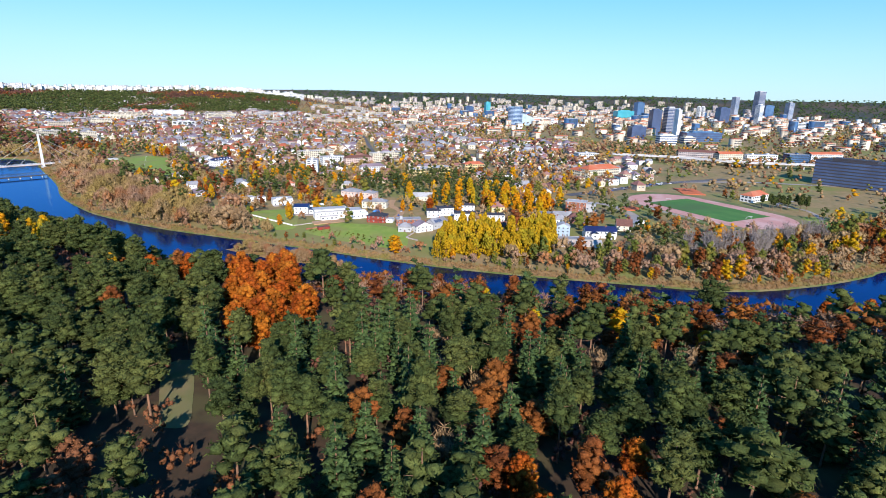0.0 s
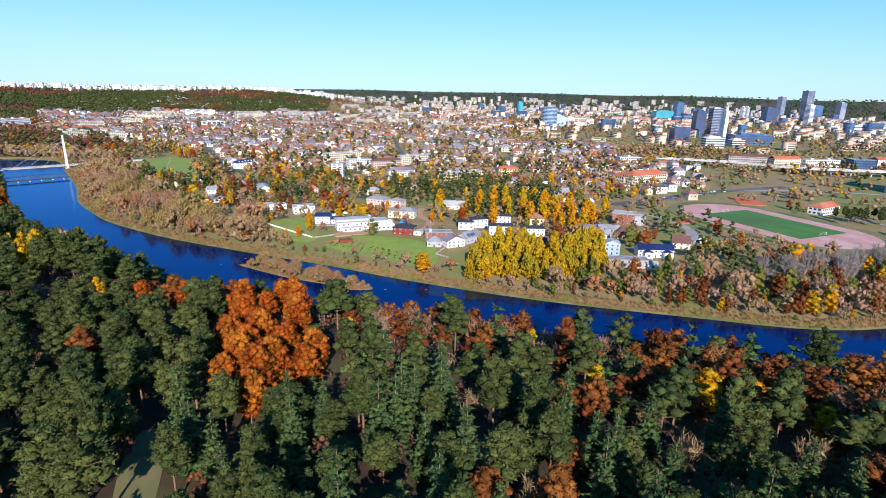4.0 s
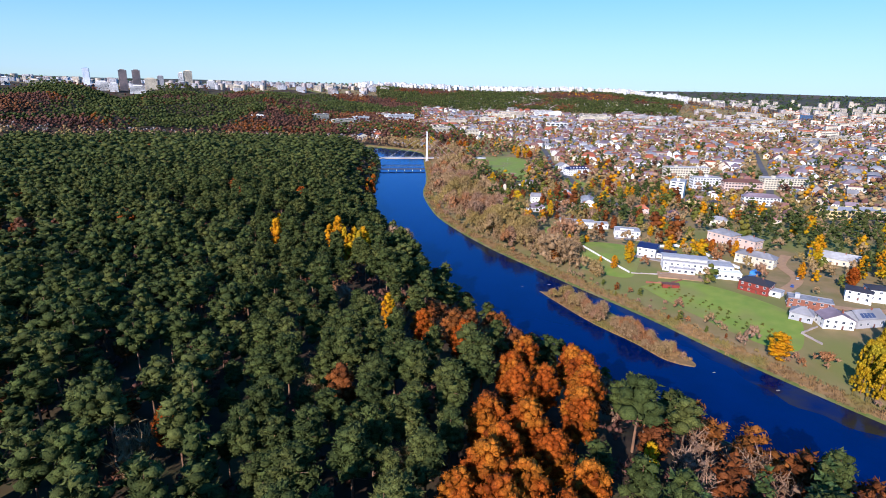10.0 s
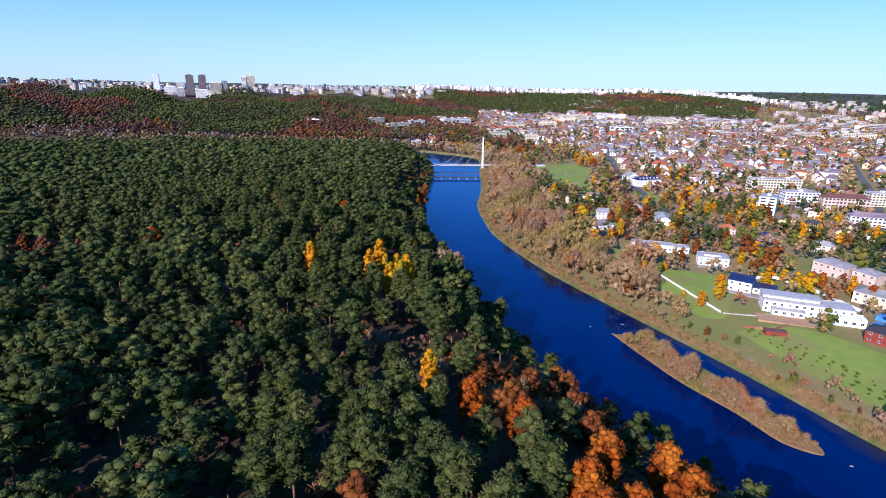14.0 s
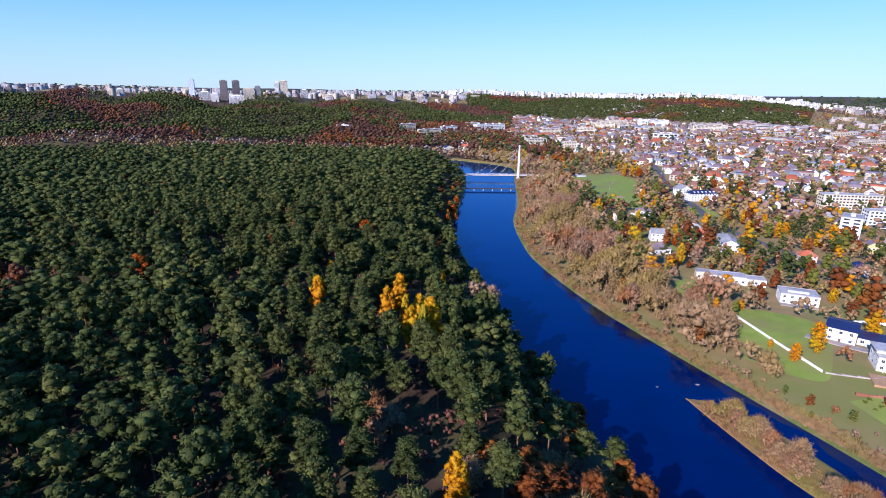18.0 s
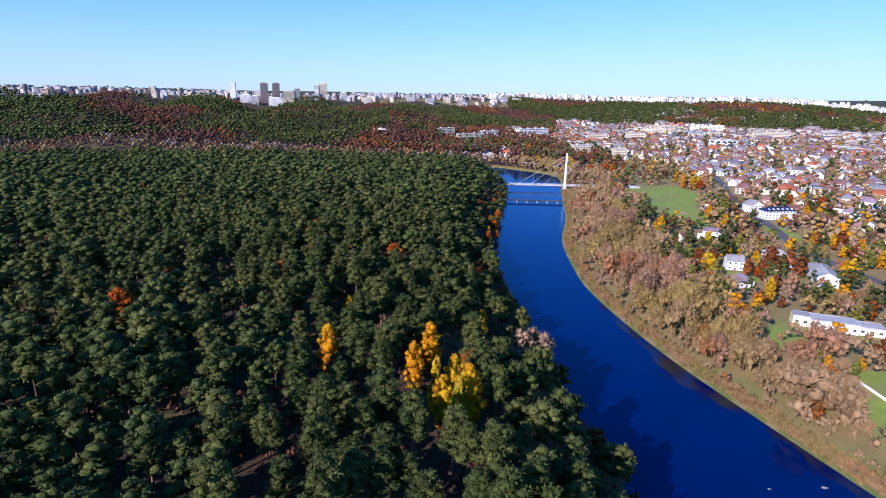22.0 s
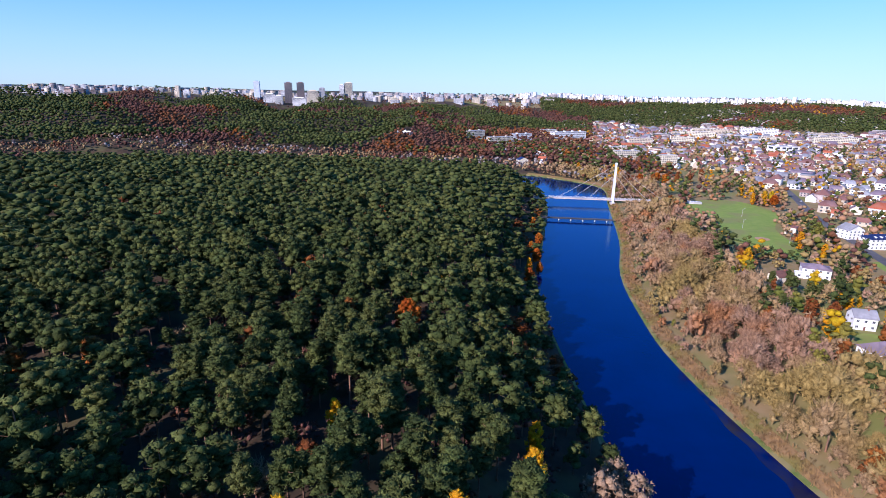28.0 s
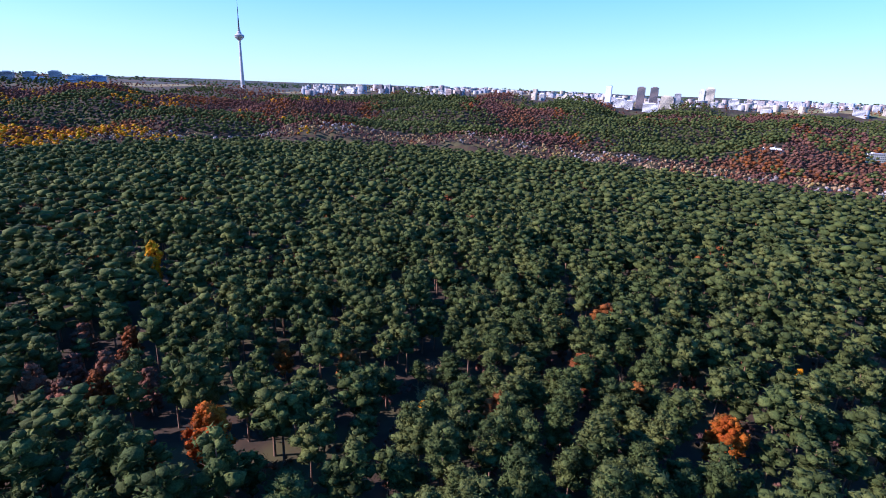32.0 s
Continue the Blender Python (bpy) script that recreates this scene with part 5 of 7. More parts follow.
a = house(411, 186, -48, 26, 10, 5.8, "gable", W_WHITE, R_NAVY, "white twin house with navy blue pitched roof", 2, group=V, rise=3.2)
wing(a, -6, -4, 6, 4, 4.6, "cross", W_WHITE, R_NAVY)
wing(a, 8, -4, 6, 4, 4.6, "cross", W_WHITE, R_NAVY)
house(448, 182, -60, 13, 12, 4.6, "gable", W_CREAM, R_BROWN, "cream house with steep dark brown roof", 2, group=V, rise=5.0)
house(469, 174, -30, 14, 9, 4.6, "cross", W_WHITE, R_GREY, "white gabled house with grey roof", 1, group=V)
house(445, 226, -53, 17, 12, 4.8, "hip", W_BRICK, R_BROWN, "brick house with dark red hipped roof", 2, group=V, rise=4)
a = house(490, 252, -70, 20, 14, 9.5, "flat", W_BRICK, R_LIGHT, "unfinished brick and grey three-storey block", 3, group=V, name="block")
wing(a, 14, 2, 10, 10, 8.0, "flat", W_GREY, R_LIGHT)
house(442, 240, -53, 17, 9, 5.4, "gable", W_GREY, R_GREY, "grey house with grey pitched roof", 2, group=V)
house(363, 456, -70, 20, 14, 8.4, "hip", W_PINK, R_GREY, "pink two-storey house with grey hipped roof", 2, group=V, rise=3.2)
house(375, 440, -70, 14, 12, 7.4, "hip", W_PINK, R_GREY, "pink house wing with grey hipped roof", 2, group=V, rise=2.6)
house(351, 402, -55, 25, 11, 7.0, "hip", W_CREAM, R_GREY, "long beige house with grey hipped roof", 2, group=V, rise=2.8)
house(412, 396, -50, 32, 11, 4.2, "gable", W_CREAM, R_LIGHT, "long low building with pale grey pitched roof", 1, group=V, name="barn", rise=4)
a = house(289, 705, -20, 17, 13, 6.6, "hip", W_WHITE, R_LILAC, "white villa with reddish grey hipped roof and terrace", 2, group=V, name="villa", rise=2.4)
wing(a, -8, -4, 10, 5, 3.2, "flat", W_WHITE, W_WHITE)
house(267, 617, -10, 11, 10, 6.6, "gable", W_WHITE, R_GREY, "small white house with grey roof", 2, group=V)
house(256, 580, 15, 15, 11, 4.4, "hip", W_WHITE, R_LILAC, "white house with lilac slate hipped roof", 1, group=V)
a = house(312, 586, -20, 13, 30, 6.6, "cross", W_WHITE, R_LIGHT, "long white gabled building with grey roof", 2, group=V, rise=3.2)
house(300, 618, -25, 16, 11, 6.4, "hip", W_PINK, R_RED, "pinkish house with red tiled roof", 2, group=V)
house(385, 824, 15, 16, 13, 8.0, "cross", W_WHITE, R_GREY, "white gabled hotel building with grey roof", 3, group=V)
a = house(392, 792, 10, 34, 12, 9.0, "hip", W_WHITE, R_NAVY, "long white hotel with navy blue mansard roof", 3, group=V, name="hotel", rise=3.2)
for i in range(6):
    part("dormer", Build().box(-13 + i * 5, -11.6 + i * 5, 1.2, 4, 9.2, 11).mesh("dormer", W_WHITE), a)
for hx, hy, hr, hk, hm, hrm, lb in ((262, 690, 20, "gable", W_CREAM, R_BROWN, "small garden house with brown roof"), (308, 642, -15, "hip", W_WHITE, R_LIGHT, "white house among pines"),
                                    (358, 562, -15, "hip", W_PINK, R_RED, "house with red roof behind brown trees"), (372, 530, -15, "hip", W_GREY, R_NAVY, "grey house with dark blue roof"),
                                    (400, 505, -30, "hip", W_CREAM, R_GREY, "cream house among pines"), (300, 628, -15, "flat", W_BEIGE, R_RUSTY, "low beige house with rusty flat roof")):
    house(hx, hy, hr, rng.uniform(11, 16), rng.uniform(8, 11), rng.uniform(4.5, 6.5), hk, hm, hrm, lb, 2, group=V)


# ---- blocks of flats and large buildings ----
def band_mesh(w, h, step, kind="band"):
    """One storey's row of windows along a wall: dark panes between pale piers."""
    key = (round(w, 1), round(h, 1), step, kind)
    if key not in WIN:
        b = Build()
        n = max(1, int(w / step))
        p = w / n
        for i in range(n):
            x = -w / 2 + i * p
            b.box(x + p * 0.2, x + p * 0.8, -0.07, 0.03, 0, h)
        WIN[key] = b.mesh("glazing_band", M_GLASS)
    return WIN[key]


def block(x, y, rot, w, d, h, wall, roof, label, storeys=5, kind="flat", group="", name="apartment_block", category="apartment block", step=3.4, rise=None, sides=True):
    z = ground_at(x, y)
    ob = thing(name, pose(x, y, z, 0, 0, rot), label, category, group)
    part("wall", Build().box(-w / 2, w / 2, 0, d, -3, h).mesh("wall", wall), ob)
    part("roof", roof_build(w, d, h, kind, rise if rise is not None else 3.5, 0.3).mesh("roof", roof), ob)
    if kind == "flat":
        for i in range(max(1, int(w / 22))):
            cx = -w / 2 + (i + 0.5) * w / max(1, int(w / 22))
            part("stair_head", Build().box(cx - 1.6, cx + 1.6, d * 0.35, d * 0.65, h + 0.25, h + 2.4).mesh("stair_head", wall), ob)
    sh = h / storeys
    for s in range(storeys):
        rows = [part("glazing_band", band_mesh(w * 0.96, sh * 0.5, step), ob, m=pose(0, 0, s * sh + sh * 0.3))]
        if sides:
            rows.append(part("glazing_band", band_mesh(d * 0.9, sh * 0.5, step), ob, m=pose(-w / 2, d / 2, s * sh + sh * 0.3, 0, 0, -90)))
        for row in rows:
            row["kind"] = "stuff"
    return ob


F = "blocks of flats"
block(428, 616, -40, 15, 22, 21, W_WHITE, R_LIGHT, "tall plain white block of flats", 7, group=F, sides=False, step=5)
block(530, 745, -8, 60, 13, 16, W_CREAM, R_LIGHT, "long cream five-storey block of flats", 5, group=F)
block(500, 662, -12, 34, 13, 16, W_WHITE, R_LIGHT, "white five-storey block of flats", 5, group=F)
block(533, 641, -16, 44, 13, 13.5, W_PINK, R_BROWN, "pinkish four-storey block with red-brown hipped roof", 4, "hip", F)
block(604, 655, -10, 56, 13, 14, W_CREAM, R_LIGHT, "pale five-storey block of flats", 5, group=F)
block(505, 577, -23, 36, 12, 9, W_WHITE, R_LILAC, "pale low building with lilac roof", 3, "hip", F)
block(560, 512, -8, 66, 18, 8, W_YELLOW, R_LIGHT, "long yellow low shop building with flat roof", 2, group=F, name="shop_building", category="shop")
block(621, 486, -35, 30, 14, 11, W_YELLOW, R_RED, "yellow house with bright orange tiled roof", 3, "hip", F)
block(722, 332, -20, 60, 20, 11.5, W_CREAM, R_RED, "long cream school building with orange-red hipped roof", 3, "hip", name="school_building", category="school", rise=5.5)
block(705, 352, -20, 18, 26, 8, W_CREAM, R_RED, "cream school wing with orange-red roof", 2, "hip", name="school_building", category="school", rise=4)
block(696, 128, -16, 34, 14, 7.5, W_WHITE, R_RED, "white villa with orange-red tiled roof by the track", 2, "hip", name="villa", category="house", rise=4.5)
block(879, 436, -36, 38, 18, 12, W_WHITE, R_LIGHT, "white building with pale blue-grey roof", 3, group=F)
block(1030, 300, -60, 66, 14, 15, W_STONE, R_BROWN, "long weathered brick block with brown roof", 4, "gable", F)
block(1050, 250, -40, 46, 14, 15, W_CREAM, R_RED, "cream block with red tiled roof", 4, "gable", F)
block(1085, 208, -40, 60, 16, 14, W_WHITE, R_LIGHT, "white arched office with grey barrel roof", 3, group=F)
block(1120, 158, -50, 34, 20, 16, M_BLUEGLASS, R_GREY, "dark blue glazed end of an office", 4, group=F, step=2.5)
block(1180, 125, -40, 64, 16, 14, W_WHITE, R_RED, "white block with orange-red roof", 4, "gable", F)
block(300, 1446, 5, 44, 14, 14, W_CREAM, R_LIGHT, "cream block of flats above the bridge", 4, group=F)
block(292, 1300, 18, 44, 15, 22, W_CREAM, R_LIGHT, "cream seven-storey block of flats above the bridge", 7, group=F)
block(357, 1284, 5, 26, 14, 18, W_CREAM, R_LIGHT, "small cream block of flats above the bridge", 6, group=F)
block(347, 1530, 15, 70, 18, 12, W_CREAM, R_RED, "cream building with long red roof", 3, "hip", F)
block(14, 1556, 38, 50, 14, 17, W_CREAM, R_LIGHT, "stepped cream flats below the wooded hill", 5, group=F)
block(72, 1530, 34, 62, 14, 17, W_CREAM, R_LIGHT, "stepped cream flats below the wooded hill", 5, group=F)
block(120, 1590, 34, 50, 14, 16, W_WHITE, R_LIGHT, "white stepped flats below the wooded hill", 5, group=F)
block(230, 1620, 30, 90, 18, 20, W_WHITE, R_LIGHT, "long white institute building with strip windows", 5, group=F, step=2.4)
block(190, 1690, 30, 40, 16, 17, W_CREAM, R_LIGHT, "cream flats on the slope", 5, group=F)
block(-129, 1442, -18, 32, 10, 5.5, W_WHITE, R_LIGHT, "low white pavilion among trees on the slope", 1, name="pavilion", category="pavilion")
block(647, 1494, 9, 52, 26, 16, W_WHITE, R_LIGHT, "large windowless white hall among houses", 2, name="white_hall", category="hall", step=12)
for bx, by, bw, bl in ((390, 1620, 50, "pale flats among autumn trees"), (470, 1580, 44, "cream flats among autumn trees"), (560, 1760, 80, "long pale flats"), (700, 1720, 80, "long pale flats"), (820, 1640, 90, "long pale flats"),
                   (640, 1900, 90, "pale flats below the ridge"), (760, 1880, 90, "pale flats below the ridge"), (900, 1820, 90, "pale flats below the ridge"), (980, 1560, 60, "white office block"), (1080, 1500, 60, "yellow office block"),
                   (1120, 1300, 70, "orange flats"), (1010, 1320, 60, "pale five-storey flats"), (1180, 1120, 70, "cream five-storey flats"), (1060, 1080, 60, "white five-storey flats")):
    block(bx, by, rng.uniform(-25, 10), bw, 14, rng.uniform(14, 19), (W_CREAM, W_WHITE, W_BEIGE)[int(rng.integers(3))], R_LIGHT, bl + " with flat grey roof", 5, group=F)


SLOPE_HOUSES = [(102, 1455), (120, 1388), (142, 1373), (168, 1425), (196, 1467), (110, 1253), (141, 1274), (215, 1534), (233, 1473), (267, 1588), (93, 1550), (150, 1330), (185, 1390), (240, 1400), (80, 1400), (255, 1350)]
for i, (hx, hy) in enumerate(SLOPE_HOUSES):
    house(hx, hy, rng.uniform(-30, 30), rng.uniform(13, 19), rng.uniform(10, 12), rng.uniform(6, 8.5), ("gable", "hip", "cross")[i % 3], (W_WHITE, W_CREAM, W_WHITE, W_BEIGE)[i % 4], (R_NAVY, R_RED, R_GREY, R_BROWN, R_RUSTY)[i % 5],
          "pale house with " + ("navy blue", "red tiled", "grey", "brown", "weathered red")[i % 5] + " roof among trees above the bridge", 2, group="houses above the bridge", chimney=i % 2 == 0)


# ---- bridges ----
def build_bridge():
    ob = thing("footbridge", pose(203, 970, 0), "cable-stayed footbridge with single white pylon over the river", "bridge")
    deck = Build().box(-86, 96, -2.2, 2.2, 6.2, 6.9)
    part("deck", deck.mesh("deck", M_CONC), ob)
    part("girder", Build().box(-86, 96, -2.0, -1.6, 5.3, 6.2).box(-86, 96, 1.6, 2.0, 5.3, 6.2).mesh("girder", W_PINK), ob)
    for s in (-2.15, 2.15):
        r = Build().box(-86, 96, s - 0.05, s + 0.05, 7.85, 7.98).box(-86, 96, s - 0.03, s + 0.03, 7.3, 7.38)
        for i in range(61):
            r.box(-86 + i * 3 - 0.05, -86 + i * 3 + 0.05, s - 0.05, s + 0.05, 6.9, 7.9)
        part("railing", r.mesh("railing", M_STEEL), ob)
    py = Build()
    for s in (-3.2, 3.2):
        py.add([(-1.1, s - 0.8, 0), (1.1, s - 0.8, 0), (1.1, s + 0.8, 0), (-1.1, s + 0.8, 0), (-0.9, s * 0.25 - 0.6, 49), (0.9, s * 0.25 - 0.6, 49), (0.9, s * 0.25 + 0.6, 49), (-0.9, s * 0.25 + 0.6, 49)],
               [(0, 1, 5, 4), (1, 2, 6, 5), (2, 3, 7, 6), (3, 0, 4, 7), (4, 5, 6, 7)])
    py.box(-1.0, 1.0, -2.2, 2.2, 47, 49.2)
    part("pylon", py.mesh("pylon", M_STEEL), ob, "tapered white pylon")
    part("pier", Build().box(-2.4, 2.4, -5, 5, -2, 3.4).mesh("pier", M_CONC), ob)
    part("abutment", Build().box(84, 100, -4, 4, 0, 7.6).mesh("abutment", M_CONC), ob)
    part("abutment", Build().box(-92, -82, -4, 4, 0, 7.0).mesh("abutment", M_CONC), ob)
    for dx, h in ((-28, 36), (-46, 42), (-64, 46.5), (24, 36), (40, 42), (58, 46.5)):
        for s in (-1.9, 1.9):
            part("cable", Build().rod((0, s * 0.3, h), (dx, s, 6.6), 0.09, 0.09, 5).mesh("cable", M_CONC), ob)


def build_pipe_bridge():
    ob = thing("pipe_bridge", pose(150, 876, 0), "low dark pipe bridge across the river", "bridge")
    part("deck", Build().box(-36, 36, -1.3, 1.3, 2.0, 2.5).mesh("deck", M_RAIL), ob)
    for s in (-0.8, 0.8):
        part("pipe", Build().rod((-36, s, 3.0), (36, s, 3.0), 0.45, 0.45, 8).mesh("pipe", M_RAIL), ob)
    for i in range(6):
        part("pier", Build().box(-31 + i * 12, -30 + i * 12, -1.2, 1.2, -2, 2.0).mesh("pier", M_CONC), ob)


build_bridge()
build_pipe_bridge()


# ---- sports ground ----
TRACK_AT, TRACK_ROT = (597, 158), 68.0


def in_track(x, y, grow=0.0):
    a = radians(TRACK_ROT)
    dx, dy = np.asarray(x) - TRACK_AT[0], np.asarray(y) - TRACK_AT[1]
    u, v = dx * math.cos(a) + dy * math.sin(a), -dx * math.sin(a) + dy * math.cos(a)
    return np.hypot(np.maximum(np.abs(u) - 42, 0), v) < 48 + grow


def turned(pts, at, rot):
    a = radians(rot)
    return [(at[0] + x * math.cos(a) - y * math.sin(a), at[1] + x * math.sin(a) + y * math.cos(a)) for x, y in pts]


def oval(r, half, n=40):
    out = []
    for i in range(n):
        t = 2 * math.pi * i / n
        out.append((math.copysign(half, math.cos(t)) + r * math.cos(t), r * math.sin(t)))
    return out


def flat_sheet(name, pts, z, mat, label, category, thick=0.3):
    """A level sheet with an edge, over a plan outline."""
    return tagged(new(name, Build().slab(pts, z - thick, z).mesh(name, mat)), label, category, kind="structure")


ZT = max(ground_at(*p) for p in turned(oval(50, 42), TRACK_AT, TRACK_ROT)) + 0.1
flat_sheet("field_verge", turned(oval(60, 42), TRACK_AT, TRACK_ROT), ZT, M_GRASSY, "mown grass round the running track", "grass", 1.6)
flat_sheet("running_track", turned(oval(48, 42), TRACK_AT, TRACK_ROT), ZT + 0.06, M_TRACK, "worn pink oval running track", "running track")
flat_sheet("football_pitch", turned([(-50, -31), (50, -31), (50, 31), (-50, 31)], TRACK_AT, TRACK_ROT), ZT + 0.12, M_PITCH, "bright green football pitch inside the track", "pitch")
flat_sheet("clay_court", turned([(-22, -13), (22, -13), (22, 13), (-22, 13)], (700, 208), 35), ground_at(700, 208) + 0.7, M_CLAY, "orange clay tennis court", "court", 1.5)
flat_sheet("clay_patch", [(545 + 13 * math.cos(i * 0.35), 218 + 9 * math.sin(i * 0.35)) for i in range(18)], ground_at(545, 218) + 0.5, M_CLAY, "rusty orange practice ground", "court", 1.2)
for sx in (-49, 49):
    gx, gy = turned([(sx, 0)], TRACK_AT, TRACK_ROT)[0]
    g = thing("football_goal", pose(gx, gy, ZT + 0.12, 0, 0, TRACK_ROT + 90), "white football goal frame on the pitch", "goal", "goals")
    for px in (-3.66, 3.66):
        part("post", Build().rod((px, 0, 0), (px, 0, 2.44), 0.12, 0.12, 6).mesh("post", M_STEEL), g)
        part("stay", Build().rod((px, 0, 2.44), (px, -math.copysign(1.8, -sx), 0), 0.06, 0.06, 5).mesh("stay", M_STEEL), g)
    part("crossbar", Build().rod((-3.66, 0, 2.44), (3.66, 0, 2.44), 0.12, 0.12, 6).mesh("crossbar", M_STEEL), g)
st = thing("grandstand", pose(*turned([(-5, 53)], TRACK_AT, TRACK_ROT)[0], ZT, 0, 0, TRACK_ROT), "low pale bench rows beside the running track", "stand")
for i in range(3):
    part("bench_row", Build().box(-30, 30, i * 1.1, i * 1.1 + 0.6, 0, 0.45 + i * 0.4).mesh("bench_row", M_CONC), st)


# ---- roads and paths ----
ROADS = []


def road(line, width, mat, name, label):
    line = rounded(line, 5)
    ROADS.append((line, width))
    draped(name, strip_rows(line, -width / 2, width / 2, 3, 4.0), mat, 0.22, label, "road")


road([(560, 300), (620, 282), (700, 262), (760, 245), (850, 205)], 13, M_ASPHALT, "road", "grey asphalt street past the school")
road([(455, 1100), (430, 1010), (403, 930), (385, 850), (362, 740), (350, 680), (356, 600), (380, 520)], 9, M_ASPHALT, "road", "grey asphalt street by the park lawn")
road([(330, 352), (360, 372), (372, 400), (395, 420)], 7, M_SAND, "lane", "sandy unpaved lane between villas")
road([(340, 330), (368, 318), (430, 316), (470, 290)], 6, M_SAND, "lane", "sandy unpaved lane between villas")
road([(520, 300), (545, 250), (520, 205), (490, 190)], 9, M_PAVING, "lane", "pale gravel lane beside the sports ground")
road([(640, 60), (680, 80), (690, 110), (730, 100)], 5, M_PAVING, "footpath", "pale winding footpath on grass")
road([(760, 250), (840, 180), (880, 110), (930, 20), (990, -120)], 8, M_PAVING, "footpath", "pale gravel track along the railway meadow")
road([(420, 640), (520, 560), (600, 470), (660, 400), (700, 330)], 9, M_ASPHALT, "road", "town street between houses")
road([(460, 900), (560, 800), (680, 700), (800, 610), (900, 540)], 9, M_ASPHALT, "road", "town street between houses")
road([(500, 560), (620, 700), (740, 860), (860, 1020)], 8, M_ASPHALT, "road", "town street between houses")
road([(640, 470), (760, 600), (880, 740), (1000, 900)], 8, M_ASPHALT, "road", "town street between houses")


def build_overpass():
    line = rounded([(940, 420), (985, 320), (995, 228), (1040, 150), (1110, 40), (1180, -80)], 5)
    rows = strip_rows(line, -7, 7, 1, 9.0)
    ob = thing("overpass", pose(0, 0, 0), "long concrete road overpass on piers", "overpass")
    z = np.array([ground_at(*c) for c in rows.mean(1)])
    z = np.convolve(np.r_[z[:4], z, z[-4:]], np.ones(9) / 9, "valid") + 9
    deck, rail = Build(), Build()
    for i in range(len(rows) - 1):
        (a, b), (c, d) = rows[i], rows[i + 1]
        deck.add([(*a, z[i]), (*b, z[i]), (*d, z[i + 1]), (*c, z[i + 1]), (*a, z[i] - 1.4), (*b, z[i] - 1.4), (*d, z[i + 1] - 1.4), (*c, z[i + 1] - 1.4)],
                 [(0, 1, 2, 3), (7, 6, 5, 4), (0, 3, 7, 4), (1, 5, 6, 2)])
        for p, q in ((a, c), (b, d)):
            rail.add([(*p, z[i]), (*q, z[i + 1]), (*q, z[i + 1] + 1), (*p, z[i] + 1)], [(0, 1, 2, 3)])
    part("deck", deck.mesh("deck", M_CONC), ob)
    part("parapet", rail.mesh("parapet", M_CONC), ob)
    for i in range(1, len(rows) - 1, 3):
        c = rows[i].mean(0)
        part("pier", Build().rod((*c, ground_at(*c) - 1), (*c, z[i] - 1.3), 1.1, 1.1, 8).mesh("pier", M_CONC), ob)


build_overpass()


# ---- garden walls ----
def garden_wall(line, h, mat, label):
    ob = thing("garden_wall", pose(0, 0, 0), label, "wall", "garden walls")
    for (x1, y1), (x2, y2) in zip(line, line[1:]):
        n = max(1, int(math.hypot(x2 - x1, y2 - y1) / 6))
        dx, dy = (x2 - x1) / n, (y2 - y1) / n
        ln, rot = math.hypot(dx, dy), math.degrees(math.atan2(dy, dx))
        for i in range(n):
            x, y = x1 + dx * i, y1 + dy * i
            b = Build().box(0, ln, -0.15, 0.15, -0.8, h).box(-0.25, 0.25, -0.25, 0.25, -0.8, h + 0.25).box(0.25, ln, -0.22, 0.22, h, h + 0.1)
            part("wall_bay", b.mesh("wall_bay", mat), ob, m=pose(x, y, ground_at(x + dx / 2, y + dy / 2), 0, 0, rot))


garden_wall([(249, 461), (252, 432), (256, 402)], 1.2, W_WHITE, "white garden wall along the lawn")
garden_wall([(257, 401), (274, 394), (288, 396)], 0.6, W_STONE, "low beige garden wall above the lawn")
garden_wall([(296, 453), (324, 453), (333, 430), (336, 395)], 1.8, W_WHITE, "white garden wall behind the villas")
garden_wall([(311, 306), (298, 302), (299, 290)], 0.9, W_STONE, "white garden wall of a house")
garden_wall([(258, 384), (272, 378), (282, 382)], 1.0, W_BRICK, "orange brick garden wall by the yard")


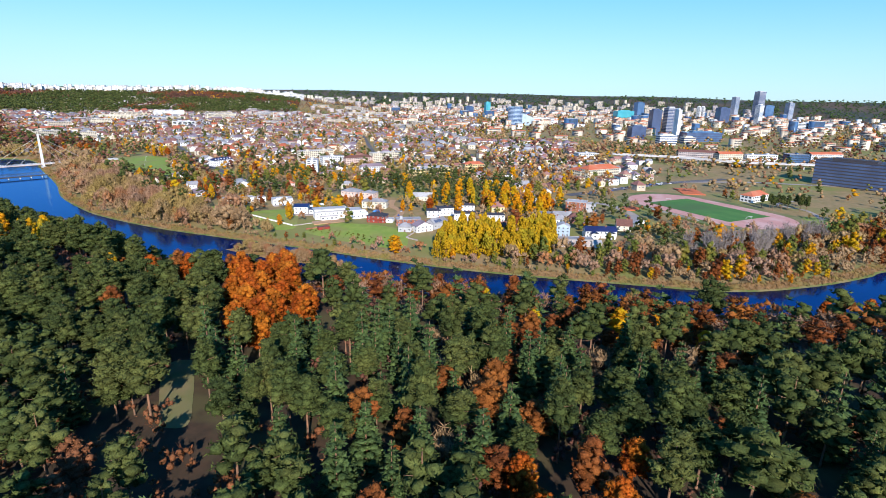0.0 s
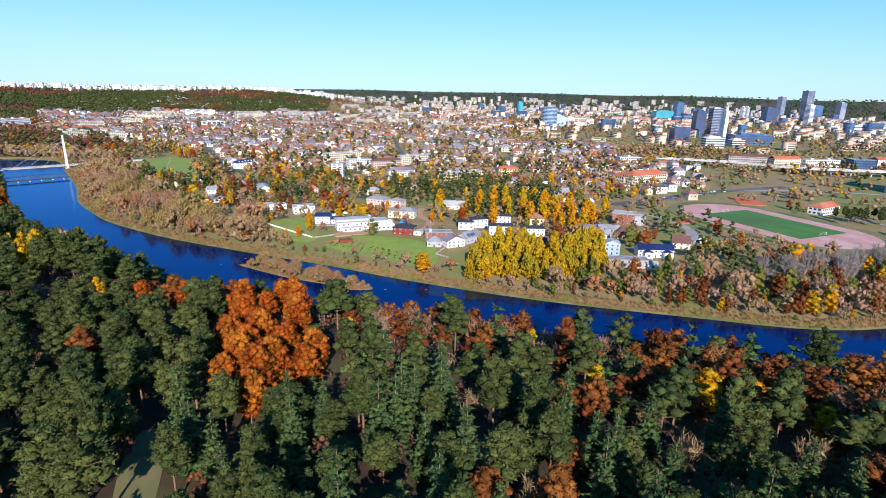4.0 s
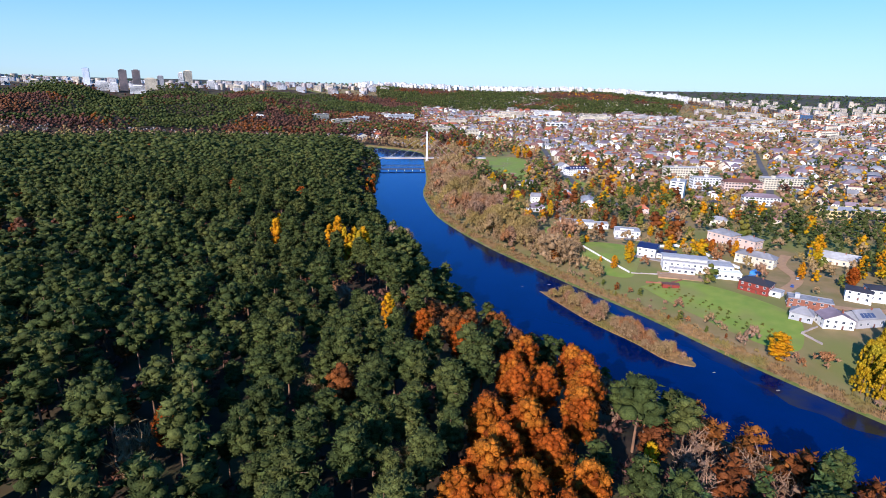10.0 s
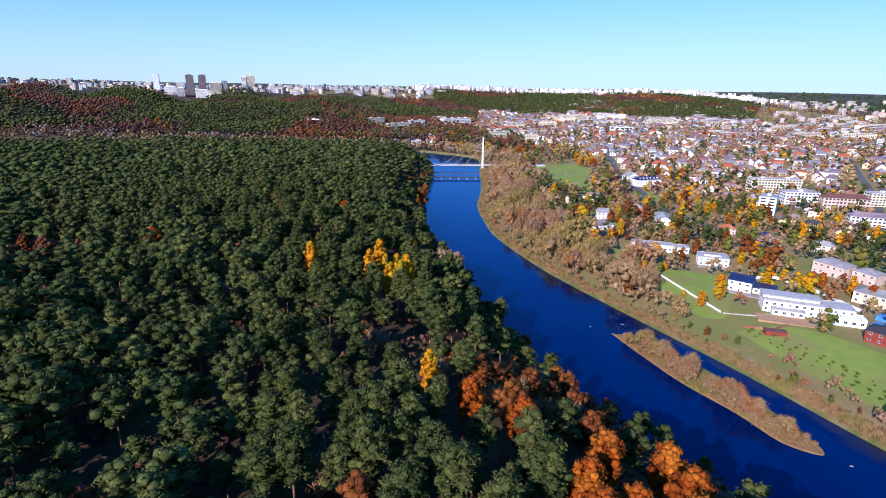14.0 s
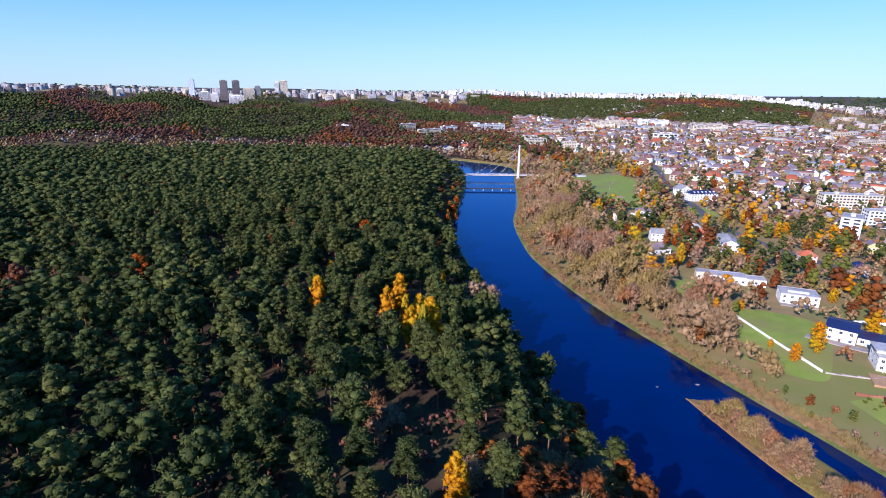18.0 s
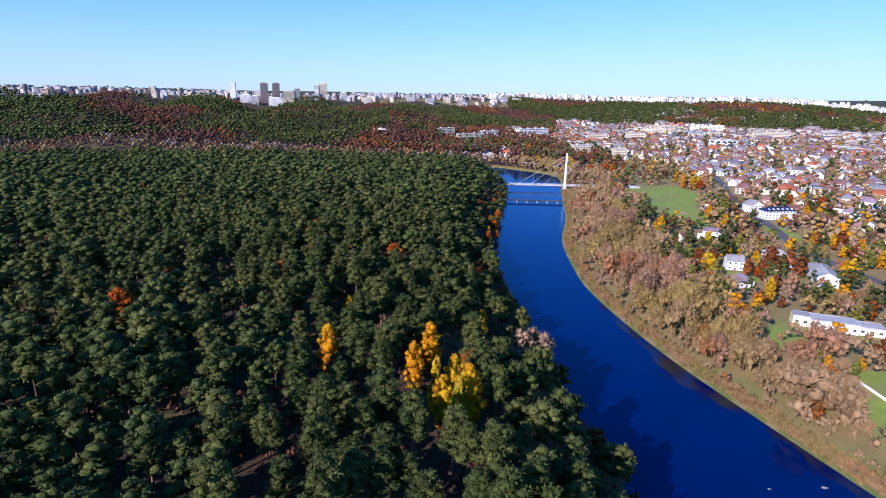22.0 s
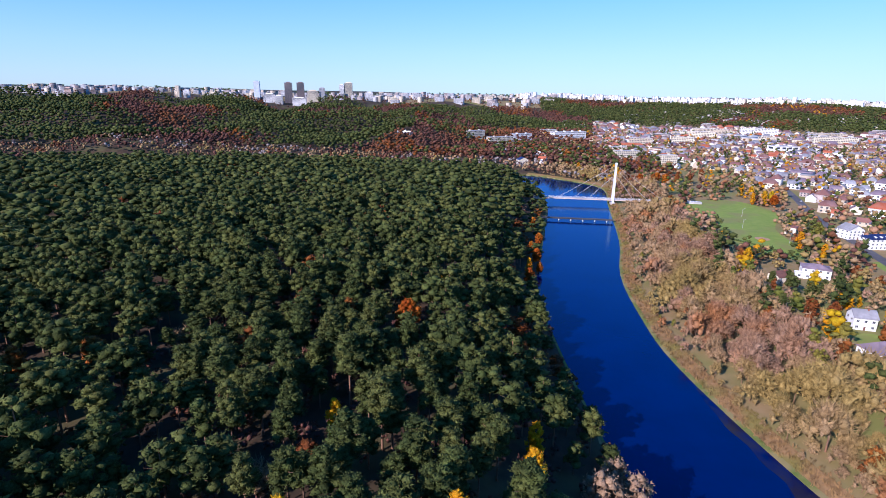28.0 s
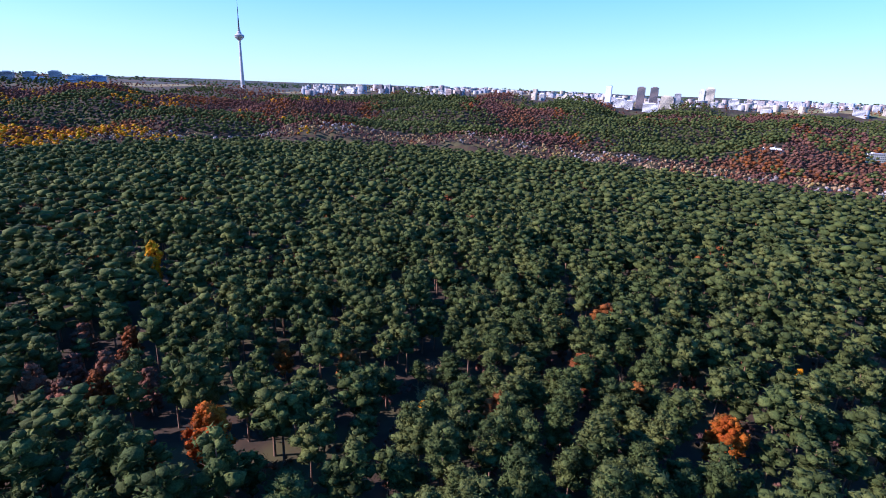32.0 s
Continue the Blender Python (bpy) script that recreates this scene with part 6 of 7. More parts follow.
# ---- island ----
def build_island():
    p = rounded([(186, 388), (191, 366), (199, 337), (210, 312), (216, 293), (226, 285), (229, 290), (228, 300), (224, 324), (217, 348), (208, 372), (198, 384), (186, 388)], 4)
    c = np.mean(p, axis=0)
    b = Build()
    rings = []
    for k, z in ((1.0, -0.4), (0.97, 0.25), (0.8, 0.7), (0.3, 0.9)):
        rings.append([(c[0] + (x - c[0]) * k, c[1] + (y - c[1]) * k, z + 0.1 * math.sin(x + y)) for x, y in p[:-1]])
    n = len(rings[0])
    for i in range(3):
        b.add(rings[i] + rings[i + 1], [(j, (j + 1) % n, n + (j + 1) % n, n + j) for j in range(n)])
    b.add(rings[3], [tuple(range(n))])
    tagged(new("island", b.mesh("island", M_BANK)), "narrow grassy river island covered with dry reeds", "island", kind="structure")
    r = np.random.default_rng(9)
    spine = rounded([(192, 376), (200, 352), (207, 330), (215, 308), (220, 296)], 6)
    for i in range(54):
        x, y = spine[int(r.integers(len(spine)))]
        x, y = x + r.uniform(-5, 5), y + r.uniform(-4, 4)
        name, crown, trunk, lab, cat, group = TREE_KINDS["bush" if i % 3 else "mauve"][int(r.integers(3))]
        s = r.uniform(0.7, 1.15) * (1.0 if 308 < y < 376 else 0.6)
        ob = thing("willow_bush", Matrix.LocRotScale((x, y, 0.5), Euler((0, 0, r.uniform(0, 6))), (s * 0.85, s * 0.85, s)), "leafless willow bush on the river island", "bush", "island bushes")
        part("trunk", trunk, ob)
        part("crown", crown, ob)
    i = r.integers(0, len(spine), 1500)
    sp = np.array(spine)[i] + np.stack([r.uniform(-9, 9, 1500), r.uniform(-6, 6, 1500)], 1)
    sp = sp[inside(p[:-1], sp[:, 0], sp[:, 1])]
    reed = [(np.array([[(a - 0.14, b2, 0), (a + 0.14, b2, 0), (a, b2 + 0.1, 1.3)] for a, b2 in r.uniform(-0.7, 0.7, (8, 2))]).reshape(-1, 3), np.arange(24).reshape(-1, 3))]
    scatter_mesh("island_reeds", reed, np.column_stack([sp, np.full(len(sp), 0.4), r.uniform(0.5, 1.1, len(sp)), np.ones(len(sp))]), M_BANK, "dry reeds on the river island", "reeds")
    for x, y, w in ((178, 396, 1.2), (197, 398, 2.2), (250, 262, 2.0), (232, 280, 1.4)):
        o = [(x + 0.6 * w * math.cos(t) * r.uniform(0.6, 1.3), y + 0.3 * w * math.sin(t) * r.uniform(0.6, 1.3)) for t in np.arange(8) * 0.785]
        tagged(new("gravel_bar", Build().slab(o, -0.4, 0.04).mesh("gravel_bar", M_PAVING)), "small gravel bar showing above the river water", "gravel bar", "gravel bars")


build_island()


# ---- television tower ----
def build_tv_tower():
    x, y = -2035, 1545
    ob = thing("television_tower", pose(x, y, 100), "tall concrete television tower with round pod and antenna", "tower")

    def lathe(prof, sides=20):
        b = Build()
        for (r0, z0), (r1, z1) in zip(prof, prof[1:]):
            ring0 = [(r0 * math.cos(t), r0 * math.sin(t), z0) for t in np.arange(sides) * 2 * math.pi / sides]
            ring1 = [(r1 * math.cos(t), r1 * math.sin(t), z1) for t in np.arange(sides) * 2 * math.pi / sides]
            b.add(ring0 + ring1, [(i, (i + 1) % sides, sides + (i + 1) % sides, sides + i) for i in range(sides)])
        return b
    part("shaft", lathe([(9.5, -60), (8, 0), (6.2, 60), (4.8, 130), (4.4, 172)]).mesh("shaft", M_CONC), ob, "tapered pale concrete shaft")
    part("pod", lathe([(4.5, 168), (11, 173), (17.5, 180), (18.5, 183), (18.5, 187), (16, 190), (9, 194), (8, 200), (5, 203), (4, 205)]).mesh("pod", M_CONC), ob, "round observation pod")
    part("pod_windows", lathe([(18.7, 183.6), (18.7, 186.2)]).mesh("pod_windows", M_GLASS), ob)
    for z, r in ((206, 7.5), (214, 6.2)):
        part("ring_platform", lathe([(3, z), (r, z + 0.5), (r, z + 1.6), (3, z + 2)]).mesh("ring_platform", M_CONC), ob)
    part("antenna", lathe([(3.4, 203), (2.6, 240), (2.2, 250), (1.5, 252), (1.3, 290), (0.7, 292), (0.5, 326), (0.05, 330)], 10).mesh("antenna", M_RAIL), ob, "slender dark antenna mast")


build_tv_tower()


# ---- towers and far quarters ----
def tower(x, y, rot, w, d, h, wall, glass, label, storeys=12, name="office_tower", category="tower", group="towers", fins=True):
    w, d = (w * 0.68, d * 0.8) if w < 75 else (w, d)
    ob = thing(name, pose(x, y, ground_at(x, y), 0, 0, rot), label, category, group)
    part("body", Build().box(-w / 2, w / 2, 0, d, -4, h).mesh("body", glass), ob)
    part("crown", Build().box(-w / 2 - 0.3, w / 2 + 0.3, -0.3, d + 0.3, h, h + 1.2).box(-w * 0.3, w * 0.3, d * 0.25, d * 0.75, h + 1.2, h + 4.2).mesh("crown", wall), ob)
    sh = h / storeys
    if math.hypot(x, y) > 1800:
        edges = Build()
        for s in range(storeys):
            edges.box(-w / 2 - 0.25, w / 2 + 0.25, -0.25, d + 0.25, s * sh, s * sh + sh * (0.5 if fins else 0.28))
        part("floor_edges", edges.mesh("floor_edges", wall), ob)["kind"] = "stuff"
        return ob
    for s in range(storeys):
        part("floor_edge", Build().box(-w / 2 - 0.25, w / 2 + 0.25, -0.25, d + 0.25, s * sh, s * sh + sh * (0.5 if fins else 0.28)).mesh("floor_edge", wall), ob)
    return ob


tower(1482, 548, -43, 36, 30, 64, M_DARKGLASS, M_DARKGLASS, "dark blue glass municipal tower", 16, fins=False)
tower(1512, 520, -43, 36, 30, 70, W_GREY, M_DARKGLASS, "dark glass tower with pale floor edges", 18, fins=False)
tower(1400, 462, -43, 11, 26, 70, W_WHITE, W_WHITE, "narrow white slab beside the glass tower", 14)
tower(1242, 428, -41, 60, 24, 20, W_WHITE, M_DARKGLASS, "low white and glass municipal building", 4)
tower(1320, 528, -40, 54, 30, 30, M_DARKGLASS, M_DARKGLASS, "dark blue glazed box office", 7, fins=False)
tower(1390, 396, -44, 88, 36, 20, M_BLUEGLASS, M_DARKGLASS, "low dark blue glazed hall", 4, fins=False)
tower(1300, 400, -44, 40, 30, 14, W_CREAM, M_DARKGLASS, "low white office with colonnade", 3)
tower(1586, 972, -20, 150, 20, 17, W_WHITE, R_RED, "long white barracks with red roof", 4)
tower(1926, 1446, -30, 30, 26, 57, M_TEALGLASS, M_TEALGLASS, "teal glass office tower", 14, fins=False)
tower(1936, 1556, -27, 56, 26, 36, M_DARKGLASS, M_BLUEGLASS, "navy blue glass office block", 9, fins=False)
tower(2262, 970, -28, 84, 30, 34, M_TEALGLASS, M_TEALGLASS, "low teal glass office block", 8, fins=False)
tower(2446, 982, -21, 60, 30, 68, M_BLUEGLASS, M_BLUEGLASS, "blue glass hotel tower", 16, fins=False)
tower(2388, 616, -29, 70, 34, 56, M_DARKGLASS, M_DARKGLASS, "dark blue glass office box", 14, fins=False)
tower(2982, 722, -24, 40, 30, 99, W_GREY, M_BLUEGLASS, "slim grey office tower", 22)
tower(3118, 646, -30, 60, 40, 128, W_GREY, M_DARKGLASS, "tallest dark glass skyscraper with pale crown", 30, fins=False)
tower(2330, 478, -28, 30, 24, 72, W_WHITE, M_BLUEGLASS, "white office tower with blue glass", 18)
tower(2918, 480, -34, 40, 30, 79, W_GREY, M_BLUEGLASS, "grey striped apartment tower", 20)
tower(3300, 640, -50, 64, 40, 60, M_BLUEGLASS, M_BLUEGLASS, "blue glass office block behind the skyscraper", 14, fins=False)
tower(2620, 780, -18, 20, 20, 54, W_WHITE, M_GLASS, "white apartment tower with small windows", 16)
tower(2640, 770, -18, 20, 20, 54, W_WHITE, M_GLASS, "white apartment tower with small windows", 16)
tower(2076, 272, -50, 110, 22, 22, W_WHITE, M_GLASS, "long white office with strip windows", 5)
tower(895, 66, -100, 84, 34, 33, R_DARK, M_DARKGLASS, "large dark glass riverside office building", 8, fins=False)
tower(960, 20, -100, 70, 30, 28, M_RAIL, M_DARKGLASS, "dark glass office wing by the meadow", 7, fins=False)


def round_tower():
    ob = thing("round_tower", pose(1455, 985, ground_at(1455, 985)), "cylindrical pale blue glass office tower", "tower", "towers")
    ring = [(23 * math.cos(i * 0.2618), 23 * math.sin(i * 0.2618)) for i in range(24)]
    part("body", Build().slab(ring, -4, 60).mesh("body", M_BLUEGLASS), ob)
    for s in range(15):
        part("floor_edge", Build().slab([(x * 1.02, y * 1.02) for x, y in ring], s * 4, s * 4 + 1.5).mesh("floor_edge", W_BLUE), ob)
    part("sail_wing", Build().add([(26, 8, -4), (80, -20, -4), (80, -8, -4), (26, 20, -4), (26, 8, 46), (80, -20, 24), (80, -8, 24), (26, 20, 46)],
                                  [(0, 1, 5, 4), (1, 2, 6, 5), (2, 3, 7, 6), (3, 0, 4, 7), (4, 5, 6, 7)]).mesh("sail_wing", W_BLUE), ob)


round_tower()
# towers on the western plateau
PT = ("apartment_tower", "tower", "plateau towers")
tower(-842, 2326, 15, 30, 22, 72, W_BLUE, W_WHITE, "slim pale blue and white apartment tower on the plateau", 20, *PT)
tower(-719, 2323, 15, 38, 26, 73, W_UMBER, M_GLASS, "grey-brown apartment tower on the plateau", 20, *PT)
tower(-677, 2335, 15, 38, 26, 75, W_UMBER, M_GLASS, "grey-brown apartment tower on the plateau", 20, *PT)
tower(-524, 2440, 10, 44, 22, 66, W_CREAM, M_GLASS, "cream double apartment tower above the woods", 18, *PT)
tower(-548, 2432, 10, 26, 22, 60, W_WHITE, M_GLASS, "white apartment tower beside the cream one", 18, *PT)
for tx, ty, tw, tt, wall, lb in ((-1299, 1960, 30, 27, W_PINK, "pinkish"), (-1275, 1984, 28, 31, W_UMBER, "grey-brown"), (-1249, 2005, 30, 34, W_UMBER, "grey-brown"), (-1114, 2103, 28, 22, W_CREAM, "cream"),
                             (-1091, 2118, 28, 21, W_GREY, "grey"), (-1022, 2161, 30, 26, W_WHITE, "white"), (-620, 2305, 56, 41, W_CREAM, "broad cream"), (-590, 2320, 30, 44, W_GREY, "grey"),
                             (-733, 2263, 40, 28, W_WHITE, "low white"), (-780, 2290, 60, 30, W_WHITE, "low white"), (-640, 2220, 70, 26, W_WHITE, "low white"), (-1614, 1745, 70, 17, W_WHITE, "long white"),
                             (-1549, 1842, 28, 26, W_UMBER, "grey-brown"), (-1527, 1865, 28, 29, W_GREY, "grey"), (-1505, 1889, 28, 27, W_UMBER, "grey-brown"), (-1440, 1930, 30, 24, W_CREAM, "cream"),
                             (-430, 2390, 40, 30, W_WHITE, "white"), (-340, 2420, 40, 26, W_CREAM, "cream"), (-900, 2250, 40, 26, W_GREY, "grey"), (-960, 2220, 34, 30, W_CREAM, "cream")):
    tower(tx, ty, 15, tw, 20, tt, wall, M_GLASS, lb + " apartment tower on the plateau", max(5, int(tt / 3.4)), *PT)
for tx, ty, tt in ((-2058, 791, 41), (-2047, 844, 40), (-2032, 908, 36)):
    tower(tx, ty, 60, 46, 24, tt, W_GREY, M_GLASS, "broad grey apartment tower far on the plateau", 12, *PT)
for tx, ty in ((-1990, 850), (-2000, 960), (-2010, 1020), (-1960, 920)):
    tower(tx, ty, 60, 74, 16, 17, W_BLUE, M_GLASS, "long pale blue flats far on the plateau", 5, *PT)

# ---- the garden town: houses, and the trees between them ----
H_WALLS = [W_WHITE, W_CREAM, W_BEIGE, W_STONE, W_BEIGE, W_YELLOW]
H_ROOFS = [R_GREY, R_RUSTY, R_DARK, R_BROWN, R_LILAC, R_RUSTY]
def taken_spots():
    """Plan points along every larger building, ten metres apart."""
    out = []
    for ob in scene.objects:
        if ob.parent is None and ob.type == "EMPTY" and ob.get("category") in ("house", "apartment block", "school", "shop", "hall"):
            for wall in ob.children:
                if wall.name.split(".")[0] in ("wall", "wing"):
                    xs, ys = [v.co.x for v in wall.data.vertices], [v.co.y for v in wall.data.vertices]
                    n = max(1, int((max(xs) - min(xs)) / 10))
                    for k in range(n):
                        q = ob.matrix_basis @ wall.matrix_basis @ Vector((min(xs) + (k + 0.5) / n * (max(xs) - min(xs)), (min(ys) + max(ys)) / 2, 0))
                        out.append((q.x, q.y))
    return out


TAKEN = taken_spots()


def clear_of(x, y, gap):
    ok = np.ones(len(x), bool)
    for tx, ty in TAKEN:
        ok &= np.hypot(x - tx, y - ty) > gap
    for line, width in ROADS:
        ok &= line_gap(line, x, y) > width / 2 + gap * 0.3
    for poly in (LAWN_A, LAWN_B, LAWN_C):
        ok &= ~inside(poly, x, y)
    return ok & ~in_track(x, y, 14 + gap * 0.3)


def town_spots():
    gx, gy = np.meshgrid(np.arange(-1600, 2600, 23.0), np.arange(-1600, 2600, 27.0))
    gx, gy = gx + rng.uniform(-8, 8, gx.shape), gy + rng.uniform(-9, 9, gy.shape)
    a = radians(-35)
    x = 700 + gx.ravel() * math.cos(a) - gy.ravel() * math.sin(a)
    y = 800 + gx.ravel() * math.sin(a) + gy.ravel() * math.cos(a)
    az, r = np.degrees(np.arctan2(x, y)), np.hypot(x, y)
    d = line_gap(FAR_BANK, x, y)
    k = ~inside(PARK, x, y) & ~inside(RIVER, x, y) & (d > 105) & (az > 7) & (r < 2150) & (x > 225)
    k &= (az < 62) | ((az < 70) & (r < 1000) & (r > 700))
    k &= ~((az > 52) & (r > 1250))
    k &= ~((x < 420) & (y > 860) & (y < 1260)) & ~((x < 415) & (y < 790)) & ~((x < 335) & (y < 900))
    k &= clear_of(x, y, 24)
    # pine wood behind the white houses
    k &= ~((np.abs(x - 470) < 75) & (np.abs(y - 420) < 85))
    k &= rng.random(len(x)) < np.where(r < 900, 0.75, 0.9)
    return x[k], y[k], r[k]


TOWN_WINDOW = Build().box(-0.8, 0.8, -0.06, 0.04, 0, 0.1).box(-0.8, 0.8, -0.06, 0.04, 1.5, 1.6).box(-0.8, -0.7, -0.06, 0.04, 0.1, 1.5).box(0.7, 0.8, -0.06, 0.04, 0.1, 1.5).box(-0.7, 0.7, -0.03, 0.02, 0.1, 1.5, 1).mesh("window", M_FRAME, M_GLASS)


def house_stock():
    """A few kinds of town house, each built once."""
    out = []
    kinds = [("gable", 12, 9, 5.6), ("hip", 12, 10, 6.0), ("cross", 10, 11, 5.4), ("gable", 14, 9, 4.2), ("hip", 15, 11, 6.6), ("flat", 16, 11, 8.4), ("cross", 9, 12, 6.2), ("gable", 10, 8, 5.0)]
    names = {R_GREY: "grey", R_LIGHT: "pale grey", R_RED: "orange-red", R_RUSTY: "weathered red", R_BROWN: "brown", R_LILAC: "lilac grey", R_DARK: "dark"}
    wn = {W_WHITE: "white", W_CREAM: "cream", W_BEIGE: "beige", W_STONE: "greyish", W_GREY: "grey", W_YELLOW: "yellow"}
    for i in range(16):
        k, w, d, h = kinds[i % 8]
        wall, roof = H_WALLS[(i * 5 + i // 8) % 6], H_ROOFS[(i * 7 + 2 * (i // 8)) % 6]
        if i % 4 == 0:
            wall = W_WHITE
        ob = thing("house", pose(0, 0, 0), f"{wn[wall]} town house with {names[roof]} {'flat' if k == 'flat' else 'hipped' if k == 'hip' else 'gabled'} roof", "house", "town houses")
        body = Build().box(-w / 2, w / 2, 0, d, -2.0, h)
        rise = 0 if k == "flat" else min(w, d) * 0.38
        if k == "gable":
            for s in (-1, 1):
                body.add([(s * w / 2, 0, h), (s * w / 2, d, h), (s * w / 2, d / 2, h + rise * d / (d + 0.9))], [(0, 1, 2) if s > 0 else (2, 1, 0)])
        if k == "cross":
            for y in (0, d):
                body.add([(-w / 2, y, h), (w / 2, y, h), (0, y, h + rise * w / (w + 0.9))], [(0, 1, 2) if y == 0 else (2, 1, 0)])
        part("wall", body.mesh("wall", wall), ob)
        part("roof", roof_build(w, d, h, k, rise).mesh("roof", roof), ob)
        part("chimney", Build().box(1.2, 1.9, d * 0.4, d * 0.4 + 0.7, h, h + rise + 0.8).mesh("chimney", W_BRICK), ob)
        for wx in (-w * 0.3, w * 0.05, w * 0.32):
            part("window", TOWN_WINDOW, ob, m=pose(wx, 0, h * 0.55))
        for wy in (d * 0.3, d * 0.7):
            part("window", TOWN_WINDOW, ob, m=pose(-w / 2, wy, h * 0.5, 0, 0, -90))
        out.append(ob)
    return out


def far_house(kind, w, d, h):
    """Walls and roof of a small far house, as arrays."""
    f = np.array([(0, 1, 5), (0, 5, 4), (1, 2, 6), (1, 6, 5), (2, 3, 7), (2, 7, 6), (3, 0, 4), (3, 4, 7)])
    v = np.array([(x, y, z) for z in (-2, h) for x, y in ((-w / 2, -d / 2), (w / 2, -d / 2), (w / 2, d / 2), (-w / 2, d / 2))], float)
    o, rise = 0.5, min(w, d) * 0.4
    e = [(-w / 2 - o, -d / 2 - o, h - 0.2), (w / 2 + o, -d / 2 - o, h - 0.2), (w / 2 + o, d / 2 + o, h - 0.2), (-w / 2 - o, d / 2 + o, h - 0.2)]
    if kind == "flat":
        rv, rf = e + [(p[0], p[1], h + 0.5) for p in e], [(4, 5, 6), (4, 6, 7), (0, 1, 5), (0, 5, 4), (1, 2, 6), (1, 6, 5), (2, 3, 7), (2, 7, 6), (3, 0, 4), (3, 4, 7)]
    elif kind == "hip":
        rv, rf = e + [(-w / 4, 0, h + rise), (w / 4, 0, h + rise)], [(0, 1, 5), (0, 5, 4), (1, 2, 5), (2, 3, 4), (2, 4, 5), (3, 0, 4)]
    else:
        rv, rf = e + [(-w / 2 - o, 0, h + rise), (w / 2 + o, 0, h + rise)], [(0, 1, 5), (0, 5, 4), (2, 3, 4), (2, 4, 5)]
        v = np.concatenate([v, np.array([(-w / 2, 0, h + rise * 0.9), (w / 2, 0, h + rise * 0.9)])])
        f = np.concatenate([f, np.array([(7, 4, 8)]), np.array([(5, 6, 9)])])
    gv, gf = [], []
    for y, s in ((-d / 2 - 0.06, 1), (d / 2 + 0.06, -1)):
        for x in (-w * 0.3, 0.0, w * 0.3):
            for z in ((0.25,) if h < 5 else (0.15, 0.6)):
                n = len(gv)
                gv += [(x - 0.8, y, z * h), (x + 0.8, y, z * h), (x + 0.8, y, z * h + 1.5), (x - 0.8, y, z * h + 1.5)]
                gf += [(n, n + 1, n + 2), (n, n + 2, n + 3)]
    return (v, f), (np.array(rv), np.array(rf)), (np.array(gv), np.array(gf))


def build_town():
    x, y, r = town_spots()
    order = np.argsort(r)
    stock = house_stock()
    near = order[:190]
    for n, i in enumerate(near):
        rot = -35 + (90 if rng.random() < 0.4 else 0) + rng.uniform(-8, 8)
        m = pose(x[i], y[i], ground_at(x[i], y[i]), 0, 0, rot) @ Matrix.Scale(rng.uniform(0.85, 1.15), 4)
        if n < len(stock):
            stock[n].matrix_basis = m
        else:
            copy_thing(stock[int(rng.integers(len(stock)))], m)
    far = order[190:]
    shapes = [far_house("gable", 12, 9, 5.6), far_house("hip", 13, 10, 6.2), far_house("gable", 10, 9, 4.6), far_house("hip", 16, 11, 7.4), far_house("flat", 18, 12, 8.5)]
    z = height(x, y)
    kind, wall, roof = rng.choice(5, len(x), p=[0.34, 0.26, 0.2, 0.12, 0.08]), rng.choice(4, len(x), p=[0.4, 0.3, 0.18, 0.12]), rng.choice(5, len(x), p=[0.2, 0.07, 0.13, 0.38, 0.22])
    turn = radians(-35) + (rng.random(len(x)) < 0.45) * math.pi / 2 + rng.uniform(-0.15, 0.15, len(x))
    size = rng.uniform(0.9, 1.35, len(x))
    sel = np.zeros(len(x), bool)
    sel[far] = True
    for layer, mats, pick, nm, lb in ((0, [W_WHITE, W_CREAM, W_BEIGE, W_STONE], wall, "far_houses", "pale far town houses"), (1, [R_GREY, R_LIGHT, R_RED, R_RUSTY, R_LILAC], roof, "far_roofs", "roofs of far town houses"),
                                      (2, [M_GLASS], None, "far_windows", "dark windows of far town houses")):
        for j, mat in enumerate(mats):
            vs, fs, n = [], [], 0
            for k in range(5):
                s = np.flatnonzero(sel & (kind == k) & ((pick == j) if pick is not None else True))
                if not len(s):
                    continue
                v, f = shapes[k][layer]
                c, sn = np.cos(turn[s])[:, None], np.sin(turn[s])[:, None]
                px = (v[None, :, 0] * c - v[None, :, 1] * sn) * size[s, None] + x[s, None]
                py = (v[None, :, 0] * sn + v[None, :, 1] * c) * size[s, None] + y[s, None]
                pz = v[None, :, 2] * size[s, None] + z[s, None]
                vs.append(np.stack([px, py, pz], -1).reshape(-1, 3))
                fs.append((f[None] + (np.arange(len(s)) * len(v))[:, None, None]).reshape(-1, 3) + n)
                n += len(s) * len(v)
            if vs:
                tagged(new(nm, mesh_from(nm, np.concatenate(vs), np.concatenate(fs), mat)), lb, "houses", kind="stuff")
    return x, y


HX, HY = build_town()


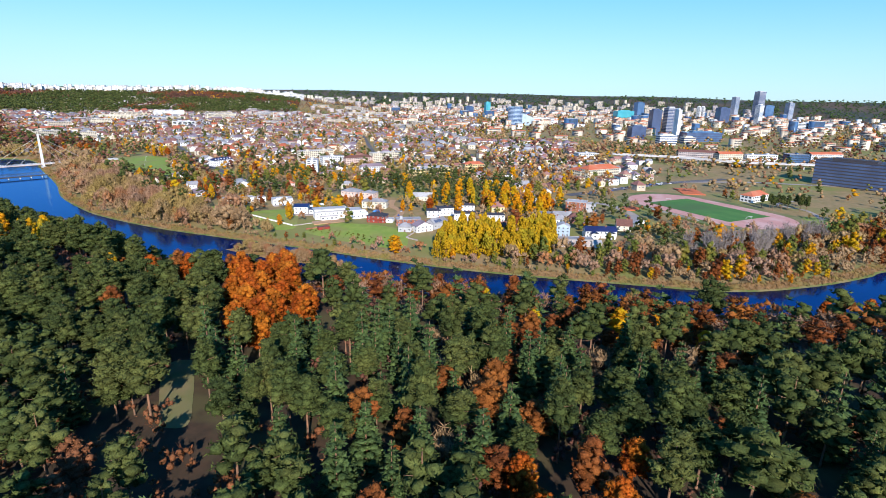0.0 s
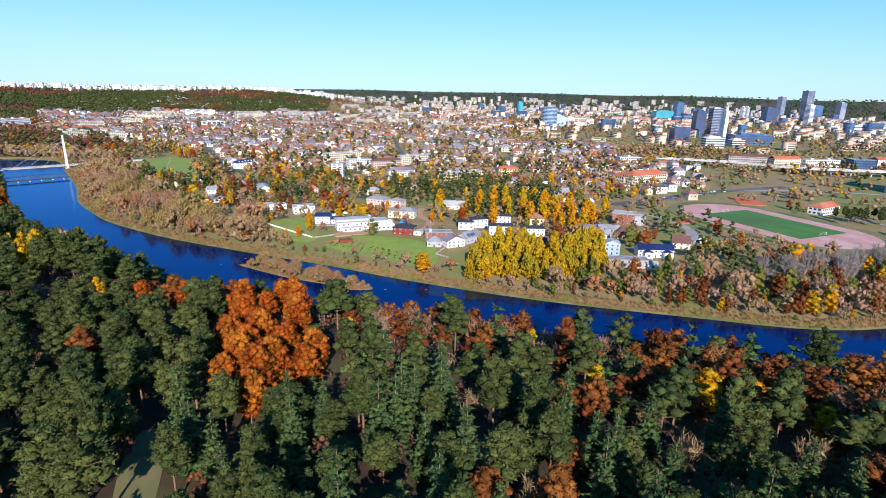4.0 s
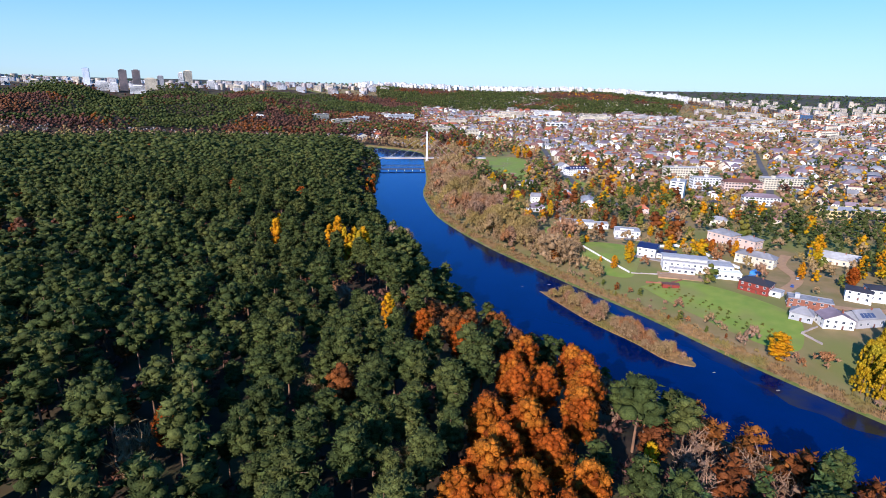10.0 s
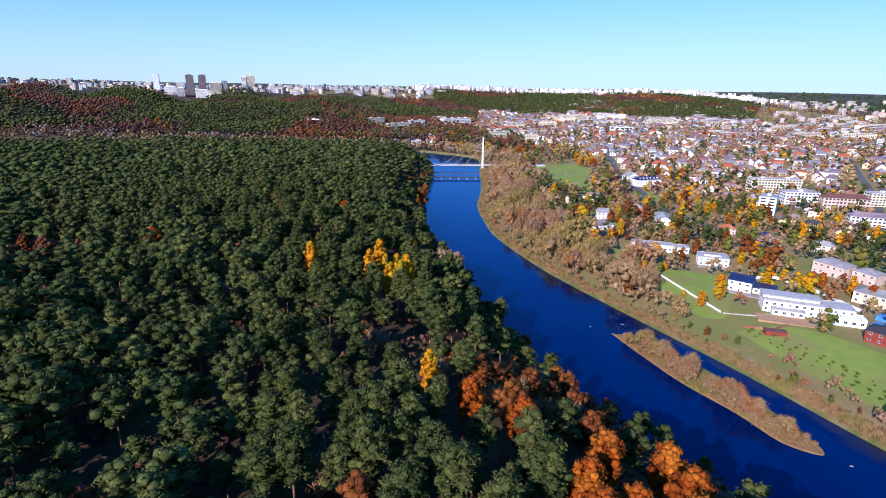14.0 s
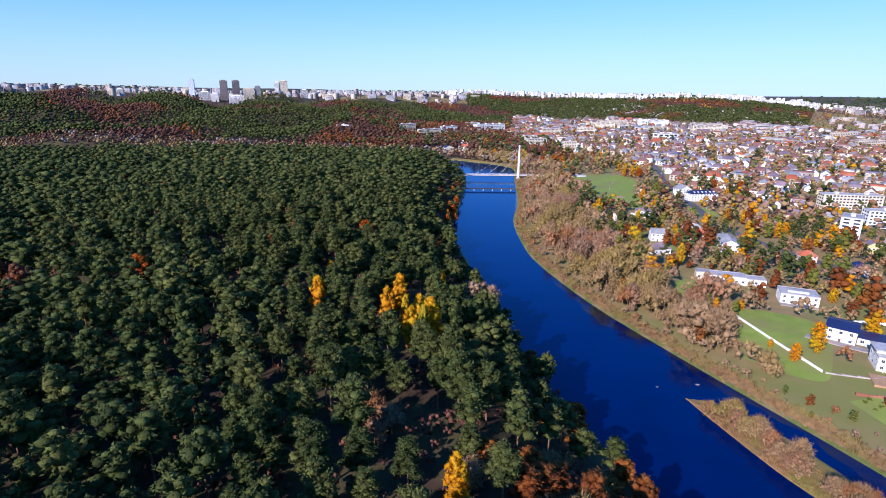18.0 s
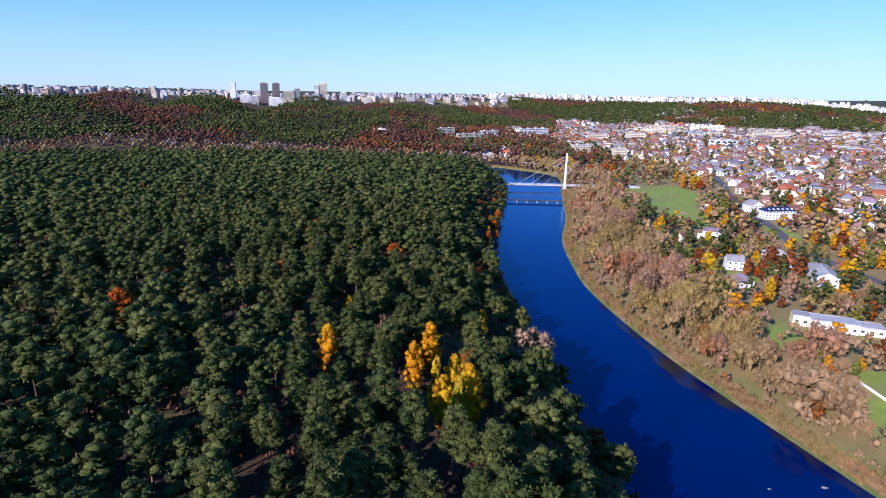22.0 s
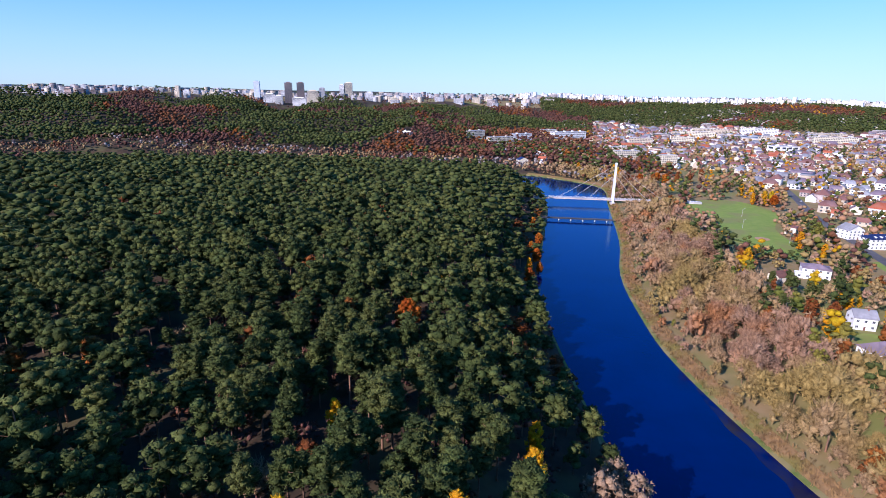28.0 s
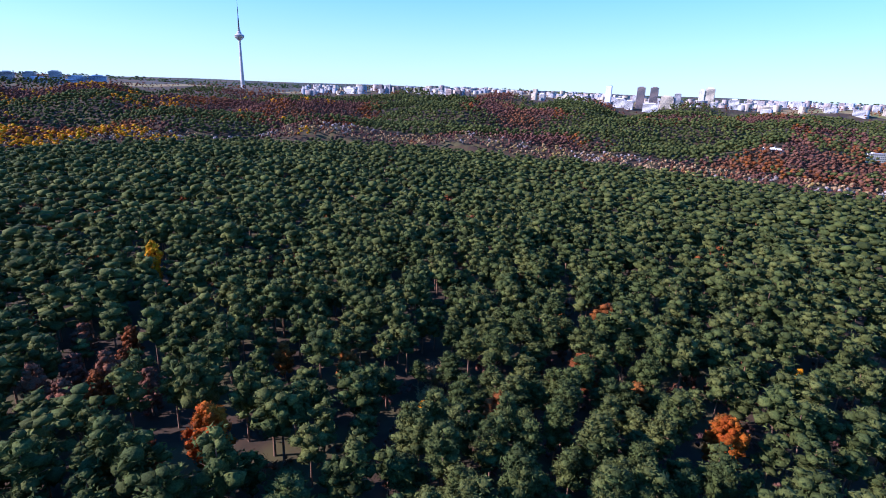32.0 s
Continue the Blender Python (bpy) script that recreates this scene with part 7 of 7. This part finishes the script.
def build_town_trees():
    r = np.random.default_rng(21)
    x, y = jitter_grid(150, 1900, -150, 2100, 9.5)
    d = line_gap(FAR_BANK, x, y)
    az, rr = np.degrees(np.arctan2(x, y)), np.hypot(x, y)
    k = ~inside(PARK, x, y) & ~inside(RIVER, x, y) & (d > 55) & (az > 3) & (rr < 2000) & ~((az > 55) & (rr > 1250))
    quarter = (x < 540) & (y > 380) & (y < 840)
    k &= np.where(quarter, clear_of(x, y, 12) & clear_of(x + 9, y + 9, 13), clear_of(x, y, 17))
    x, y, d, az, rr = x[k], y[k], d[k], az[k], rr[k]
    # distance to the houses, by a coarse grid
    cell = set(zip((HX // 9).astype(int), (HY // 9).astype(int)))
    free = np.array([(int(a // 9), int(b // 9)) not in cell for a, b in zip(x, y)])
    wood = (np.abs(x - 470) < 75) & (np.abs(y - 420) < 85)
    meadow = (az > 66) & (rr > 640) & (rr < 1000)
    dens = np.where(wood, 0.8, np.where(meadow, 0.1, np.where((x < 540) & (y > 380) & (y < 840), 0.92, np.where(rr < 700, 0.75, np.where(rr < 1000, 0.62, 0.36)))))
    k = free & (rng.random(len(x)) < dens)
    x, y, rr, wood = x[k], y[k], rr[k], wood[k]
    z = height(x, y)
    patch = np.sin(x * 0.02 + y * 0.013) + np.sin(y * 0.027 - x * 0.011 + 2)
    u = rng.random(len(x)) + 0.12 * patch + 0.07 * ((x < 540) & (y < 840))
    size = rng.uniform(0.6, 1.15, len(x)) * np.where(rng.random(len(x)) < 0.3, 1.3, 1.0)
    spots = np.stack([x, y, z - 0.2, size, rng.uniform(0.95, 1.25, len(x))], 1)
    nearer = rr < 780
    tn = [leafy_shape(r, 9, 7, 0.7, 13, 4.0, 0.15, core=2) for _ in range(3)]
    tf = [leafy_shape(r, 3, 3, 1.2, 12, 4.0, 0.15, core=2) for _ in range(3)]
    bn = [bush_shape(r, 7, 8, 11.5, 4.2, 0.8) for _ in range(3)]
    bf = [leafy_shape(r, 3, 3, 1.2, 11, 4.2, 0.1, core=2) for _ in range(3)]
    pn, pf = [pine_shape(r, 6, 8, 1.0, 18, 3.6) for _ in range(3)], [pine_shape(r, 4, 3, 1.5, 16, 3.6) for _ in range(3)]
    rows = (("twig", u < 0.42, M_TWIG, bn, bf, "leafless brown garden trees"), ("redtwig", (u >= 0.42) & (u < 0.64), M_TWIGRED, bn, bf, "leafless reddish garden trees"),
            ("rust", (u >= 0.64) & (u < 0.76), M_RUST, tn, tf, "rust-brown garden trees"), ("yellow", (u >= 0.76) & (u < 0.83), M_YELLOW, tn, tf, "golden yellow garden trees"),
            ("green", (u >= 0.83) & (u < 0.9), M_GREENLEAF, tn, tf, "late green garden trees"), ("pine", u >= 0.9, M_PINE, pn, pf, "dark green garden pines"))
    wv = rng.random(len(x))
    far_zone = ~nearer
    for nm, sel, mat, sn, sf, lb in rows:
        sel = sel & ~wood
        if nm == "pine":
            sel = sel | (wood & (wv < 0.78))
        if nm == "yellow":
            sel = sel | (wood & (wv > 0.93))
        if nm == "twig":
            sel = sel | (wood & (wv >= 0.78) & (wv <= 0.93))
        for zone, shapes in ((nearer, sn), (far_zone, sf)):
            shapes = [s[0] if len(s) == 2 and isinstance(s[0], tuple) else s for s in shapes]
            scatter_mesh("garden_trees", shapes, spots[sel & zone], M_MAROON if mat == M_RUST and zone is far_zone else mat, lb + " between houses", "trees")


build_town_trees()


# ---- wooded hills ----
def build_hills():
    r = np.random.default_rng(31)
    lo = [pine_shape(r, 2, 4, 1.4, 21, 4.8, 2)[0] for _ in range(5)]
    ll = [leafy_shape(r, 3, 4, 1.4, 18, 5.2, 0.25, 2)[0] for _ in range(4)]
    bl = [bush_shape(r, 2, 4, 13, 5.4, 1.3) for _ in range(4)]
    x, y = jitter_grid(-2500, 1500, 300, 3000, 10.6)
    dx, dy = x - 60, y - 240
    rr, az = np.hypot(dx, dy), np.degrees(np.arctan2(dx, dy))
    d = line_gap(FAR_BANK, x, y)
    land = ~inside(PARK, x, y) & ~inside(RIVER, x, y)
    west = land & (az > -92) & (az < 9) & (rr < 2080 + 60 * np.sin(az * 0.7)) & (d > 6)
    north = land & (az >= 4) & (az < 36) & (rr > 1900) & (rr < 2480)
    shore = land & (az > -2) & (az < 20) & (d > 8) & (rr < 1250) & (rr > 800) & (x < 330)
    k = west | north | shore
    for cx, cy, cr in ((14, 1556, 45), (72, 1530, 50), (120, 1590, 45), (230, 1620, 60), (190, 1690, 40), (-129, 1442, 26), (292, 1300, 30), (300, 1446, 32), (357, 1284, 24), (347, 1530, 46), *((a, b, 17) for a, b in SLOPE_HOUSES)):
        k &= np.hypot(x - cx, y - cy - 4) > cr * 0.75
    k &= ~((az > -1) & (rr < 960) & (x > 255)) & (rng.random(len(x)) < np.where(rr > 1950, np.where(az > 4, 0.95, 0.6), np.where(rr > 1500, 0.88, 0.95)))
    k &= ~((y > 940) & (y < 980) & (x > 150) & (x < 310))
    x, y, rr, az, d = x[k], y[k], rr[k], az[k], d[k]
    z = height(x, y)
    patch = np.sin(x * 0.0073 + 0.5) * np.cos(y * 0.0085 - 0.7) + 0.6 * np.sin(x * 0.012 + y * 0.011) + 0.3 * np.cos(x * 0.026 - y * 0.03)
    u = rng.random(len(x)) * 0.3 + patch * 0.55
    lowland = d < 75
    leafy = (u > 0.32) | lowland | ((az < -52) & (u > -0.05)) | ((az > -8) & (rr < 1560) & (rng.random(len(x)) < 0.72))
    size = rng.uniform(0.8, 1.15, len(x)) * np.where(lowland, 0.9, 1.0)
    spots = np.stack([x, y, z - 0.3, size, rng.uniform(1.1, 1.4, len(x))], 1)
    scatter_mesh("hill_pines", lo, spots[~leafy], M_PINE, "dark pines on the far wooded hills", "pine trees")
    v = rng.random(len(x)) * 0.7 + 0.15 * np.sin(x * 0.013 - y * 0.008) + 0.15
    clump = np.sin(x * 0.031 + 1.5 * np.sin(y * 0.013)) + np.sin(y * 0.037 - x * 0.011)
    gold = leafy & (((v > 0.8) & (clump > 0.7) & ((az < -48) | (az > 2))) | ((az < -62) & (v > 0.6) & (clump > -0.1)))
    rust = leafy & ~gold & (v > 0.36)
    twig = leafy & ~gold & ~rust
    wine = rust & (np.sin(x * 0.021 + y * 0.017) + rng.uniform(-0.6, 0.6, len(x)) < 0.85)
    scatter_mesh("hill_maroon_trees", ll, spots[wine & ~lowland], M_MAROON, "dark maroon autumn trees on the far hills", "autumn trees")
    scatter_mesh("hill_rust_trees", ll, spots[rust & ~wine & ~lowland], M_RUST, "rust-brown autumn trees on the far hills", "autumn trees")
    scatter_mesh("hill_gold_trees", ll, spots[gold], M_YELLOW, "golden autumn trees on the far hills", "autumn trees")
    pale = twig & lowland & (clump > -0.2)
    twig &= ~pale
    scatter_mesh("hill_pale_trees", bl, spots[pale], M_PALETWIG, "pale leafless trees at the foot of the hills", "bare trees")
    scatter_mesh("hill_bare_trees", bl, spots[(twig & lowland) | (rust & lowland & (v < 0.5))], M_TWIG, "leafless brown trees under the hills", "bare trees")
    scatter_mesh("hill_bare_trees", bl, spots[twig & ~lowland], M_MAROON, "leafless dark maroon trees on the hills", "bare trees")
    scatter_mesh("hill_red_trees", bl, spots[rust & lowland & (v >= 0.5)], M_MAROON, "leafless dark reddish trees under the hills", "bare trees")


build_hills()


# ---- far quarters of flats, and the old town ----
def slab_mesh(name, rows, wall, label, category):
    """Many far blocks as one mesh: walls, with the windows of each storey as dark bands set into them."""
    vs, fs, ms, n = [], [], [], 0
    for x, y, z, w, d, h, rot in rows:
        c, s = math.cos(rot), math.sin(rot)

        def put(x0, x1, y0, y1, z0, z1, mat, n):
            pts = [(px * c - py * s + x, px * s + py * c + y, pz + z) for pz in (z0, z1) for px, py in ((x0, y0), (x1, y0), (x1, y1), (x0, y1))]
            vs.extend(pts)
            fs.extend([(n, n + 1, n + 5, n + 4), (n + 1, n + 2, n + 6, n + 5), (n + 2, n + 3, n + 7, n + 6), (n + 3, n, n + 4, n + 7), (n + 4, n + 5, n + 6, n + 7)])
            ms.extend([mat] * 4 + [mat if mat != 1 else 1])
            return n + 8
        n = put(-w / 2, w / 2, -d / 2, d / 2, -6, h, 0, n)
        n = put(-w / 2 - 0.2, w / 2 + 0.2, -d / 2 - 0.2, d / 2 + 0.2, h, h + 0.9, 2, n)
        k = max(2, int(h / 3.2))
        k = min(k, 9)
        for i in range(k):
            z0 = h * (i + 0.35) / k
            for face in (-d / 2 - 0.12, d / 2 + 0.12):
                pts = [(-w * 0.44, z0), (w * 0.44, z0), (w * 0.44, z0 + h / k * 0.4), (-w * 0.44, z0 + h / k * 0.4)]
                vs.extend((px * c - face * s + x, px * s + face * c + y, pz + z) for px, pz in pts)
                fs.append((n, n + 1, n + 2, n + 3))
                ms.append(1)
                n += 4
    me = mesh_from(name, vs, fs, [wall, M_GLASS, R_LIGHT if "red" not in label else R_RED], ms)
    tagged(new(name, me), label, category, kind="stuff")


def polar_rows(count, az0, az1, r0, r1, w, d, h, lean=0.5):
    out = []
    while len(out) < count:
        az, r = rng.uniform(az0, az1), math.sqrt(rng.uniform(r0 * r0, r1 * r1))
        x, y = 60 + r * math.sin(radians(az)), 240 + r * math.cos(radians(az))
        if any(math.hypot(x - a, y - b) < 45 for a, b in TAKEN) or in_track(x, y, 40):
            continue
        rot = rng.choice([0.0, math.pi / 2]) - lean + rng.uniform(-0.2, 0.2)
        out.append((x, y, ground_at(x, y), rng.uniform(*w), rng.uniform(*d), rng.uniform(*h), rot))
    return out


Q = "flats"
slab_mesh("ridge_flats", polar_rows(330, 2, 36, 2640, 3300, (9, 26), (10, 13), (14, 32)), W_WHITE, "white blocks of flats along the far ridge", Q)
slab_mesh("ridge_flats", polar_rows(150, 2, 40, 2640, 3500, (12, 40), (11, 14), (10, 24)), W_CREAM, "cream blocks of flats along the far ridge", Q)
slab_mesh("west_flats", polar_rows(300, -53, 5, 2200, 3500, (14, 44), (11, 14), (9, 22)), W_GREY, "grey blocks of flats on the western plateau", Q)
# distance haze is put into these walls: beige for cream, grey for white
slab_mesh("west_flats", polar_rows(200, -53, 6, 2180, 3500, (12, 40), (11, 14), (9, 24)), W_BEIGE, "cream blocks of flats on the western plateau, haze painted in beige", Q)
slab_mesh("west_flats", polar_rows(130, -53, 6, 2200, 3300, (12, 40), (11, 14), (10, 26)), W_STONE, "white blocks of flats on the western plateau, haze painted in grey", Q)
slab_mesh("quarter_flats", polar_rows(60, 12, 44, 1500, 2250, (20, 55), (12, 16), (8, 14)), W_STONE, "greyish flats and works behind the garden town", Q)
slab_mesh("quarter_flats", polar_rows(60, 18, 46, 1400, 2300, (25, 70), (12, 18), (9, 16)), W_BEIGE, "beige flats and works behind the garden town", Q)
slab_mesh("centre_blocks", polar_rows(130, 46, 98, 1350, 3000, (10, 30), (10, 18), (8, 20)), W_WHITE, "white blocks of the town centre", Q)
slab_mesh("centre_blocks", polar_rows(330, 44, 98, 1350, 3200, (12, 36), (10, 16), (9, 22)), W_CREAM, "cream blocks of the town centre with red roofs", Q)
slab_mesh("centre_blocks", polar_rows(230, 48, 98, 1150, 2800, (12, 40), (10, 16), (9, 18)), W_BEIGE, "beige blocks of the old town with red roofs", Q)
slab_mesh("centre_blocks", polar_rows(34, 46, 90, 1500, 3300, (16, 40), (14, 24), (12, 34)), M_BLUEGLASS, "blue glazed offices of the town centre", Q)
# pale skyline flats; the dull beige and grey walls imitate haze by colour
slab_mesh("centre_flats", polar_rows(150, 40, 80, 2700, 3900, (16, 50), (12, 18), (14, 34)), W_BEIGE, "tall pale flats behind the town centre, haze painted in beige", Q)
slab_mesh("centre_flats", polar_rows(90, 36, 84, 2500, 3800, (16, 40), (12, 18), (14, 30)), W_STONE, "tall pale flats behind the town centre, haze painted in grey", Q)


def far_woods():
    """Woods between the far quarters and on the skyline."""
    r = np.random.default_rng(41)
    ll = [leafy_shape(r, 2, 2, 2.4, 16, 6.0, 0.1)[0] for _ in range(3)]
    for mat, n, az0, az1, r0, r1, lb in ((M_MAROON, 2300, 36, 100, 1250, 2900, "rust-brown trees between the town blocks"), (M_YELLOW, 300, 36, 100, 1250, 2600, "golden trees between the town blocks"),
                                         (M_TWIG, 2600, 36, 100, 1000, 2900, "leafless brown trees between the town blocks"), (M_GREENLEAF, 700, 40, 100, 1000, 2600, "green trees between the town blocks"),
                                         (M_SPRUCE, 2600, 34, 105, 3300, 4400, "dark woods on the far hills"), (M_SPRUCE, 1500, -95, 36, 3000, 4300, "dark woods on the far plateau"),
                                         (M_MAROON, 1500, -80, 36, 1950, 2600, "rust-brown trees between far flats"), (M_SPRUCE, 700, 22, 34, 2300, 2900, "dark pine wood on a far hill")):
        az, rr = np.radians(rng.uniform(az0, az1, n)), np.sqrt(rng.uniform(r0 * r0, r1 * r1, n))
        x, y = 60 + rr * np.sin(az), 240 + rr * np.cos(az)
        k = ~in_track(x, y, 20)
        x, y, rr = x[k], y[k], rr[k]
        s = rng.uniform(0.6, 1.0, len(x)) * np.where(rr > 3000, 1.5, 1)
        scatter_mesh("far_trees", ll, np.stack([x, y, height(x, y) - 0.5, s, np.where(rr > 3000, 1.6, 1.1)], 1), mat, lb, "trees")


far_woods()


# ---- small things ----
def car_meshes():
    out = []
    for i, (nm, c) in enumerate((("white", (0.75, 0.75, 0.75)), ("silver", (0.42, 0.43, 0.45)), ("dark", (0.03, 0.03, 0.035)), ("blue", (0.03, 0.08, 0.3)), ("red", (0.4, 0.03, 0.02)))):
        paint = plain(nm + "_car_paint", c, 0.3, vary=0.03, spec=0.6)
        prof = [(-2.15, 0.35), (2.15, 0.35), (2.2, 0.75), (1.2, 0.95), (-1.9, 0.98), (-2.2, 0.8)]
        b = Build()
        k = len(prof)
        b.add([(x, -0.88, z) for x, z in prof] + [(x, 0.88, z) for x, z in prof], [tuple(range(k)), tuple(range(2 * k - 1, k - 1, -1))] + [((i + 1) % k, i, k + i, k + (i + 1) % k) for i in range(k)])
        cab = Build()
        cab.add([(-1.75, -0.8, 0.95), (1.1, -0.8, 0.95), (0.45, -0.66, 1.48), (-1.3, -0.66, 1.48), (-1.75, 0.8, 0.95), (1.1, 0.8, 0.95), (0.45, 0.66, 1.48), (-1.3, 0.66, 1.48)],
                [(0, 1, 2, 3), (7, 6, 5, 4), (1, 5, 6, 2), (4, 0, 3, 7)])
        roof = Build().box(-1.3, 0.45, -0.66, 0.66, 1.48, 1.52)
        wheel = Build().rod((0, -0.1, 0), (0, 0.1, 0), 0.32, 0.32, 10)
        out.append((nm, b.mesh("body", paint), cab.mesh("cabin", M_GLASS), roof.mesh("car_roof", paint), wheel.mesh("wheel", M_RAIL)))
    return out


CARS = car_meshes()
RIM = Build().rod((0, -0.115, 0), (0, 0.115, 0), 0.2, 0.2, 8).mesh("rim", M_CONC)


def car(x, y, rot, lift=0.24):
    nm, body, cab, roof, wheel = CARS[int(rng.integers(len(CARS)))]
    ob = thing("car", pose(x, y, ground_at(x, y) + lift, 0, 0, rot), f"{nm} parked car on asphalt", "car", "parked cars")
    part("body", body, ob)
    part("cabin", cab, ob)
    part("car_roof", roof, ob)
    for wx in (-1.35, 1.35):
        for wy in (-0.82, 0.82):
            part("rim", RIM, part("wheel", wheel, ob, m=pose(wx, wy, 0.33)), "silver wheel rim")


for i in range(20):
    u = i / 19
    cx, cy = 600 + 150 * u, 285 - 38 * u
    car(cx + rng.uniform(-2, 2), cy + (3.5 if i % 3 else -3.5), -14 + (180 if i % 2 else 0))
for cx, cy, cr in ((428, 1000, 72), (398, 910, 75), (388, 860, 78), (355, 640, 85), (352, 690, 82), (372, 404, 60), (345, 360, 40), (500, 200, 50), (506, 206, 50), (512, 212, 50), (360, 372, 45)):
    car(cx, cy, cr)


def lamp_post(x, y):
    ob = thing("street_lamp", pose(x, y, ground_at(x, y) - 0.2), "slim grey street lamp beside the road", "street lamp", "street lamps")
    part("pole", Build().rod((0, 0, 0), (0, 0, 9), 0.11, 0.06, 6).mesh("pole", M_CONC), ob)
    part("arm", Build().rod((0, 0, 8.9), (1.6, 0, 9.3), 0.05, 0.04, 5).mesh("arm", M_CONC), ob)
    part("lamp_head", Build().box(1.3, 2.1, -0.15, 0.15, 9.2, 9.36).mesh("lamp_head", M_STEEL), ob)


for lx, ly in ((437, 1005), (412, 930), (393, 850), (372, 745), (344, 690), (349, 620), (610, 292), (650, 281), (690, 271), (730, 260), (318, 800), (300, 850), (322, 905)):
    lamp_post(lx, ly)


def hedges():
    """Low round shrubs in rows on the garden lawn."""
    q = []
    for row in range(4):
        for i in range(16):
            u = i / 15
            q.append((255 + 24 * u + row * 3.2, 384 - 88 * u + row * 2.5))
    q = np.array(q) + rng.uniform(-1, 1, (64, 2))
    n = 0
    for x, y in q:
        if not inside(LAWN_B, np.array([x]), np.array([y]))[0]:
            continue
        me = SHRUB[n % 3]
        ob = tagged(new("garden_shrub", me), "low round green garden shrub on the lawn", "shrub", "garden shrubs")
        s = rng.uniform(0.4, 0.85)
        ob.matrix_basis = Matrix.LocRotScale((x, y, ground_at(x, y) + 0.05), Euler((0, 0, rng.uniform(0, 6))), (s * 1.3, s * 1.3, s))
        n += 1


SHRUB = [arr_mesh("garden_shrub", leafy_shape(np.random.default_rng(k), 4, 12, 0.4, 1.3, 0.9, 0.2)[0], M_GREENLEAF) for k in range(3)]
hedges()
flat_sheet("sand_ring", [(301 + 6 * math.cos(i * 0.3491), 811 + 6 * math.sin(i * 0.3491)) for i in range(18)], ground_at(301, 811) + 0.3, M_SAND, "pale sandy round playground on the park lawn", "playground", 0.8)


def park_hedge(line):
    """A clipped hedge: leafy lumps close together along a line."""
    r = np.random.default_rng(12)
    q = np.array(rounded(line, 12))
    base = q.mean(0)
    cs = np.array([(px - base[0], py - base[1], ground_at(px, py) - ground_at(*base) + 0.7) for px, py in q])
    v, f = tuft_cloud(r, cs, np.full(len(cs), 1.15), 22, 0.3, 0.9, 2)
    ob = tagged(new("hedge", mesh_from("hedge", v, f, M_SPRUCE, None, True)), "long clipped dark green hedge along the park lawn", "hedge")
    ob.location = (base[0], base[1], ground_at(*base))


park_hedge([(271, 806), (283, 792), (293, 775), (301, 757)])
a = thing("garden_shed", pose(268, 372, ground_at(268, 372), 0, 0, -20), "small red-brown garden shed with flat roof", "shed")
part("wall", Build().box(-5, 5, 0, 4, -1, 2.4).mesh("wall", W_REDWOOD), a)
part("roof", Build().box(-5.3, 5.3, -0.3, 4.3, 2.4, 2.6).mesh("roof", R_BROWN), a)
part("door", Build().box(-0.5, 0.5, -0.06, 0.04, 0, 2.0).mesh("door", R_BROWN), a)
for px, py in ((340, 382), (352, 392)):
    o = thing("tarpaulin_stack", pose(px - 12, py - 6, ground_at(px - 12, py - 6), 0, 0, 30), "building materials under bright blue tarpaulin", "stack", "stacks")
    part("cover", Build().box(-3.5, 3.5, -2.5, 2.5, 0, 2.0).box(-3, 3, -2, 2, 2.0, 2.4).mesh("cover", plain("blue_tarpaulin", (0.06, 0.25, 0.6), 0.5)), o)
